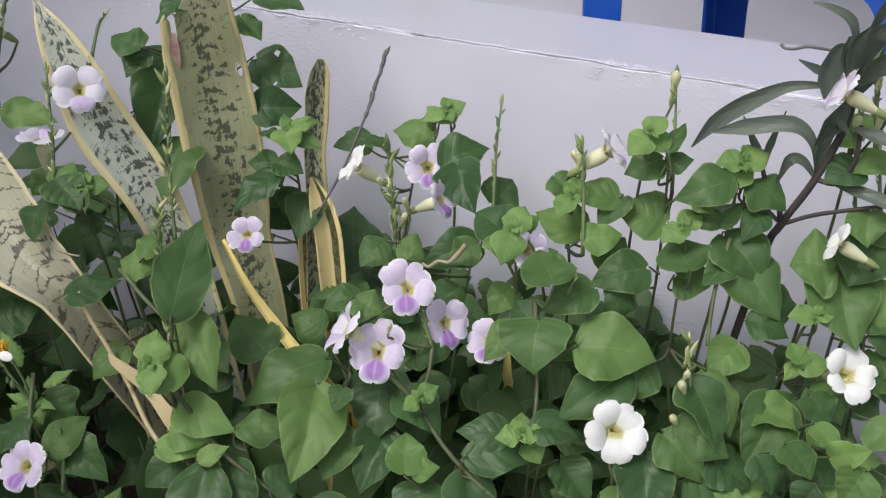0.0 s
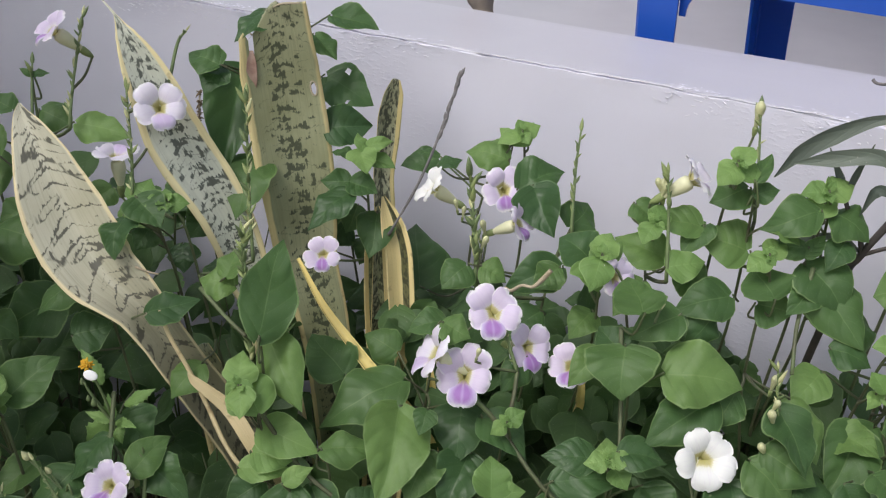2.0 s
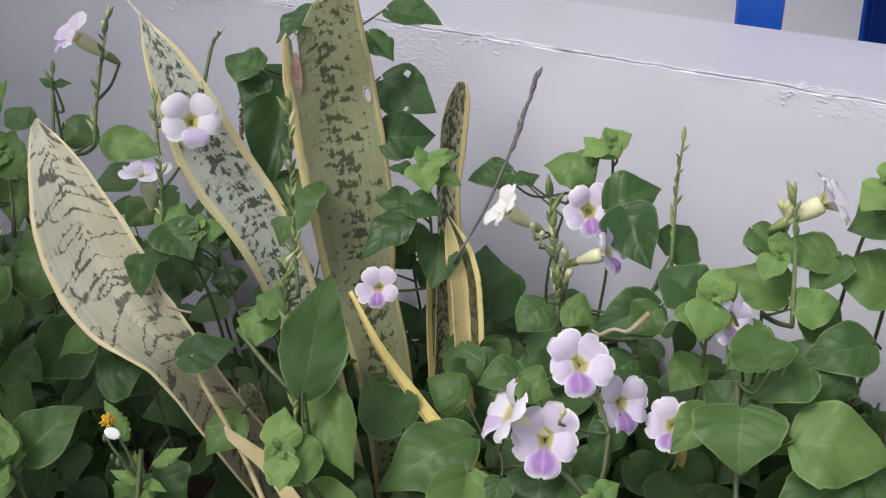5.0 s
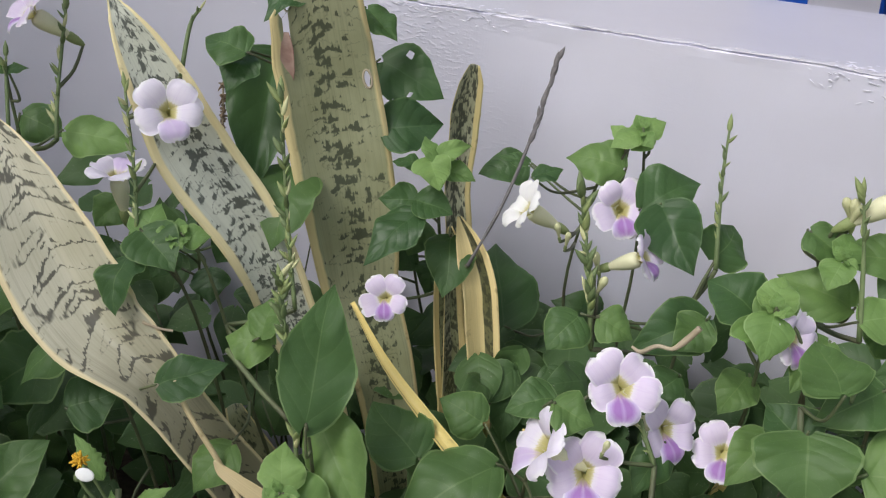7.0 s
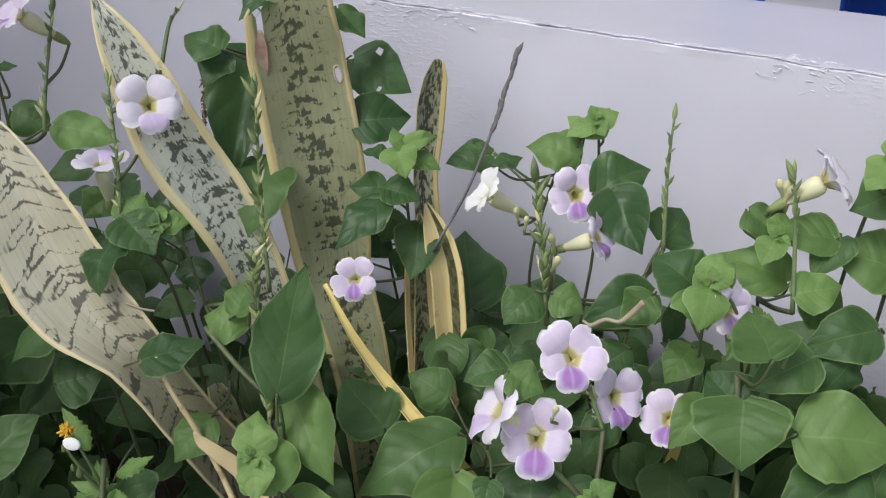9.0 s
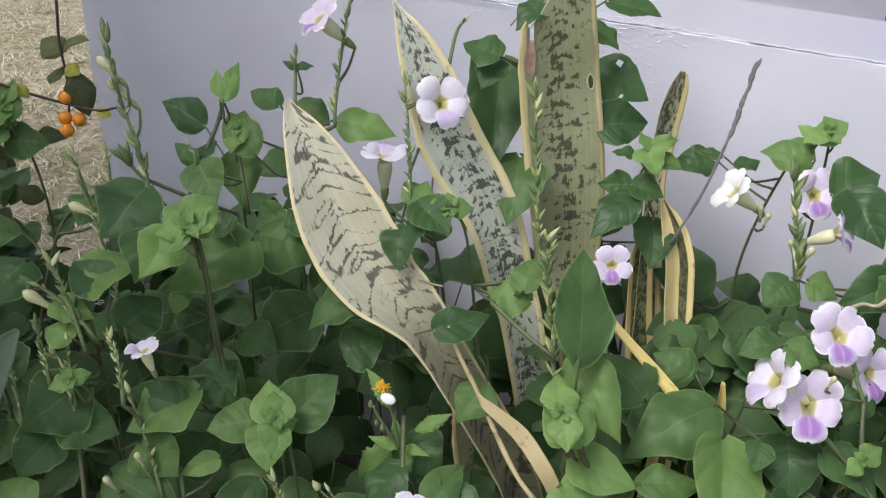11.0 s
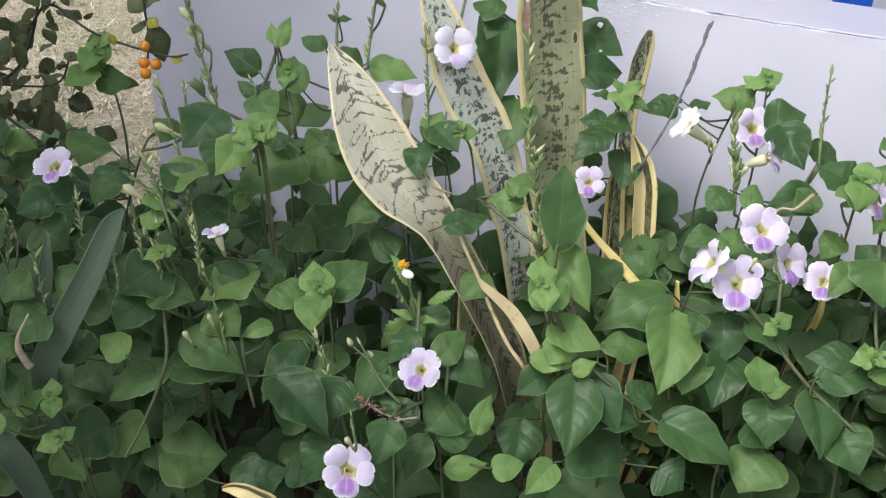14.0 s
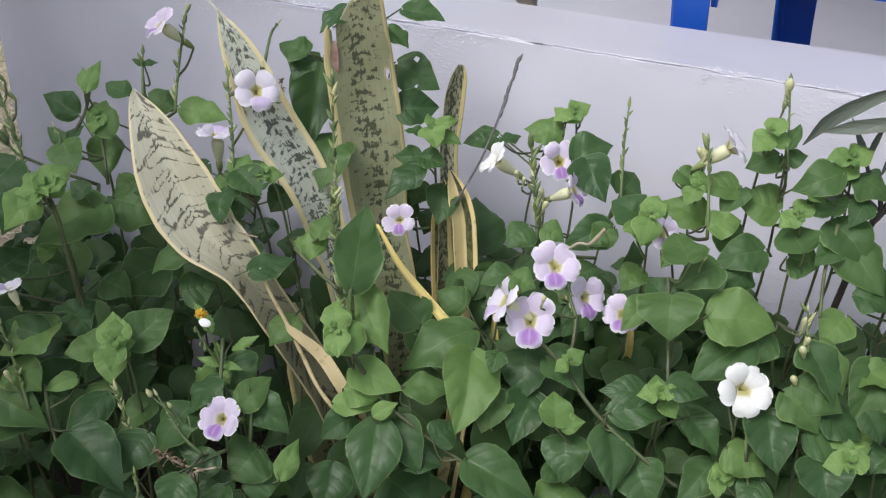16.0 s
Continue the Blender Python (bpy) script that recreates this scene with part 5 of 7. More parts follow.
vine(
    [(0.199, -0.153, 0.555, 0.194, -0.150, 0.560, -0.007),
     (0.200, -0.155, 0.555, 0.200, -0.160, 0.555, -0.005),
     (0.200, -0.152, 0.554, 0.209, -0.135, 0.563, -0.020),
     (0.200, -0.153, 0.556, 0.202, -0.149, 0.562, -0.007),
     (0.200, -0.154, 0.554, 0.206, -0.159, 0.551, -0.008),
     (0.201, -0.149, 0.511, 0.227, -0.146, 0.508, 0.035),
     (0.203, -0.207, 0.466, 0.192, -0.235, 0.450, 0.029),
     (0.211, -0.161, 0.526, 0.192, -0.143, 0.541, 0.043),
     (0.240, -0.196, 0.466, 0.267, -0.227, 0.441, 0.031)],
    [(0.226, -0.204, 0.488, 0.060, -0.099, 0.993, 0.017, "c")],
    [],
    [[(0.232, -0.134, 0.544), (0.231, -0.160, 0.511), (0.236, -0.189, 0.483)]],
)
vine(
    [(-0.285, -0.127, 0.603, -0.247, -0.214, 0.541, 1.054),
     (-0.262, -0.190, 0.624, -0.262, -0.216, 0.609, 1.030),
     (-0.255, -0.200, 0.629, -0.286, -0.201, 0.637, 0.031),
     (-0.242, -0.152, 0.667, -0.250, -0.187, 0.648, 1.028),
     (-0.239, -0.181, 0.544, -0.226, -0.231, 0.509, 0.047),
     (-0.212, -0.120, 0.644, -0.182, -0.131, 0.630, 0.028),
     (-0.208, -0.107, 0.605, -0.158, -0.110, 0.590, 2.045),
     (-0.205, -0.102, 0.659, -0.162, -0.093, 0.653, 0.036),
     (-0.189, -0.140, 0.568, -0.153, -0.117, 0.572, 1.040)],
    [],
    [],
    [],
)
vine(
    [(-0.152, -0.158, 0.558, -0.169, -0.163, 0.559, 0.015),
     (-0.149, -0.164, 0.534, -0.173, -0.175, 0.534, 0.024),
     (-0.147, -0.168, 0.536, -0.121, -0.165, 0.531, 0.027),
     (-0.143, -0.158, 0.564, -0.127, -0.173, 0.551, -0.026),
     (-0.143, -0.174, 0.532, -0.162, -0.217, 0.511, 1.034),
     (-0.140, -0.153, 0.564, -0.122, -0.135, 0.570, -0.015),
     (-0.139, -0.159, 0.564, -0.152, -0.145, 0.575, -0.013),
     (-0.138, -0.150, 0.553, -0.114, -0.146, 0.549, 0.017),
     (-0.130, -0.148, 0.502, -0.118, -0.184, 0.478, 0.035)],
    [(-0.137, -0.230, 0.496, 0.328, -0.744, 0.581, 0.034, "v")],
    [([(-0.109, -0.164, 0.493), (-0.096, -0.137, 0.534), (-0.088, -0.110, 0.580), (-0.084, -0.087, 0.622)], 16, 0.0062)],
    [],
)
vine(
    [(-0.087, -0.277, 0.423, -0.127, -0.262, 0.442, 0.041),
     (-0.063, -0.232, 0.425, -0.095, -0.232, 0.433, 0.031),
     (-0.041, -0.264, 0.426, -0.087, -0.319, 0.405, 0.053),
     (-0.027, -0.296, 0.424, -0.012, -0.356, 0.383, 0.050),
     (-0.009, -0.261, 0.490, -0.032, -0.278, 0.486, 0.026),
     (-0.005, -0.274, 0.497, 0.018, -0.274, 0.492, 0.028),
     (-0.004, -0.295, 0.430, -0.003, -0.312, 0.419, 0.019),
     (0.012, -0.265, 0.422, 0.023, -0.303, 0.397, 0.044)],
    [(0.026, -0.253, 0.504, 0.372, -0.722, 0.583, 0.042, "v"), (-0.011, -0.289, 0.479, -0.74, -0.42, 0.52, 0.042, "p")],
    [],
    [],
)
vine(
    [(0.322, -0.093, 0.611, 0.301, -0.109, 0.602, 0.023),
     (0.328, -0.099, 0.568, 0.345, -0.114, 0.556, 0.038),
     (0.329, -0.106, 0.552, 0.317, -0.138, 0.530, 0.045),
     (0.340, -0.114, 0.530, 0.349, -0.146, 0.505, 0.037)],
    [],
    [([(0.324, -0.098, 0.577), (0.314, -0.083, 0.614), (0.304, -0.012, 0.630)], 10, 0.0080)],
    [],
)
vine(
    [(0.256, -0.169, 0.479, 0.243, -0.197, 0.463, 0.030),
     (0.258, -0.164, 0.499, 0.289, -0.162, 0.494, 0.030),
     (0.291, -0.175, 0.445, 0.279, -0.224, 0.414, 0.041),
     (0.297, -0.168, 0.475, 0.320, -0.159, 0.478, -0.019),
     (0.297, -0.166, 0.474, 0.292, -0.180, 0.466, -0.012),
     (0.300, -0.157, 0.510, 0.283, -0.162, 0.508, -0.018),
     (0.301, -0.156, 0.511, 0.300, -0.150, 0.517, -0.008)],
    [],
    [],
    [],
)
vine(
    [(0.300, -0.159, 0.511, 0.299, -0.164, 0.512, -0.005),
     (0.300, -0.171, 0.478, 0.289, -0.160, 0.487, -0.020),
     (0.300, -0.158, 0.510, 0.302, -0.164, 0.507, -0.007),
     (0.301, -0.156, 0.510, 0.312, -0.148, 0.513, -0.015),
     (0.301, -0.157, 0.512, 0.304, -0.154, 0.518, -0.007),
     (0.302, -0.168, 0.445, 0.276, -0.209, 0.422, 0.037),
     (0.310, -0.168, 0.459, 0.337, -0.180, 0.447, 0.040)],
    [(0.333, -0.169, 0.479, 0.394, -0.659, 0.641, 0.039, "w")],
    [],
    [],
)
vine(
    [(0.305, -0.131, 0.538, 0.276, -0.139, 0.536, 0.051),
     (0.307, -0.114, 0.534, 0.332, -0.164, 0.496, 0.053),
     (0.318, -0.106, 0.575, 0.322, -0.127, 0.557, 0.029),
     (0.346, -0.139, 0.485, 0.368, -0.167, 0.459, 0.039)],
    [(0.298, -0.138, 0.562, -0.90, -0.10, 0.42, 0.031, "w")],
    [([(0.313, -0.111, 0.559), (0.301, -0.091, 0.604), (0.294, -0.074, 0.643)], 8, 0.0080)],
    [],
)
vine(
    [(-0.436, -0.513, 0.244, -0.411, -0.522, 0.229, 0.030),
     (-0.432, -0.536, 0.364, -0.461, -0.538, 0.376, -0.027),
     (-0.421, -0.503, 0.339, -0.448, -0.551, 0.325, 0.042),
     (-0.420, -0.518, 0.248, -0.371, -0.486, 0.244, 0.064),
     (-0.415, -0.501, 0.338, -0.361, -0.464, 0.337, 0.052),
     (-0.336, -0.517, 0.247, -0.303, -0.480, 0.255, 0.041)],
    [],
    [],
    [[(-0.427, -0.489, 0.426), (-0.418, -0.501, 0.391), (-0.403, -0.518, 0.359), (-0.411, -0.537, 0.312), (-0.416, -0.564, 0.277)]],
)
vine(
    [(0.095, -0.140, 0.565, 0.119, -0.146, 0.556, 0.028),
     (0.115, -0.158, 0.562, 0.108, -0.156, 0.567, -0.008),
     (0.115, -0.159, 0.560, 0.111, -0.175, 0.550, -0.019),
     (0.115, -0.157, 0.561, 0.117, -0.140, 0.571, -0.019),
     (0.116, -0.158, 0.563, 0.115, -0.155, 0.569, -0.006),
     (0.116, -0.160, 0.562, 0.118, -0.165, 0.562, -0.005),
     (0.117, -0.159, 0.561, 0.124, -0.161, 0.559, -0.008),
     (0.127, -0.151, 0.530, 0.085, -0.149, 0.541, 0.037),
     (0.132, -0.172, 0.534, 0.158, -0.156, 0.540, -0.026)],
    [(0.140, -0.136, 0.599, 0.74, 0.12, 0.66, 0.038, "p"), (0.113, -0.142, 0.591, -0.105, -0.116, 0.988, 0.019, "c"), (0.108, -0.141, 0.590, -0.35, -0.20, 0.90, 0.017, "c"), (0.117, -0.144, 0.589, 0.25, -0.15, 0.95, 0.016, "c")],
    [([(0.134, -0.175, 0.523), (0.124, -0.157, 0.567), (0.115, -0.144, 0.599)], 6, 0.0111)],
    [],
)
vine(
    [(0.139, -0.146, 0.523, 0.167, -0.154, 0.512, 0.036),
     (0.147, -0.142, 0.561, 0.110, -0.153, 0.561, 0.029),
     (0.150, -0.136, 0.561, 0.138, -0.162, 0.546, 0.026),
     (0.162, -0.145, 0.617, 0.158, -0.144, 0.622, -0.006),
     (0.163, -0.146, 0.615, 0.155, -0.163, 0.605, -0.021),
     (0.163, -0.144, 0.617, 0.170, -0.128, 0.626, -0.019),
     (0.163, -0.145, 0.619, 0.164, -0.143, 0.624, -0.005),
     (0.164, -0.147, 0.617, 0.165, -0.152, 0.618, -0.005),
     (0.164, -0.145, 0.617, 0.171, -0.148, 0.616, -0.006)],
    [(0.166, -0.090, 0.648, 0.009, -0.062, 0.998, 0.024, "c")],
    [],
    [],
)
vine(
    [(-0.494, -0.501, 0.449, -0.465, -0.506, 0.432, 0.039),
     (-0.492, -0.519, 0.423, -0.492, -0.548, 0.409, 0.037),
     (-0.466, -0.519, 0.386, -0.497, -0.520, 0.399, 0.035),
     (-0.464, -0.552, 0.359, -0.496, -0.545, 0.376, 0.033),
     (-0.465, -0.532, 0.268, -0.429, -0.526, 0.256, 0.045),
     (-0.461, -0.542, 0.277, -0.480, -0.579, 0.267, 0.052)],
    [],
    [([(-0.510, -0.499, 0.432), (-0.519, -0.493, 0.454), (-0.528, -0.486, 0.474)], 18, 0.0088), ([(-0.451, -0.518, 0.392), (-0.465, -0.506, 0.427), (-0.478, -0.499, 0.453)], 21, 0.0080)],
    [],
)
vine(
    [(-0.015, -0.211, 0.512, -0.025, -0.234, 0.500, 0.029),
     (-0.003, -0.208, 0.513, 0.019, -0.209, 0.507, 0.026),
     (0.047, -0.141, 0.532, 0.055, -0.114, 0.547, 0.034),
     (0.047, -0.203, 0.484, 0.034, -0.225, 0.474, 0.027),
     (0.051, -0.240, 0.463, 0.045, -0.268, 0.447, 0.025),
     (0.054, -0.192, 0.520, 0.041, -0.213, 0.509, 0.027),
     (0.054, -0.185, 0.518, 0.020, -0.216, 0.505, 0.034)],
    [(0.013, -0.162, 0.536, 0.856, 0.018, 0.516, 0.033, "v"), (0.055, -0.237, 0.471, 0.70, -0.55, 0.46, 0.040, "v"), (-0.023, -0.178, 0.526, -0.268, -0.398, 0.877, 0.014, "c"), (-0.021, -0.169, 0.532, -0.180, -0.246, 0.952, 0.017, "c"), (-0.006, -0.194, 0.532, 0.329, -0.076, 0.941, 0.016, "c")],
    [([(0.049, -0.146, 0.528), (0.043, -0.133, 0.557), (0.039, -0.123, 0.580), (0.036, -0.111, 0.605)], 10, 0.0091), ([(-0.005, -0.211, 0.491), (-0.018, -0.193, 0.536), (-0.031, -0.179, 0.573)], 26, 0.0130)],
    [],
)
vine(
    [(-0.684, -0.452, 0.478, -0.697, -0.447, 0.486, -0.015),
     (-0.684, -0.453, 0.476, -0.695, -0.473, 0.470, -0.022),
     (-0.683, -0.445, 0.473, -0.659, -0.423, 0.472, -0.038),
     (-0.683, -0.452, 0.479, -0.683, -0.448, 0.485, -0.007),
     (-0.683, -0.451, 0.477, -0.675, -0.434, 0.484, -0.018),
     (-0.682, -0.455, 0.478, -0.681, -0.461, 0.478, -0.006),
     (-0.682, -0.454, 0.477, -0.672, -0.461, 0.472, -0.012),
     (-0.672, -0.418, 0.455, -0.710, -0.455, 0.447, 0.055),
     (-0.669, -0.452, 0.479, -0.693, -0.435, 0.496, 0.025),
     (-0.622, -0.508, 0.463, -0.609, -0.536, 0.442, 0.042)],
    [],
    [],
    [],
)
vine(
    [(0.185, -0.269, 0.368, 0.166, -0.306, 0.348, 0.032),
     (0.189, -0.221, 0.464, 0.153, -0.266, 0.442, 0.044),
     (0.192, -0.289, 0.371, 0.187, -0.290, 0.374, -0.006),
     (0.193, -0.290, 0.372, 0.191, -0.289, 0.377, -0.005),
     (0.193, -0.288, 0.370, 0.196, -0.273, 0.379, -0.017),
     (0.193, -0.289, 0.369, 0.196, -0.302, 0.361, -0.014),
     (0.194, -0.276, 0.393, 0.227, -0.282, 0.382, 0.033),
     (0.194, -0.291, 0.371, 0.195, -0.295, 0.373, -0.004),
     (0.194, -0.290, 0.370, 0.200, -0.290, 0.371, -0.006),
     (0.197, -0.288, 0.361, 0.187, -0.272, 0.374, -0.021),
     (0.215, -0.256, 0.424, 0.234, -0.292, 0.396, 0.041),
     (0.224, -0.278, 0.372, 0.217, -0.304, 0.355, 0.030)],
    [(0.197, -0.267, 0.446, 0.314, -0.719, 0.620, 0.044, "w")],
    [([(0.208, -0.282, 0.397), (0.202, -0.272, 0.422)], 2, 0.0046)],
    [[(0.203, -0.272, 0.422), (0.209, -0.274, 0.392), (0.218, -0.286, 0.358)]],
)
vine(
    [(-0.299, -0.328, 0.474, -0.321, -0.368, 0.459, 0.037),
     (-0.299, -0.351, 0.431, -0.278, -0.328, 0.437, 0.037),
     (-0.233, -0.374, 0.391, -0.199, -0.383, 0.376, 0.045),
     (-0.230, -0.337, 0.467, -0.201, -0.308, 0.475, 0.031)],
    [],
    [],
    [],
)
vine(
    [(-0.648, -0.342, 0.540, -0.641, -0.355, 0.529, -0.019),
     (-0.645, -0.347, 0.556, -0.655, -0.351, 0.561, -0.013),
     (-0.645, -0.347, 0.558, -0.650, -0.345, 0.566, -0.009),
     (-0.645, -0.345, 0.556, -0.653, -0.324, 0.571, -0.026),
     (-0.644, -0.347, 0.554, -0.641, -0.370, 0.539, -0.026),
     (-0.643, -0.347, 0.555, -0.633, -0.346, 0.552, -0.013),
     (-0.643, -0.348, 0.555, -0.638, -0.352, 0.555, -0.008),
     (-0.640, -0.353, 0.525, -0.615, -0.330, 0.523, 0.035),
     (-0.640, -0.352, 0.535, -0.653, -0.385, 0.525, -0.032),
     (-0.636, -0.350, 0.544, -0.665, -0.334, 0.569, 0.029)],
    [],
    [],
    [],
)
vine(
    [(-0.554, -0.567, 0.468, -0.528, -0.567, 0.455, 0.042),
     (-0.524, -0.571, 0.425, -0.498, -0.566, 0.416, 0.032),
     (-0.514, -0.594, 0.407, -0.526, -0.614, 0.401, 0.034),
     (-0.511, -0.608, 0.381, -0.482, -0.619, 0.361, 0.026),
     (-0.501, -0.610, 0.243, -0.538, -0.614, 0.259, 0.038),
     (-0.497, -0.594, 0.392, -0.498, -0.624, 0.374, 0.027),
     (-0.489, -0.578, 0.261, -0.453, -0.581, 0.243, 0.033),
     (-0.487, -0.566, 0.403, -0.500, -0.598, 0.391, 0.045),
     (-0.487, -0.583, 0.245, -0.499, -0.614, 0.234, 0.034)],
    [(-0.552, -0.540, 0.462, -0.148, -0.161, 0.976, 0.017, "c")],
    [([(-0.533, -0.563, 0.430), (-0.537, -0.550, 0.455), (-0.545, -0.545, 0.472)], 21, 0.0090), ([(-0.495, -0.559, 0.396), (-0.514, -0.547, 0.440)], 21, 0.0089)],
    [],
)
vine(
    [(0.123, -0.272, 0.420, 0.085, -0.286, 0.419, 0.029),
     (0.127, -0.297, 0.365, 0.150, -0.319, 0.346, 0.042),
     (0.132, -0.282, 0.430, 0.117, -0.291, 0.428, -0.017),
     (0.132, -0.281, 0.431, 0.130, -0.276, 0.438, -0.009),
     (0.132, -0.276, 0.419, 0.126, -0.259, 0.432, -0.022),
     (0.133, -0.283, 0.431, 0.133, -0.289, 0.432, -0.005),
     (0.133, -0.282, 0.432, 0.135, -0.280, 0.437, -0.005),
     (0.133, -0.281, 0.430, 0.148, -0.272, 0.433, -0.016),
     (0.133, -0.282, 0.430, 0.139, -0.288, 0.428, -0.007),
     (0.137, -0.274, 0.418, 0.150, -0.282, 0.410, -0.019),
     (0.138, -0.273, 0.433, 0.171, -0.264, 0.431, 0.032),
     (0.159, -0.262, 0.400, 0.189, -0.276, 0.384, 0.033)],
    [],
    [],
    [],
)
vine(
    [(-0.133, -0.314, 0.466, -0.085, -0.346, 0.434, 0.038),
     (-0.123, -0.338, 0.482, -0.146, -0.267, 0.530, 0.044),
     (-0.122, -0.366, 0.457, -0.131, -0.368, 0.460, -0.010),
     (-0.122, -0.365, 0.456, -0.133, -0.344, 0.471, -0.026),
     (-0.122, -0.366, 0.458, -0.126, -0.365, 0.464, -0.006),
     (-0.123, -0.373, 0.316, -0.114, -0.409, 0.291, 0.043),
     (-0.121, -0.366, 0.455, -0.110, -0.383, 0.442, -0.023)],
    [],
    [([(-0.135, -0.334, 0.424), (-0.148, -0.316, 0.467), (-0.163, -0.299, 0.511), (-0.171, -0.290, 0.535)], 44, 0.0130)],
    [[(-0.201, -0.307, 0.483), (-0.169, -0.319, 0.474), (-0.143, -0.328, 0.469)]],
)
vine(
    [(-0.121, -0.372, 0.384, -0.086, -0.354, 0.384, -0.021),
     (-0.120, -0.366, 0.457, -0.111, -0.363, 0.457, -0.009),
     (-0.120, -0.367, 0.457, -0.115, -0.371, 0.458, -0.006),
     (-0.115, -0.352, 0.412, -0.068, -0.346, 0.402, -0.033),
     (-0.115, -0.363, 0.395, -0.086, -0.354, 0.392, -0.026),
     (-0.113, -0.370, 0.439, -0.134, -0.365, 0.448, -0.022),
     (-0.109, -0.361, 0.366, -0.125, -0.387, 0.355, 0.030),
     (-0.105, -0.367, 0.439, -0.139, -0.345, 0.461, -0.037)],
    [],
    [],
    [],
)
vine(
    [(-0.583, -0.414, 0.495, -0.574, -0.441, 0.477, 0.041),
     (-0.571, -0.499, 0.434, -0.541, -0.496, 0.419, 0.043),
     (-0.566, -0.463, 0.469, -0.582, -0.504, 0.456, 0.047),
     (-0.565, -0.486, 0.461, -0.579, -0.514, 0.453, 0.033),
     (-0.526, -0.438, 0.483, -0.526, -0.476, 0.463, 0.044),
     (-0.510, -0.380, 0.517, -0.508, -0.402, 0.503, 0.032)],
    [(-0.570, -0.475, 0.488, 0.242, -0.714, 0.657, 0.037, "v"), (-0.512, -0.401, 0.518, -0.70, -0.35, 0.35, 0.025, "c")],
    [],
    [],
)
vine(
    [(-0.458, -0.470, 0.486, -0.430, -0.461, 0.479, -0.022),
     (-0.442, -0.459, 0.498, -0.422, -0.416, 0.513, 0.042),
     (-0.438, -0.504, 0.401, -0.443, -0.534, 0.386, 0.039),
     (-0.438, -0.475, 0.466, -0.459, -0.479, 0.472, -0.027),
     (-0.433, -0.500, 0.413, -0.397, -0.484, 0.406, 0.035),
     (-0.429, -0.479, 0.432, -0.449, -0.523, 0.418, 0.053),
     (-0.427, -0.448, 0.496, -0.458, -0.448, 0.509, 0.032),
     (-0.421, -0.496, 0.450, -0.430, -0.507, 0.449, -0.014)],
    [(-0.476, -0.477, 0.492, -0.62, -0.35, 0.55, 0.026, "c")],
    [([(-0.425, -0.476, 0.460), (-0.447, -0.467, 0.498), (-0.459, -0.465, 0.515)], 21, 0.0088), ([(-0.423, -0.467, 0.465), (-0.447, -0.469, 0.488), (-0.469, -0.476, 0.503)], 14, 0.0098), ([(-0.443, -0.495, 0.435), (-0.453, -0.488, 0.457), (-0.462, -0.482, 0.477)], 21, 0.0084)],
    [],
)
vine(
    [(-0.421, -0.495, 0.452, -0.427, -0.492, 0.458, -0.009),
     (-0.420, -0.497, 0.452, -0.420, -0.502, 0.453, -0.005),
     (-0.420, -0.496, 0.453, -0.419, -0.494, 0.458, -0.005),
     (-0.420, -0.495, 0.451, -0.412, -0.484, 0.453, -0.012),
     (-0.419, -0.496, 0.451, -0.414, -0.500, 0.449, -0.007),
     (-0.412, -0.488, 0.293, -0.415, -0.524, 0.276, 0.034),
     (-0.406, -0.489, 0.369, -0.347, -0.485, 0.349, 0.044),
     (-0.392, -0.471, 0.390, -0.359, -0.474, 0.376, 0.037)],
    [(-0.391, -0.506, 0.387, -0.212, -0.342, 0.915, 0.016, "c"), (-0.380, -0.486, 0.398, -0.130, -0.221, 0.967, 0.015, "c")],
    [([(-0.413, -0.500, 0.398), (-0.429, -0.489, 0.432), (-0.441, -0.477, 0.466)], 22, 0.0084), ([(-0.365, -0.482, 0.360), (-0.383, -0.473, 0.395), (-0.403, -0.465, 0.429)], 22, 0.0089), ([(-0.423, -0.497, 0.409), (-0.437, -0.485, 0.444), (-0.448, -0.485, 0.456)], 21, 0.0089), ([(-0.394, -0.478, 0.428), (-0.403, -0.469, 0.453), (-0.413, -0.465, 0.470)], 21, 0.0088)],
    [],
)
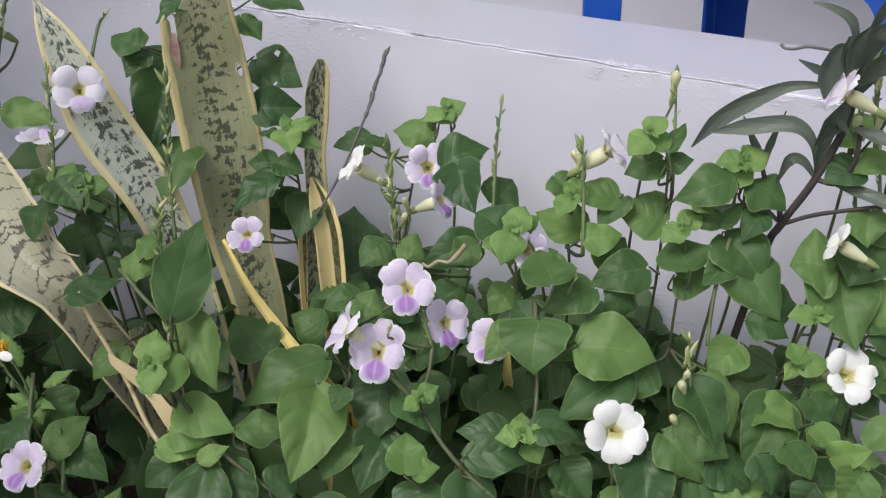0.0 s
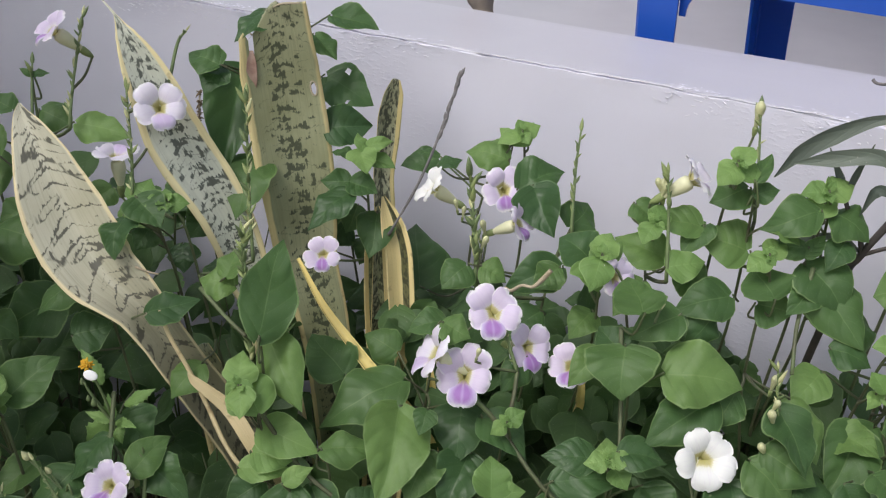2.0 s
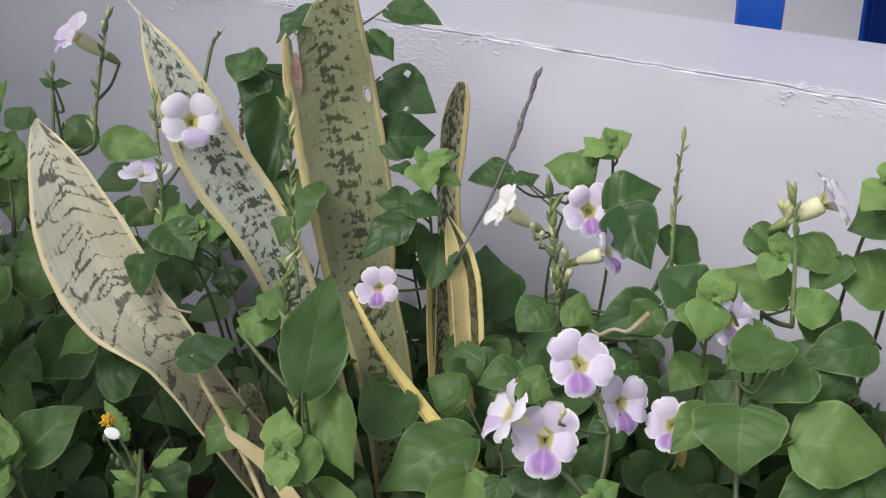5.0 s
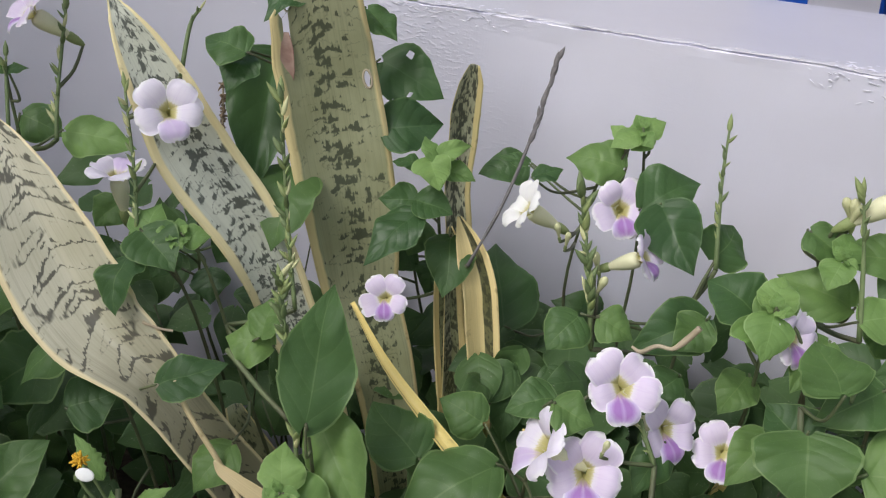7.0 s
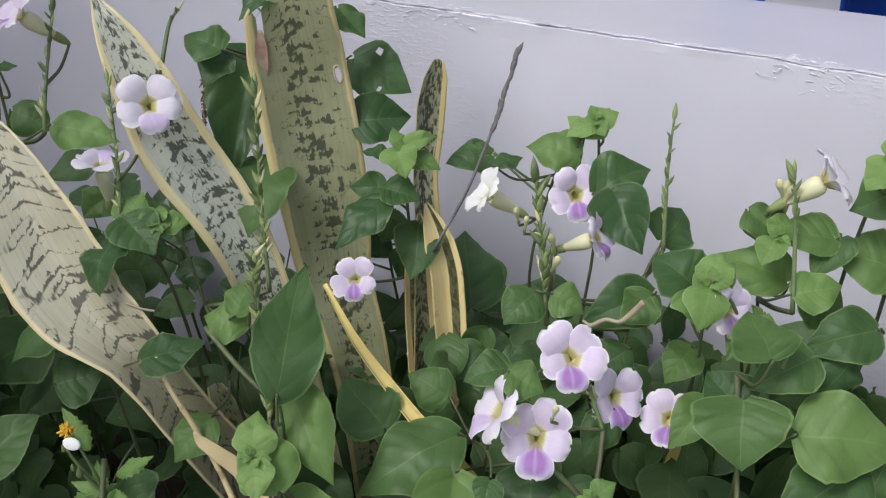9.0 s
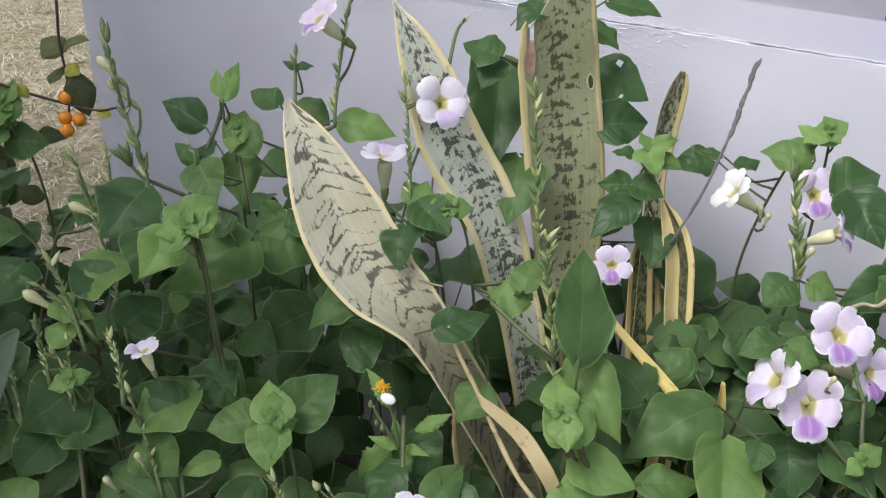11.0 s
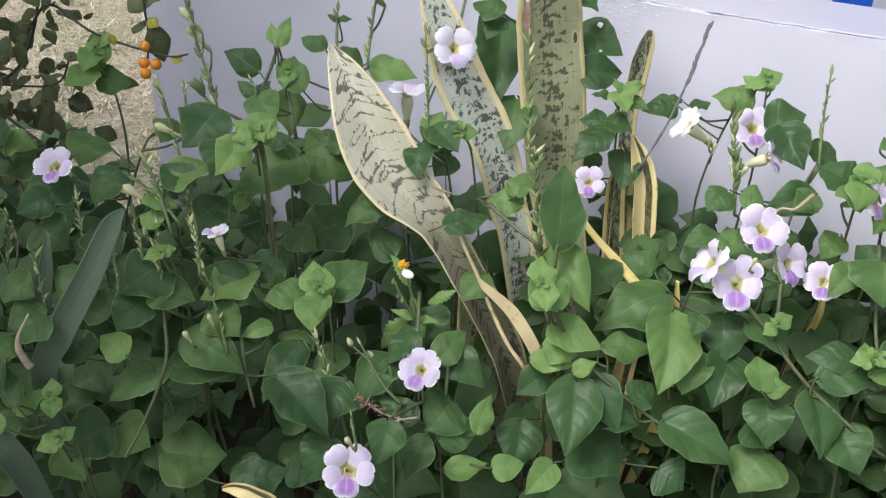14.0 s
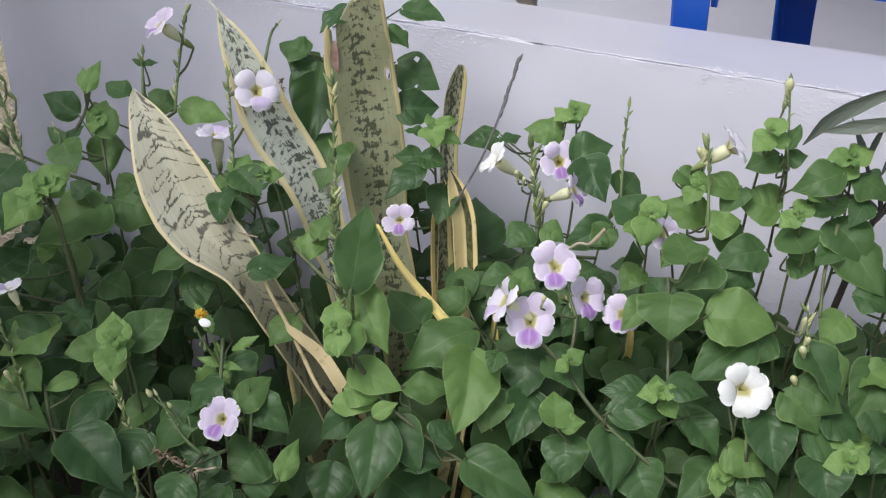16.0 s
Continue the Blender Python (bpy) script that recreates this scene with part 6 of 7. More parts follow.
vine(
    [(-0.234, -0.425, 0.376, -0.240, -0.468, 0.353, 0.043),
     (-0.223, -0.399, 0.393, -0.230, -0.435, 0.376, 0.035),
     (-0.196, -0.484, 0.361, -0.188, -0.514, 0.342, 0.033),
     (-0.194, -0.392, 0.375, -0.152, -0.400, 0.358, 0.034),
     (-0.193, -0.435, 0.325, -0.200, -0.460, 0.313, 0.032),
     (-0.192, -0.409, 0.378, -0.181, -0.377, 0.394, 0.027),
     (-0.192, -0.445, 0.338, -0.232, -0.448, 0.348, 0.022),
     (-0.179, -0.453, 0.330, -0.179, -0.488, 0.309, 0.032),
     (-0.176, -0.410, 0.340, -0.185, -0.441, 0.326, 0.047),
     (-0.173, -0.434, 0.318, -0.144, -0.407, 0.325, 0.033),
     (-0.161, -0.443, 0.294, -0.131, -0.421, 0.299, -0.023),
     (-0.145, -0.421, 0.327, -0.147, -0.388, 0.347, -0.021),
     (-0.121, -0.434, 0.308, -0.099, -0.417, 0.312, -0.023)],
    [(-0.200, -0.429, 0.377, 0.079, -0.774, 0.628, 0.040, "v"), (-0.197, -0.539, 0.350, 0.352, -0.620, 0.701, 0.041, "v"), (-0.186, -0.559, 0.402, -0.260, -0.365, 0.894, 0.014, "c"), (-0.187, -0.416, 0.383, 0.705, -0.127, 0.698, 0.013, "c")],
    [([(-0.206, -0.446, 0.348), (-0.224, -0.448, 0.363), (-0.251, -0.445, 0.396)], 6, 0.0056), ([(-0.181, -0.413, 0.348), (-0.186, -0.402, 0.374), (-0.191, -0.396, 0.388)], 5, 0.0052), ([(-0.200, -0.522, 0.352), (-0.207, -0.517, 0.367), (-0.212, -0.513, 0.378)], 5, 0.0051)],
    [[(-0.230, -0.380, 0.419), (-0.214, -0.407, 0.382), (-0.196, -0.425, 0.341)]],
)
vine(
    [(0.296, -0.088, 0.625, 0.284, -0.101, 0.617, -0.020),
     (0.296, -0.088, 0.627, 0.290, -0.083, 0.633, -0.010),
     (0.297, -0.086, 0.626, 0.305, -0.072, 0.635, -0.020),
     (0.297, -0.088, 0.628, 0.298, -0.086, 0.634, -0.006),
     (0.297, -0.090, 0.627, 0.297, -0.096, 0.626, -0.006),
     (0.297, -0.088, 0.626, 0.303, -0.095, 0.622, -0.009),
     (0.305, -0.099, 0.604, 0.284, -0.116, 0.595, 0.029)],
    [(0.278, -0.117, 0.661, -0.82, -0.22, 0.42, 0.033, "p"), (0.297, -0.093, 0.695, 0.05, -0.15, 0.95, 0.018, "c"), (0.300, -0.093, 0.673, -0.1, -0.2, 0.95, 0.017, "c"), (0.310, -0.093, 0.645, 0.1, -0.2, 0.95, 0.021, "c"), (0.296, -0.091, 0.637, 0.05, -0.2, 0.95, 0.020, "c")],
    [([(0.312, -0.089, 0.611), (0.304, -0.087, 0.650), (0.299, -0.086, 0.679)], 8, 0.010)],
    [],
)

vine(
    [(0.276, -0.184, 0.443, 0.307, -0.199, 0.443, 0.033),
     (0.303, -0.225, 0.446, 0.323, -0.239, 0.437, 0.028),
     (0.317, -0.204, 0.453, 0.338, -0.217, 0.444, -0.021),
     (0.330, -0.219, 0.442, 0.350, -0.232, 0.465, -0.021),
     (0.311, -0.180, 0.461, 0.328, -0.193, 0.450, 0.029),
     (0.351, -0.229, 0.446, 0.341, -0.239, 0.423, 0.029),
     (0.287, -0.232, 0.434, 0.302, -0.245, 0.417, 0.028),
     (0.325, -0.237, 0.428, 0.316, -0.246, 0.408, 0.026)],
    [],
    [],
    [],
)
vine(
    [(0.339, -0.150, 0.458, 0.361, -0.162, 0.443, 0.029),
     (0.344, -0.134, 0.500, 0.364, -0.144, 0.487, 0.027),
     (0.350, -0.192, 0.460, 0.373, -0.203, 0.452, 0.030),
     (0.330, -0.133, 0.506, 0.349, -0.145, 0.505, 0.025),
     (0.357, -0.156, 0.474, 0.375, -0.167, 0.477, 0.027),
     (0.370, -0.210, 0.431, 0.389, -0.221, 0.428, 0.028),
     (0.358, -0.181, 0.411, 0.383, -0.194, 0.398, 0.034),
     (0.332, -0.162, 0.417, 0.345, -0.189, 0.396, 0.034)],
    [],
    [],
    [],
)

vine(
    [(-0.430, -0.166, 0.460, -0.443, -0.186, 0.443, 0.032),
     (-0.409, -0.164, 0.452, -0.377, -0.182, 0.436, 0.034),
     (-0.448, -0.166, 0.417, -0.456, -0.186, 0.395, 1.034),
     (-0.384, -0.163, 0.428, -0.393, -0.182, 0.405, 1.034),
     (-0.340, -0.162, 0.484, -0.343, -0.181, 0.473, 0.030),
     (-0.328, -0.141, 0.446, -0.338, -0.161, 0.425, 1.034),
     (-0.357, -0.151, 0.408, -0.343, -0.170, 0.388, 1.036)],
    [],
    [],
    [],
)
vine(
    [(-0.208, -0.092, 0.468, -0.227, -0.111, 0.451, 0.036),
     (-0.195, -0.091, 0.451, -0.209, -0.110, 0.431, 1.036),
     (-0.216, -0.092, 0.491, -0.182, -0.112, 0.486, 0.032),
     (-0.182, -0.092, 0.473, -0.185, -0.111, 0.451, 0.034),
     (-0.169, -0.091, 0.440, -0.173, -0.110, 0.420, 1.034),
     (-0.244, -0.091, 0.424, -0.207, -0.110, 0.416, 1.036),
     (-0.131, -0.092, 0.452, -0.129, -0.111, 0.433, 0.034)],
    [],
    [],
    [],
)

# ---- snake plant: broad variegated blades from one root ----
snake = thing("snake_plant", (-0.11, -0.20, 0.0), "variegated snake plant with cream-edged banded blades", "plant")
ROOT = (-0.12, -0.21, 0.0)
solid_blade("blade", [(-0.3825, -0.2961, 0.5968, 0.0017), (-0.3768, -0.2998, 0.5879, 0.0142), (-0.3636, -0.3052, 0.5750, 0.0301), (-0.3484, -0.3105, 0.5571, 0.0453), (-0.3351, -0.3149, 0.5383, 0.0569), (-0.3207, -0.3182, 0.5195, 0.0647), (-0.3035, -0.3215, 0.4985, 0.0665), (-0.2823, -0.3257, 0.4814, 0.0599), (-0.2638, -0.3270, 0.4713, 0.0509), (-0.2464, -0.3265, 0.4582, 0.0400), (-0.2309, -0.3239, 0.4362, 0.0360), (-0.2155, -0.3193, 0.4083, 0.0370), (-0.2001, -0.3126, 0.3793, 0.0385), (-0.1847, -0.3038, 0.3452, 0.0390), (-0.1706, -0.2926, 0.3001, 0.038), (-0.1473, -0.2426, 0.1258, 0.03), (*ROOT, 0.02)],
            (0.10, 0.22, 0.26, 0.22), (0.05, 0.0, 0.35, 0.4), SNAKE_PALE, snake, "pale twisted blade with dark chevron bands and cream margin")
solid_blade("blade", [(-0.3524, -0.2313, 0.6836, 0.0011), (-0.3400, -0.2339, 0.6734, 0.0012), (-0.3275, -0.2365, 0.6654, 0.0019), (-0.3207, -0.2373, 0.6556, 0.0110), (-0.3149, -0.2382, 0.6478, 0.0190), (-0.3052, -0.2370, 0.6293, 0.0325), (-0.2936, -0.2348, 0.6029, 0.0430), (-0.2829, -0.2306, 0.5716, 0.0505), (-0.2693, -0.2273, 0.5470, 0.0515), (-0.2547, -0.2239, 0.5263, 0.0495), (-0.2421, -0.2206, 0.5026, 0.0455), (-0.2324, -0.2172, 0.4750, 0.0425), (-0.2238, -0.2135, 0.4394, 0.0399), (-0.2076, -0.2114, 0.3898, 0.036), (-0.1574, -0.2131, 0.1658, 0.026), (*ROOT, 0.02)],
            0.13, -0.05, SNAKE_WIDE, snake, "pointed pale blade with wide cream margin")
solid_blade("blade", [(-0.2283, -0.1616, 0.6770, 0.0570), (-0.2263, -0.1606, 0.6516, 0.0612), (-0.2242, -0.1595, 0.6245, 0.0673), (-0.2202, -0.1593, 0.5982, 0.0690), (-0.2143, -0.1610, 0.5690, 0.0705), (-0.2094, -0.1626, 0.5436, 0.0700), (-0.2026, -0.1651, 0.5142, 0.0670), (-0.1959, -0.1683, 0.4768, 0.0617), (-0.1892, -0.1715, 0.4442, 0.0554), (-0.1612, -0.1810, 0.3568, 0.045), (-0.1374, -0.1935, 0.1558, 0.03), (-0.12, -0.20, 0.0, 0.022)],
            0.09, 0.10, SNAKE_GREEN, snake, "broad green banded blade broken off at the top", ragged=0.002, hole=((19, 1), (20, 1), (21, 1), *((i, 11) for i in range(12))), torn=((-1, -0.1, 0.1, 0.25, 0.52, 0.62, 0.72, 0.78, 1), (0.0, 0.0, 0.002, 0.010, 0.022, 0.029, 0.029, 0.020, 0.027)))
solid_blade("blade", [(-0.1346, -0.1117, 0.6156, 0.008), (-0.1371, -0.1119, 0.6029, 0.018), (-0.1402, -0.1130, 0.5813, 0.0225), (-0.1412, -0.1135, 0.5598, 0.022), (-0.1424, -0.1167, 0.5235, 0.020), (-0.1366, -0.1238, 0.4900, 0.021), (-0.1291, -0.1350, 0.4317, 0.025), (-0.1200, -0.1476, 0.3651, 0.031), (-0.1073, -0.1743, 0.1660, 0.024), (-0.10, -0.19, 0.0, 0.02)],
            0.20, 0.25, SNAKE_NARROW, snake, "narrow dark blade with browned tip")
solid_blade("blade", [(-0.1396, -0.1297, 0.4988, 0.0032), (-0.1357, -0.1333, 0.4841, 0.0139), (-0.1369, -0.1365, 0.4584, 0.0216), (-0.1332, -0.1416, 0.4317, 0.0239), (-0.1285, -0.1468, 0.4039, 0.0257), (-0.1228, -0.1519, 0.3771, 0.0276), (-0.1164, -0.1584, 0.3371, 0.0290), (-0.1073, -0.1840, 0.1560, 0.026), (-0.10, -0.20, 0.0, 0.02)],
            0.15, 0.1, SNAKE_DULL, snake, "shaded banded blade with a yellow margin")
solid_blade("blade", [(-0.1245, -0.1477, 0.5196, 0.0031), (-0.1175, -0.1504, 0.5069, 0.0150), (-0.1106, -0.1532, 0.4931, 0.0224), (-0.1027, -0.1568, 0.4735, 0.0239), (-0.0979, -0.1600, 0.4458, 0.0245), (-0.0923, -0.1651, 0.4141, 0.0232), (-0.0867, -0.1701, 0.3813, 0.0215), (-0.0820, -0.1751, 0.3544, 0.0200), (-0.0852, -0.1941, 0.2061, 0.024), (-0.10, -0.20, 0.0, 0.02)],
            0.30, -0.1, SNAKE_CREAM, snake, "folded blade showing broad yellow margin")
solid_blade("blade", [(-0.1608, -0.2298, 0.4847, 0.003), (-0.1291, -0.2422, 0.4552, 0.0065), (-0.0893, -0.2569, 0.4337, 0.009), (-0.0595, -0.2628, 0.4122, 0.011), (-0.0319, -0.2608, 0.3827, 0.014), (-0.0312, -0.2100, 0.2867, 0.012), (-0.06, -0.18, 0.10, 0.014), (-0.09, -0.21, 0.0, 0.016)],
            0.35, 0.2, SNAKE_GOLD, snake, "slim yellow-edged blade arching sideways")
solid_blade("blade", [(-0.2448, -0.2610, 0.3864, 0.012), (-0.2272, -0.2560, 0.3144, 0.046), (-0.2119, -0.2530, 0.2372, 0.054), (-0.1871, -0.2428, 0.1259, 0.05), (-0.14, -0.22, 0.0, 0.03)],
            0.12, 0.0, SNAKE_GREEN, snake, "short shaded banded blade")
solid_blade("blade", [(-0.0424, -0.2088, 0.4087, 0.003), (-0.0407, -0.2081, 0.3818, 0.009), (-0.0460, -0.1973, 0.3538, 0.010), (-0.0571, -0.1655, 0.2866, 0.010), (-0.08, -0.2, 0.0, 0.014)],
            0.4, 0.0, SNAKE_GOLD, snake, "thin yellow blade")
solid_blade("blade", [(0.0822, -0.1814, 0.4303, 0.004), (0.0839, -0.1805, 0.4005, 0.008), (0.0756, -0.1590, 0.3504, 0.009), (0.0333, -0.1302, 0.1590, 0.010), (-0.06, -0.2, 0.0, 0.014)],
            0.4, 0.0, SNAKE_GOLD, snake, "thin yellow blade")
solid_blade("dead_tip", [(-0.2401, -0.1759, 0.6371, 0.004), (-0.2391, -0.1769, 0.6265, 0.0085), (-0.2390, -0.1778, 0.6129, 0.0095), (-0.2400, -0.1767, 0.6002, 0.006), (-0.2410, -0.1757, 0.5895, 0.001)], 0.12, 0.0, DRY_RED, snake, "shrivelled reddish dead strip")
bm = bmesh.new()
tube(bm, [Vector(p) - snake.location for p in ((-0.265, -0.160, 0.642), (-0.256, -0.160, 0.652), (-0.249, -0.160, 0.646), (-0.238, -0.160, 0.664), (-0.221, -0.160, 0.676), (-0.201, -0.160, 0.680))], 0.0012, 0.0008, 6, 6, 0.7)
part("dead_tip", bm, DRY, snake, "dry brown torn edge")
bm = bmesh.new()
tube(bm, [Vector(p) - snake.location for p in ((-0.223, -0.331, 0.468), (-0.210, -0.336, 0.450), (-0.194, -0.336, 0.424), (-0.178, -0.337, 0.396), (-0.155, -0.346, 0.372), (-0.137, -0.348, 0.356), (-0.133, -0.328, 0.326))], 0.0016, 0.0022, 7, 6, 0.2)
part("margin", bm, SNAKE_YELLOW, snake, "loose cream margin strip")
bm = bmesh.new()
tube(bm, [Vector(p) - snake.location for p in ((-0.255, -0.319, 0.492), (-0.245, -0.316, 0.489), (-0.238, -0.312, 0.487))], 0.0010, 0.0008, 6, 5, 0.4)
part("dead_tip", bm, DRY, snake, "dry crease across the blade")

solid_blade("blade", [(-0.1904, -0.3410, 0.4260, 0.002), (-0.1855, -0.3408, 0.4201, 0.007), (-0.1757, -0.3387, 0.4130, 0.009), (-0.1581, -0.3343, 0.3980, 0.012), (-0.1384, -0.3379, 0.3801, 0.012), (-0.1257, -0.3375, 0.3601, 0.011), (-0.1221, -0.3250, 0.3361, 0.010), (-0.1222, -0.2624, 0.1258, 0.018), (*ROOT, 0.016)],
            0.1, 0.1, SNAKE_YELLOW, snake, "cream underside of a folded blade")

small = thing("snake_plant", (-0.22, -0.50, 0.0), "small snake plant blade with cream margin among vines", "plant")
solid_blade("blade", [(-0.2988, -0.5694, 0.3048, 0.003), (-0.2854, -0.5687, 0.3113, 0.010), (-0.2701, -0.5638, 0.3077, 0.015), (-0.2531, -0.5548, 0.2871, 0.018), (-0.2322, -0.5354, 0.1901, 0.02), (-0.22, -0.50, 0.0, 0.016)], 0.3, 0.0, SNAKE_CREAM, small)

strap = thing("strap_leaf_plant", (-0.54, -0.53, 0.0), "grey-green strap-leaved plant among the vines", "plant")
for rows_in, cup in (
    ([(-0.4428, -0.5088, 0.4909, 0.004), (-0.4479, -0.5196, 0.4768, 0.018), (-0.4565, -0.5414, 0.4358, 0.023), (-0.4756, -0.5644, 0.3844, 0.025), (-0.4888, -0.5764, 0.3381, 0.022), (-0.5076, -0.5682, 0.1744, 0.018), (-0.54, -0.53, 0.0, 0.012)], 0.15),
    ([(-0.5190, -0.5277, 0.4541, 0.003), (-0.5155, -0.5378, 0.4237, 0.014), (-0.5147, -0.5483, 0.3944, 0.019), (-0.5165, -0.5590, 0.3514, 0.020), (-0.5165, -0.5589, 0.1747, 0.016), (-0.545, -0.53, 0.0, 0.012)], 0.2),
    ([(-0.5568, -0.6557, 0.2990, 0.006), (-0.5364, -0.6427, 0.3121, 0.018), (-0.5064, -0.6285, 0.3047, 0.028), (-0.4859, -0.6160, 0.2731, 0.026), (-0.4902, -0.5865, 0.1434, 0.02), (-0.535, -0.54, 0.0, 0.012)], 0.15),
):
    solid_blade("strap_leaf", rows_in, cup, 0.0, STRAP, strap)


# ---- dark narrow-leaved plant against the wall ----
def narrow_leaf(parent, rows_in):
    rows, uvs, back = blade(rows_in, 0.18, 0.0, 5, 6, 0.0006)
    length = max(uv[1] for row in uvs for uv in row)
    at = parent.location
    bm = from_grid([[p - at for p in row] for row in rows], [[(a, b / length) for a, b in row] for row in uvs])
    part("leaf", bm, LEAF_PURPLE, parent)


ruellia = thing("narrow_leaved_plant", (0.25, -0.07, 0.0), "dark purplish narrow-leaved plant leaning on white wall", "plant")
bm = bmesh.new()
for pts, r0, r1 in (
    ([(0.25, -0.07, 0.0), (0.243, -0.095, 0.320), (0.255, -0.100, 0.511), (0.263, -0.102, 0.549), (0.278, -0.101, 0.589), (0.289, -0.100, 0.640), (0.283, -0.100, 0.684)], 0.0034, 0.0026),
    ([(0.263, -0.102, 0.549), (0.283, -0.105, 0.563), (0.314, -0.110, 0.578), (0.339, -0.114, 0.589)], 0.0018, 0.0014),
    ([(0.263, -0.102, 0.549), (0.257, -0.102, 0.566), (0.246, -0.102, 0.580), (0.240, -0.101, 0.592)], 0.0022, 0.0016),
    ([(0.278, -0.101, 0.589), (0.293, -0.103, 0.590), (0.300, -0.105, 0.610), (0.298, -0.102, 0.634)], 0.0020, 0.0016),
):
    tube(bm, [Vector(p) - ruellia.location for p in pts], r0, r1, 7, 5, 0.1)
part("stem", bm, STEM_DARK, ruellia)
narrow_leaf(ruellia, [(0.2691, -0.0974, 0.6564, 0.004), (0.2451, -0.0990, 0.6514, 0.008), (0.2208, -0.1004, 0.6357, 0.013), (0.2018, -0.1025, 0.6185, 0.012), (0.1884, -0.1052, 0.5969, 0.001)])
narrow_leaf(ruellia, [(0.2791, -0.1011, 0.5881, 0.003), (0.2708, -0.1056, 0.6159, 0.007), (0.2541, -0.1086, 0.6282, 0.012), (0.2243, -0.1096, 0.6210, 0.012), (0.1998, -0.1068, 0.6114, 0.001)])
narrow_leaf(ruellia, [(0.2836, -0.1000, 0.6822, 0.004), (0.2752, -0.1038, 0.7021, 0.008), (0.2623, -0.1067, 0.7099, 0.005), (0.2494, -0.1051, 0.7118, 0.001)])
bm = bmesh.new()
tube(bm, [Vector(p) - ruellia.location for p in ((0.278, -0.104, 0.682), (0.262, -0.102, 0.682), (0.252, -0.102, 0.682), (0.244, -0.101, 0.679), (0.238, -0.102, 0.679), (0.235, -0.101, 0.681))], 0.0010, 0.0013, 6, 6, 0.6)
part("dead_leaf", bm, STEM_SEED, ruellia, "shrivelled brown dead leaf")
narrow_leaf(ruellia, [(0.2746, -0.0983, 0.6618, 0.003), (0.2607, -0.1013, 0.6673, 0.007), (0.2485, -0.1046, 0.6731, 0.001)])
narrow_leaf(ruellia, [(0.2782, -0.1011, 0.5900, 0.004), (0.2771, -0.1065, 0.6174, 0.010), (0.2824, -0.1124, 0.6365, 0.008), (0.2932, -0.1135, 0.6276, 0.001)])
narrow_leaf(ruellia, [(0.2791, -0.1011, 0.5881, 0.003), (0.2671, -0.1047, 0.6018, 0.007), (0.2578, -0.1083, 0.6019, 0.009), (0.2532, -0.1071, 0.5818, 0.001)])
narrow_leaf(ruellia, [(0.2845, -0.0999, 0.6724, 0.004), (0.2942, -0.1063, 0.6968, 0.009), (0.3056, -0.1125, 0.7107, 0.001)])
narrow_leaf(ruellia, [(0.2891, -0.0999, 0.6522, 0.004), (0.3005, -0.1067, 0.6757, 0.009), (0.3136, -0.1135, 0.6896, 0.001)])
narrow_leaf(ruellia, [(0.2855, -0.1020, 0.5906, 0.003), (0.3042, -0.1091, 0.5892, 0.009), (0.3261, -0.1166, 0.5871, 0.010), (0.3410, -0.1229, 0.5813, 0.001)])
narrow_leaf(ruellia, [(0.2935, -0.1045, 0.6318, 0.003), (0.3095, -0.1112, 0.6302, 0.011), (0.3304, -0.1186, 0.6261, 0.001)])
narrow_leaf(ruellia, [(0.2404, -0.1012, 0.5908, 0.004), (0.2330, -0.1008, 0.6041, 0.008), (0.2206, -0.1048, 0.6277, 0.001)])
narrow_leaf(ruellia, [(0.2413, -0.1013, 0.5909, 0.004), (0.2423, -0.1020, 0.6097, 0.007), (0.2485, -0.1082, 0.6376, 0.001)])
narrow_leaf(ruellia, [(0.2625, -0.1024, 0.5500, 0.003), (0.2441, -0.1006, 0.5585, 0.005), (0.2159, -0.1019, 0.5494, 0.008), (0.1902, -0.1035, 0.5367, 0.001)])
narrow_leaf(ruellia, [(0.2770, -0.1039, 0.6854, 0.006), (0.2724, -0.1078, 0.6819, 0.013), (0.2696, -0.1090, 0.6728, 0.0175), (0.2687, -0.1096, 0.6639, 0.0165), (0.2706, -0.1094, 0.6503, 0.002)])
narrow_leaf(ruellia, [(0.2835, -0.1042, 0.6663, 0.006), (0.2806, -0.1070, 0.6807, 0.012), (0.2823, -0.1075, 0.6917, 0.009), (0.2878, -0.1082, 0.7021, 0.001)])
narrow_leaf(ruellia, [(0.2826, -0.1040, 0.6662, 0.008), (0.2778, -0.1085, 0.6814, 0.015), (0.2768, -0.1086, 0.6941, 0.003)])
narrow_leaf(ruellia, [(0.2871, -0.1047, 0.6676, 0.006), (0.2895, -0.1102, 0.6893, 0.015), (0.2948, -0.1129, 0.6997, 0.013), (0.3055, -0.1144, 0.7087, 0.001)])
narrow_leaf(ruellia, [(0.2871, -0.1045, 0.6608, 0.005), (0.2968, -0.1109, 0.6772, 0.016), (0.3073, -0.1146, 0.6928, 0.001)])
narrow_leaf(ruellia, [(0.2863, -0.1041, 0.6499, 0.006), (0.2798, -0.1073, 0.6334, 0.016), (0.2725, -0.1077, 0.6150, 0.002)])
narrow_leaf(ruellia, [(0.2854, -0.1003, 0.6843, 0.004), (0.2915, -0.1060, 0.7125, 0.008), (0.2949, -0.1110, 0.7277, 0.001)])
narrow_leaf(ruellia, [(0.2404, -0.1013, 0.5918, 0.004), (0.2272, -0.1045, 0.5927, 0.009), (0.2121, -0.1072, 0.5836, 0.001)])


# ---- berry shrub at the wall's end ----
shrub = thing("berry_shrub", (-0.86, -0.27, 0.0), "dark-leaved shrub with a cluster of orange berries", "shrub")
bm = bmesh.new()
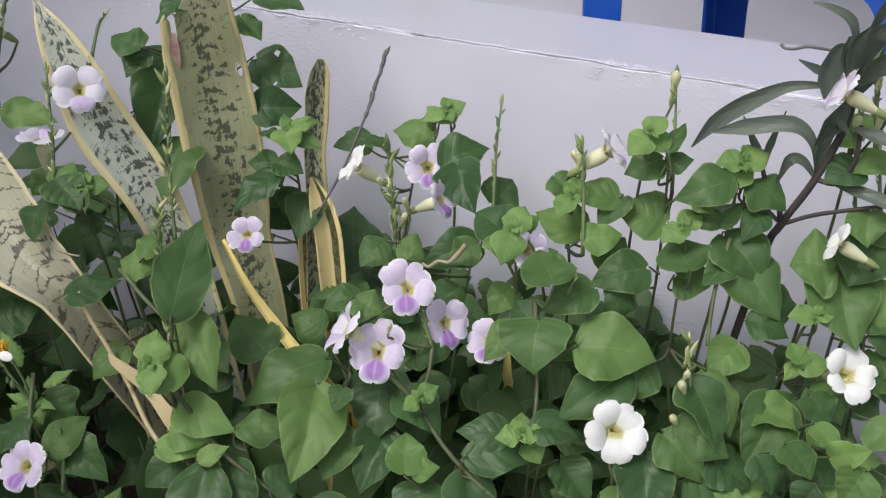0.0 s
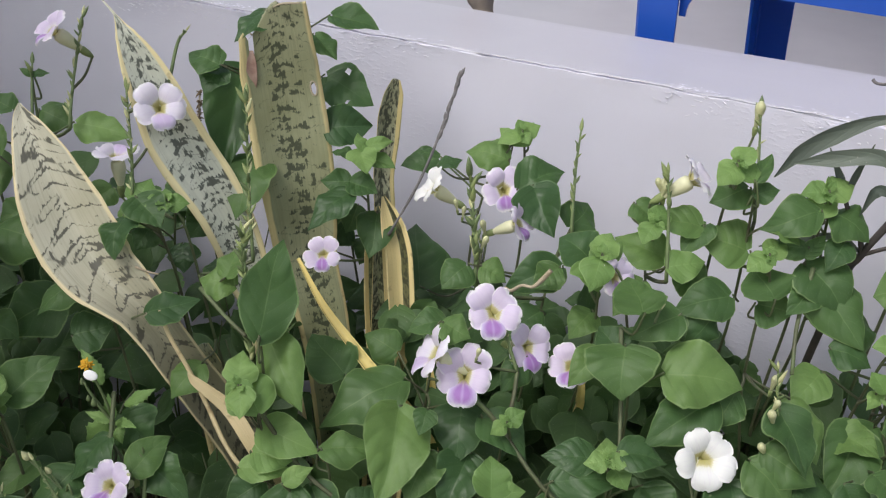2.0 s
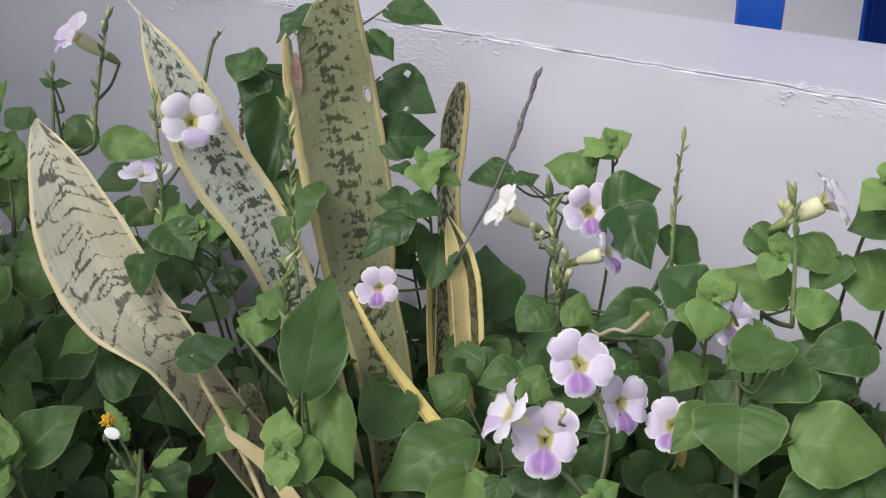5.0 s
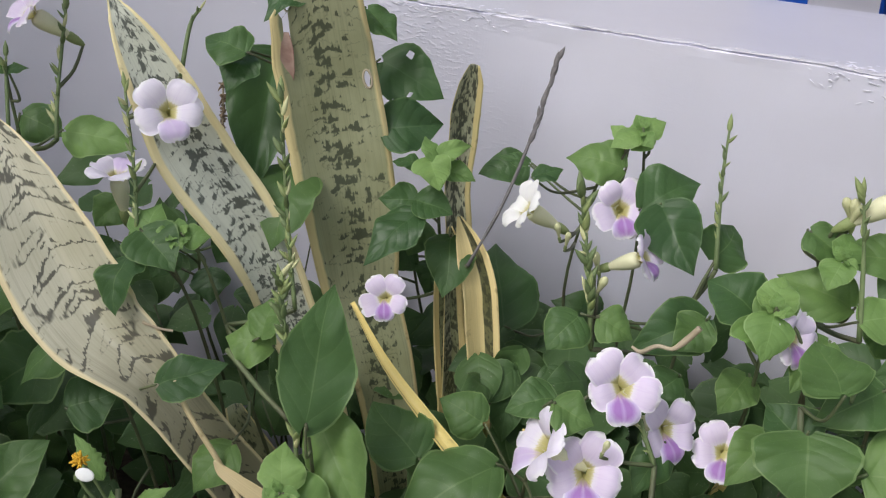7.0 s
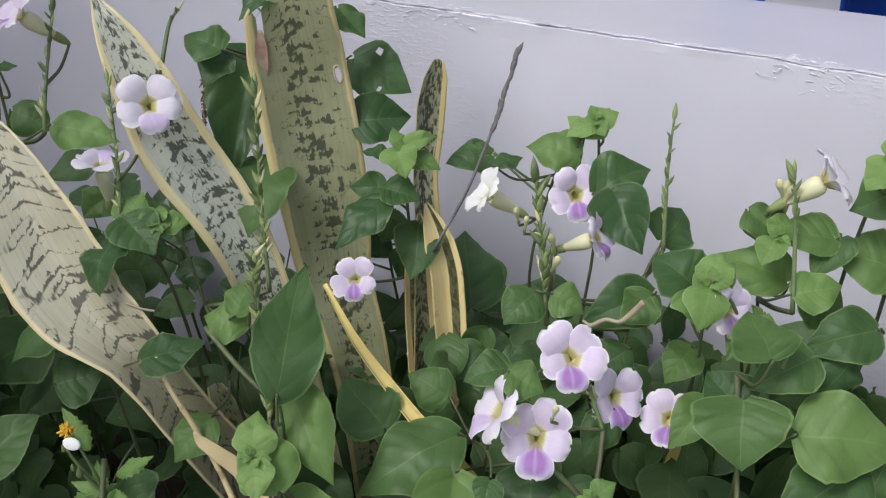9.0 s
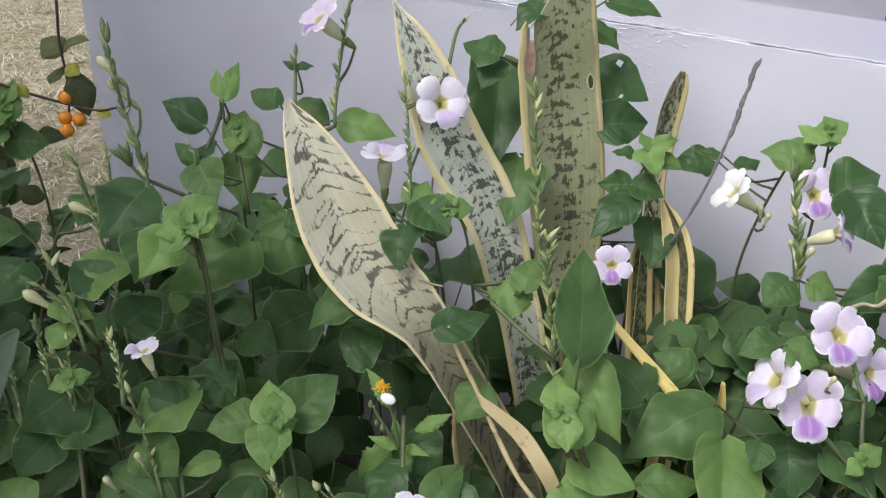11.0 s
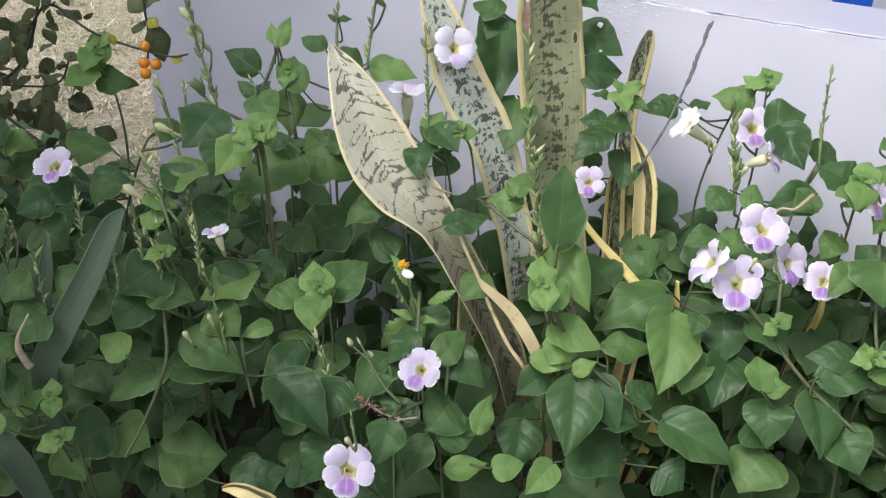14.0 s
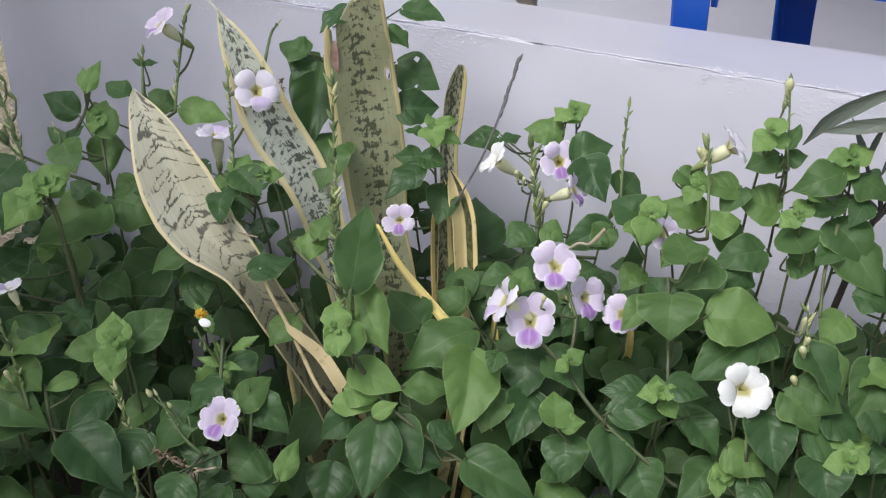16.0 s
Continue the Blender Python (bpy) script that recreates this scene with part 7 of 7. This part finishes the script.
BRANCHES = (
    [(-0.86, -0.27, 0.0), (-0.821, -0.325, 0.282), (-0.853, -0.346, 0.445), (-0.776, -0.345, 0.510), (-0.729, -0.344, 0.582), (-0.717, -0.342, 0.681)],
    [(-0.86, -0.27, 0.0), (-0.831, -0.325, 0.252), (-0.853, -0.346, 0.440), (-0.777, -0.346, 0.431), (-0.733, -0.346, 0.410), (-0.698, -0.346, 0.389)],
    [(-0.853, -0.346, 0.442), (-0.818, -0.366, 0.485), (-0.694, -0.366, 0.511), (-0.663, -0.363, 0.548)],
    [(-0.747, -0.345, 0.557), (-0.709, -0.344, 0.590), (-0.658, -0.341, 0.571), (-0.632, -0.317, 0.555), (-0.589, -0.300, 0.547), (-0.565, -0.297, 0.553)],
    [(-0.717, -0.343, 0.643), (-0.656, -0.318, 0.679), (-0.615, -0.302, 0.656), (-0.615, -0.303, 0.602), (-0.613, -0.303, 0.567), (-0.618, -0.304, 0.533)],
    [(-0.828, -0.336, 0.449), (-0.887, -0.345, 0.528), (-0.916, -0.364, 0.625)],
)
for pts in BRANCHES:
    tube(bm, [Vector(p) - shrub.location for p in pts], 0.0030 if pts[0][2] == 0 else 0.0016, 0.0010, 6, 5, 0.15)
part("stem", bm, STEM_DARK, shrub)
rng = random.Random(21)
for k in range(345):
    if k < 305:
        c = Vector((rng.uniform(-1.08, -0.75), rng.uniform(-0.38, -0.24), rng.uniform(0.36, 0.70))) + Vector((0.045, -0.030, 0.018))
        if c.x > -0.80 and c.z < 0.40:
            continue
    else:
        pts = BRANCHES[rng.choice((2, 3, 4))]
        c = rng.choice(smooth_line(pts, 6)) + Vector((rng.uniform(-0.012, 0.012), rng.uniform(-0.01, 0.01), rng.uniform(-0.012, 0.012)))
        if c.x > -0.64:
            continue
    way = Vector((rng.uniform(-1, 1), rng.uniform(-0.6, 0.2), rng.uniform(-0.9, 0.5))).normalized()
    size = rng.uniform(0.022, 0.036) if k < 305 else rng.uniform(0.014, 0.022)
    put_leaf(shrub, c, c + way * size, size * rng.uniform(0.55, 0.75), LEAVES_SHRUB, rng, 0.7)
for base, tip, w in (
    ((-0.613, -0.301, 0.584), (-0.600, -0.301, 0.578), 0.014), ((-0.588, -0.298, 0.548), (-0.574, -0.296, 0.545), 0.012), ((-0.645, -0.329, 0.568), (-0.634, -0.327, 0.558), 0.012)):
    put_leaf(shrub, base, tip, w, LEAVES_YELLOW, rng, 0.2)
for base, tip, w in (
    ((-0.613, -0.303, 0.593), (-0.634, -0.306, 0.605), 0.026), ((-0.613, -0.303, 0.598), (-0.588, -0.299, 0.612), 0.020), ((-0.608, -0.300, 0.578), (-0.596, -0.301, 0.539), 0.026), ((-0.615, -0.304, 0.576), (-0.635, -0.307, 0.573), 0.022)):
    put_leaf(shrub, base, tip, w, LEAVES_SHRUB, rng, 0.2)
# the unseen crown overhead, added to shade the bed and the wall's left end; the berry twig hangs from it
verts, faces, uvs, base = [], [], [], 0
rng = random.Random(31)
crown_shapes = []
for me in LEAVES_SHRUB:
    co = np.empty(len(me.vertices) * 3)
    me.vertices.foreach_get("co", co)
    crown_shapes.append((co.reshape(-1, 3), [tuple(p.vertices) for p in me.polygons]))
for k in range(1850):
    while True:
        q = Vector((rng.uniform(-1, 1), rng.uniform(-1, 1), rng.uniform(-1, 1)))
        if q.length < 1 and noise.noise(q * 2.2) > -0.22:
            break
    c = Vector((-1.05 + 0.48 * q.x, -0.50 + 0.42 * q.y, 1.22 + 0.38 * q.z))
    # Invented second cluster, placed only to shade the bed's low left.
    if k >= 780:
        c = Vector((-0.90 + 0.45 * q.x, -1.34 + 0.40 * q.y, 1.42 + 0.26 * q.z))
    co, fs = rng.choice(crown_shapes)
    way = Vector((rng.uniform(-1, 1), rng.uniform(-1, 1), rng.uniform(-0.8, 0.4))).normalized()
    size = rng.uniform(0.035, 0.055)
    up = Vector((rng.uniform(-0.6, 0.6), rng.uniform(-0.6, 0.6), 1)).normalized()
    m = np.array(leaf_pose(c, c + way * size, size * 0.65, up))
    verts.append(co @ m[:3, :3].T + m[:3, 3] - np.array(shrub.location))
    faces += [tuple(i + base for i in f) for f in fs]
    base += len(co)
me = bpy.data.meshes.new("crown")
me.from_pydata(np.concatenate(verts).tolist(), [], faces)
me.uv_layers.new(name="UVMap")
placed("crown", me, LEAF_SHRUB, shrub, "dense dark crown out of view, added for shade")
# Unseen limbs that join the added crown to the shrub.
bm = bmesh.new()
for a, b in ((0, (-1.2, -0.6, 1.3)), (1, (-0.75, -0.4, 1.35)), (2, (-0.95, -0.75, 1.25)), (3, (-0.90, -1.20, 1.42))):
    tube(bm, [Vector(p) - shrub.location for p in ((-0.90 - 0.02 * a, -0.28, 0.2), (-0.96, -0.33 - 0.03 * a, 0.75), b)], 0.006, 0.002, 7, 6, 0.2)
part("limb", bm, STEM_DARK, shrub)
BERRY = turned_mesh("berry", ((0.02, -0.5), (0.25, -0.44), (0.43, -0.25), (0.5, 0.0), (0.43, 0.25), (0.25, 0.43), (0.08, 0.48), (0.01, 0.46)), 14, ORANGE)
for p in ((-0.615, -0.306, 0.555), (-0.619, -0.307, 0.536), (-0.606, -0.303, 0.536), (-0.615, -0.310, 0.526)):
    ob = new("berry", BERRY)
    ob.parent = shrub
    ob.matrix_basis = Matrix.Translation(Vector(p) - shrub.location) @ Matrix.Diagonal((0.0125, 0.0125, 0.0125, 1))


# ---- small weed with one white ray and an orange disc ----
weed = thing("bur_weed", (-0.235, -0.36, 0.0), "thin weed with orange flower disc and white petal", "plant")
bm = bmesh.new()
for pts in (
    [(-0.235, -0.36, 0.0), (-0.227, -0.373, 0.257), (-0.230, -0.385, 0.392), (-0.240, -0.391, 0.445)],
    [(-0.230, -0.385, 0.392), (-0.245, -0.389, 0.417), (-0.249, -0.390, 0.427)],
    [(-0.230, -0.385, 0.392), (-0.239, -0.391, 0.412)],
):
    tube(bm, [Vector(p) - weed.location for p in pts], 0.0014, 0.0009, 6, 5)
part("stem", bm, STEM_GREEN, weed)
bm = bmesh.new()
rng = random.Random(4)
heart = Vector((-0.240, -0.392, 0.447))
for k in range(44):
    way = Vector((rng.uniform(-1, 1), rng.uniform(-1, 0.3), rng.uniform(-0.1, 1.2))).normalized()
    tube(bm, [heart + way * 0.0015 - weed.location, heart + way * rng.uniform(0.0045, 0.0068) - weed.location], 0.0009, 0.0006, 5, 1)
part("disc", bm, YELLOW, weed, "orange tubular florets")
bm = bmesh.new()
bmesh.ops.create_uvsphere(bm, u_segments=12, v_segments=7, radius=1)
bm.transform(Matrix.Translation(Vector((-0.233, -0.397, 0.444)) - weed.location) @ pose(0, 0, 0, 50, 20, 20) @ Matrix.Diagonal((0.0056, 0.0038, 0.0011, 1)))
part("ray_petal", bm, WHITE_RAY, weed, "single white ray petal")
for p, s in (((-0.251, -0.390, 0.424), 0.007), ((-0.240, -0.392, 0.409), 0.008), ((-0.245, -0.392, 0.412), 0.006)):
    ob = new("bud", BUD_MESHES[1])
    ob.parent = weed
    ob.matrix_basis = Matrix.Translation(Vector(p) - weed.location) @ Matrix.Diagonal((s * 1.6, s * 1.6, s, 1))
for base, tip, w in (
    ((-0.220, -0.383, 0.412), (-0.198, -0.373, 0.430), 0.013), ((-0.230, -0.385, 0.393), (-0.252, -0.392, 0.400), 0.010), ((-0.228, -0.385, 0.395), (-0.206, -0.388, 0.401), 0.010), ((-0.230, -0.385, 0.395), (-0.236, -0.382, 0.415), 0.011),
    ((-0.239, -0.385, 0.388), (-0.267, -0.390, 0.346), 0.024), ((-0.239, -0.382, 0.423), (-0.260, -0.379, 0.448), 0.014), ((-0.225, -0.386, 0.391), (-0.216, -0.393, 0.383), 0.011)):
    put_leaf(weed, base, tip, w, LEAVES_WEED, rng, 0.15)

# ---- a second weed, in bud ----
sprig = thing("bur_weed", (-0.209, -0.43, 0.0), "thin weed sprig with small pale round buds", "plant")
bm = bmesh.new()
for pts in ([(-0.209, -0.43, 0.0), (-0.219, -0.440, 0.347), (-0.230, -0.440, 0.367), (-0.261, -0.440, 0.384)], [(-0.230, -0.440, 0.367), (-0.240, -0.440, 0.380)]):
    tube(bm, [Vector(p) - sprig.location for p in pts], 0.0011, 0.0007, 6, 5)
part("stem", bm, STEM_GREEN, sprig)
for p, size in (((-0.261, -0.440, 0.384), 0.0085), ((-0.240, -0.440, 0.380), 0.0065)):
    ob = new("bud", BUD_MESHES[2])
    ob.parent = sprig
    ob.matrix_basis = Matrix.Translation(Vector(p) - sprig.location) @ pose(0, 0, 0, 12, -25, 0) @ Matrix.Diagonal((size * 1.7, size * 1.7, size * 1.1, 1))


# ---- dry stalks caught in the leaves ----
def dry_stalk(words, points, r0, r1, material):
    ob = thing("dry_stalk", points[0], words, "dead stalk")
    bm = bmesh.new()
    tube(bm, [Vector(p) - Vector(points[0]) for p in points], r0, r1, 7, 6, 0.4)
    part("stalk", bm, material, ob)


dry_stalk("curled tan dry stalk lying on leaves", [(0.019, -0.213, 0.503), (0.025, -0.214, 0.502), (0.033, -0.214, 0.509), (0.042, -0.215, 0.511), (0.048, -0.214, 0.518), (0.054, -0.213, 0.528)], 0.0008, 0.0023, DRY)
dry_stalk("pale curled dead leaf on green stem", [(-0.437, -0.614, 0.446), (-0.443, -0.621, 0.429), (-0.444, -0.623, 0.417), (-0.442, -0.621, 0.406), (-0.440, -0.619, 0.399)], 0.0008, 0.0034, DRY)
def dry_head(words, foot, points, spread, count, seed):
    """A withered flower head: a thin stalk crowded with shrivelled bracts."""
    rng = random.Random(seed)
    ob = thing("dry_flower_head", foot, words, "dead flower")
    bm = bmesh.new()
    tube(bm, [Vector(p) - Vector(foot) for p in (foot, *points)], 0.0012, 0.0009, 6, 5, 0.3)
    part("stalk", bm, DRY, ob)
    line = smooth_line(points, 6)
    for k in range(count):
        p = rng.choice(line) + Vector([rng.gauss(0, spread * 0.4) for _ in range(3)]) - Vector(foot)
        q = p + Vector([rng.gauss(0, spread) for _ in range(3)])
        bm = bmesh.new()
        tube(bm, [p, (p + q) / 2 + Vector((0, 0, 0.001)), q], rng.uniform(0.0008, 0.0018), 0.0003, 5, 2)
        part("bract", bm, BRACT if seed % 2 else DRY, ob)


dry_head("brown withered flower head among leaves", (-0.200, -0.452, 0.338), [(-0.215, -0.459, 0.342), (-0.229, -0.465, 0.352), (-0.237, -0.468, 0.355)], 0.0034, 34, 1)
dry_head("tan withered seed head among leaves", (-0.188, -0.450, 0.344), [(-0.200, -0.460, 0.343), (-0.209, -0.468, 0.338), (-0.215, -0.472, 0.336)], 0.0030, 26, 2)

dry_head("dark bristly withered spike behind a snake plant blade", (-0.345, -0.136, 0.427), [(-0.340, -0.133, 0.523), (-0.337, -0.133, 0.549), (-0.334, -0.133, 0.571)], 0.0024, 46, 3)


# ---- undergrowth: the mass of shaded leaves and stems beneath ----
def canopy(x, y):
    """Height of the leaf mass over the bed."""
    u = y - 0.4 * x
    z = 0.33 + 0.7 * (u + 0.37)
    if x < -0.55:
        z = min(z, 0.42 if y < -0.3 else 0.33)
    if y > -0.14 and x > -0.1:
        z = min(z, 0.475)
    return max(0.16, min(0.505, z))


def scatter(name, count, meshes, words, seed, low, high, strip=None):
    rng = random.Random(seed)
    template = []
    for me in meshes:
        co = np.empty(len(me.vertices) * 3)
        me.vertices.foreach_get("co", co)
        faces = [tuple(p.vertices) for p in me.polygons]
        uv = np.empty(len(me.loops) * 2)
        me.uv_layers[0].data.foreach_get("uv", uv)
        template.append((co.reshape(-1, 3), faces, uv))
    verts, faces, uvs, base = [], [], [], 0
    while count:
        x, y = rng.uniform(-1.25, 0.95), rng.uniform(-0.95, -0.03)
        if strip:
            x, y = rng.uniform(*strip[0]), rng.uniform(*strip[1])
        if y < -0.62 + 0.4 * x - 0.12:
            continue
        top = canopy(x, y)
        z = top - (low + (0.045 if x < -0.5 else 0.085 if x < -0.1 else 0.035) + (0.035 if y - 0.4 * x < -0.3 else 0.0)) - (high - low) * rng.random() ** 1.3
        if z < 0.02:
            continue
        co, fs, uv = rng.choice(template)
        size = rng.uniform(0.035, 0.068) if not strip else rng.uniform(0.028, 0.052)
        way = Vector((rng.uniform(-1, 1), rng.uniform(-1, 0.5), rng.uniform(-0.8, 0.3))).normalized()
        facing = (FACING + Vector([rng.uniform(-0.5, 0.5) for _ in range(3)])).normalized()
        m = np.array(leaf_pose((x, y, z), Vector((x, y, z)) + way * size, size * rng.uniform(0.65, 0.9), facing))
        p = co @ m[:3, :3].T + m[:3, 3]
        if p[:, 1].max() > -0.006:
            continue
        verts.append(p)
        faces += [tuple(i + base for i in f) for f in fs]
        uvs.append(uv)
        base += len(co)
        count -= 1
    me = bpy.data.meshes.new(name)
    me.from_pydata(np.concatenate(verts).tolist(), [], faces)
    me.uv_layers.new(name="UVMap").data.foreach_set("uv", np.concatenate(uvs))
    me.materials.append(meshes[0].materials[0])
    me.polygons.foreach_set("use_smooth", [True] * len(me.polygons))
    return tagged(new(name, me), words, "foliage", kind="stuff")


scatter("undergrowth", 2000, LEAVES_UNDER, "dense shaded heart-shaped leaves over dark soil", 8, 0.025, 0.30)
scatter("wall_side_leaves", 1050, LEAVES_UNDER, "heart-shaped leaves crowded against the wall foot", 18, 0.03, 0.32, ((-0.12, 0.75), (-0.19, -0.03)))

bm = bmesh.new()
rng = random.Random(77)
for k in range(170):
    x, y = rng.uniform(-1.0, 0.7), rng.uniform(-0.6, -0.04)
    if y < -0.62 + 0.4 * x:
        continue
    top = canopy(x, y) - rng.uniform(0.09, 0.20)
    dx, dy = rng.uniform(-0.06, 0.06), rng.uniform(-0.05, 0.03)
    tube(bm, [(x, y, 0.0), (x + dx * 0.3, y + dy * 0.3, top * 0.5), (x + dx, min(-0.015, y + dy), top)], 0.0016, 0.0007, 5, 4)
tagged(part("undergrowth_stems", bm, STEM), "tangle of thin brown-green stems in the bed", "foliage", kind="stuff")

# ---- dry lawn past the wall's end ----
rng = np.random.default_rng(5)
n = 56000
at = np.stack([rng.uniform(-4.2, -0.98, n), rng.uniform(-0.2, 4.0, n)], 1)
tuft = np.stack([rng.uniform(-3.3, -1.0, 1500), rng.uniform(0.05, 2.2, 1500)], 1)
at[16000:] = tuft[rng.integers(0, 1500, n - 16000)] + rng.normal(0, 0.028, (n - 16000, 2))
at[:, 0] = np.minimum(at[:, 0], -0.97)
turn = rng.uniform(0, 2 * math.pi, n)
length = rng.uniform(0.014, 0.045, n)
lift = rng.uniform(0.05, 0.85, n) ** 1.3
wide = rng.uniform(0.0007, 0.0016, n)
d = np.stack([np.cos(turn), np.sin(turn)], 1)
s = np.stack([-d[:, 1], d[:, 0]], 1)
verts = np.zeros((n, 5, 3))
for k, (f, w) in enumerate(((0, 1), (0, -1), (0.55, 0.8), (0.55, -0.8), (1, 0))):
    verts[:, k, :2] = at + d * (length * f)[:, None] + s * (wide * w)[:, None]
    verts[:, k, 2] = 0.002 + lift * length * (f - 0.25 * f * f)
faces = [q for i in range(n) for q in ((5 * i, 5 * i + 1, 5 * i + 3, 5 * i + 2), (5 * i + 2, 5 * i + 3, 5 * i + 4))]
me = bpy.data.meshes.new("lawn_grass")
me.from_pydata(verts.reshape(-1, 3).tolist(), [], faces)
me.materials.append(GRASS)
tagged(new("lawn_grass", me), "straw-coloured dry lawn grass with green tufts", "grass", kind="stuff")
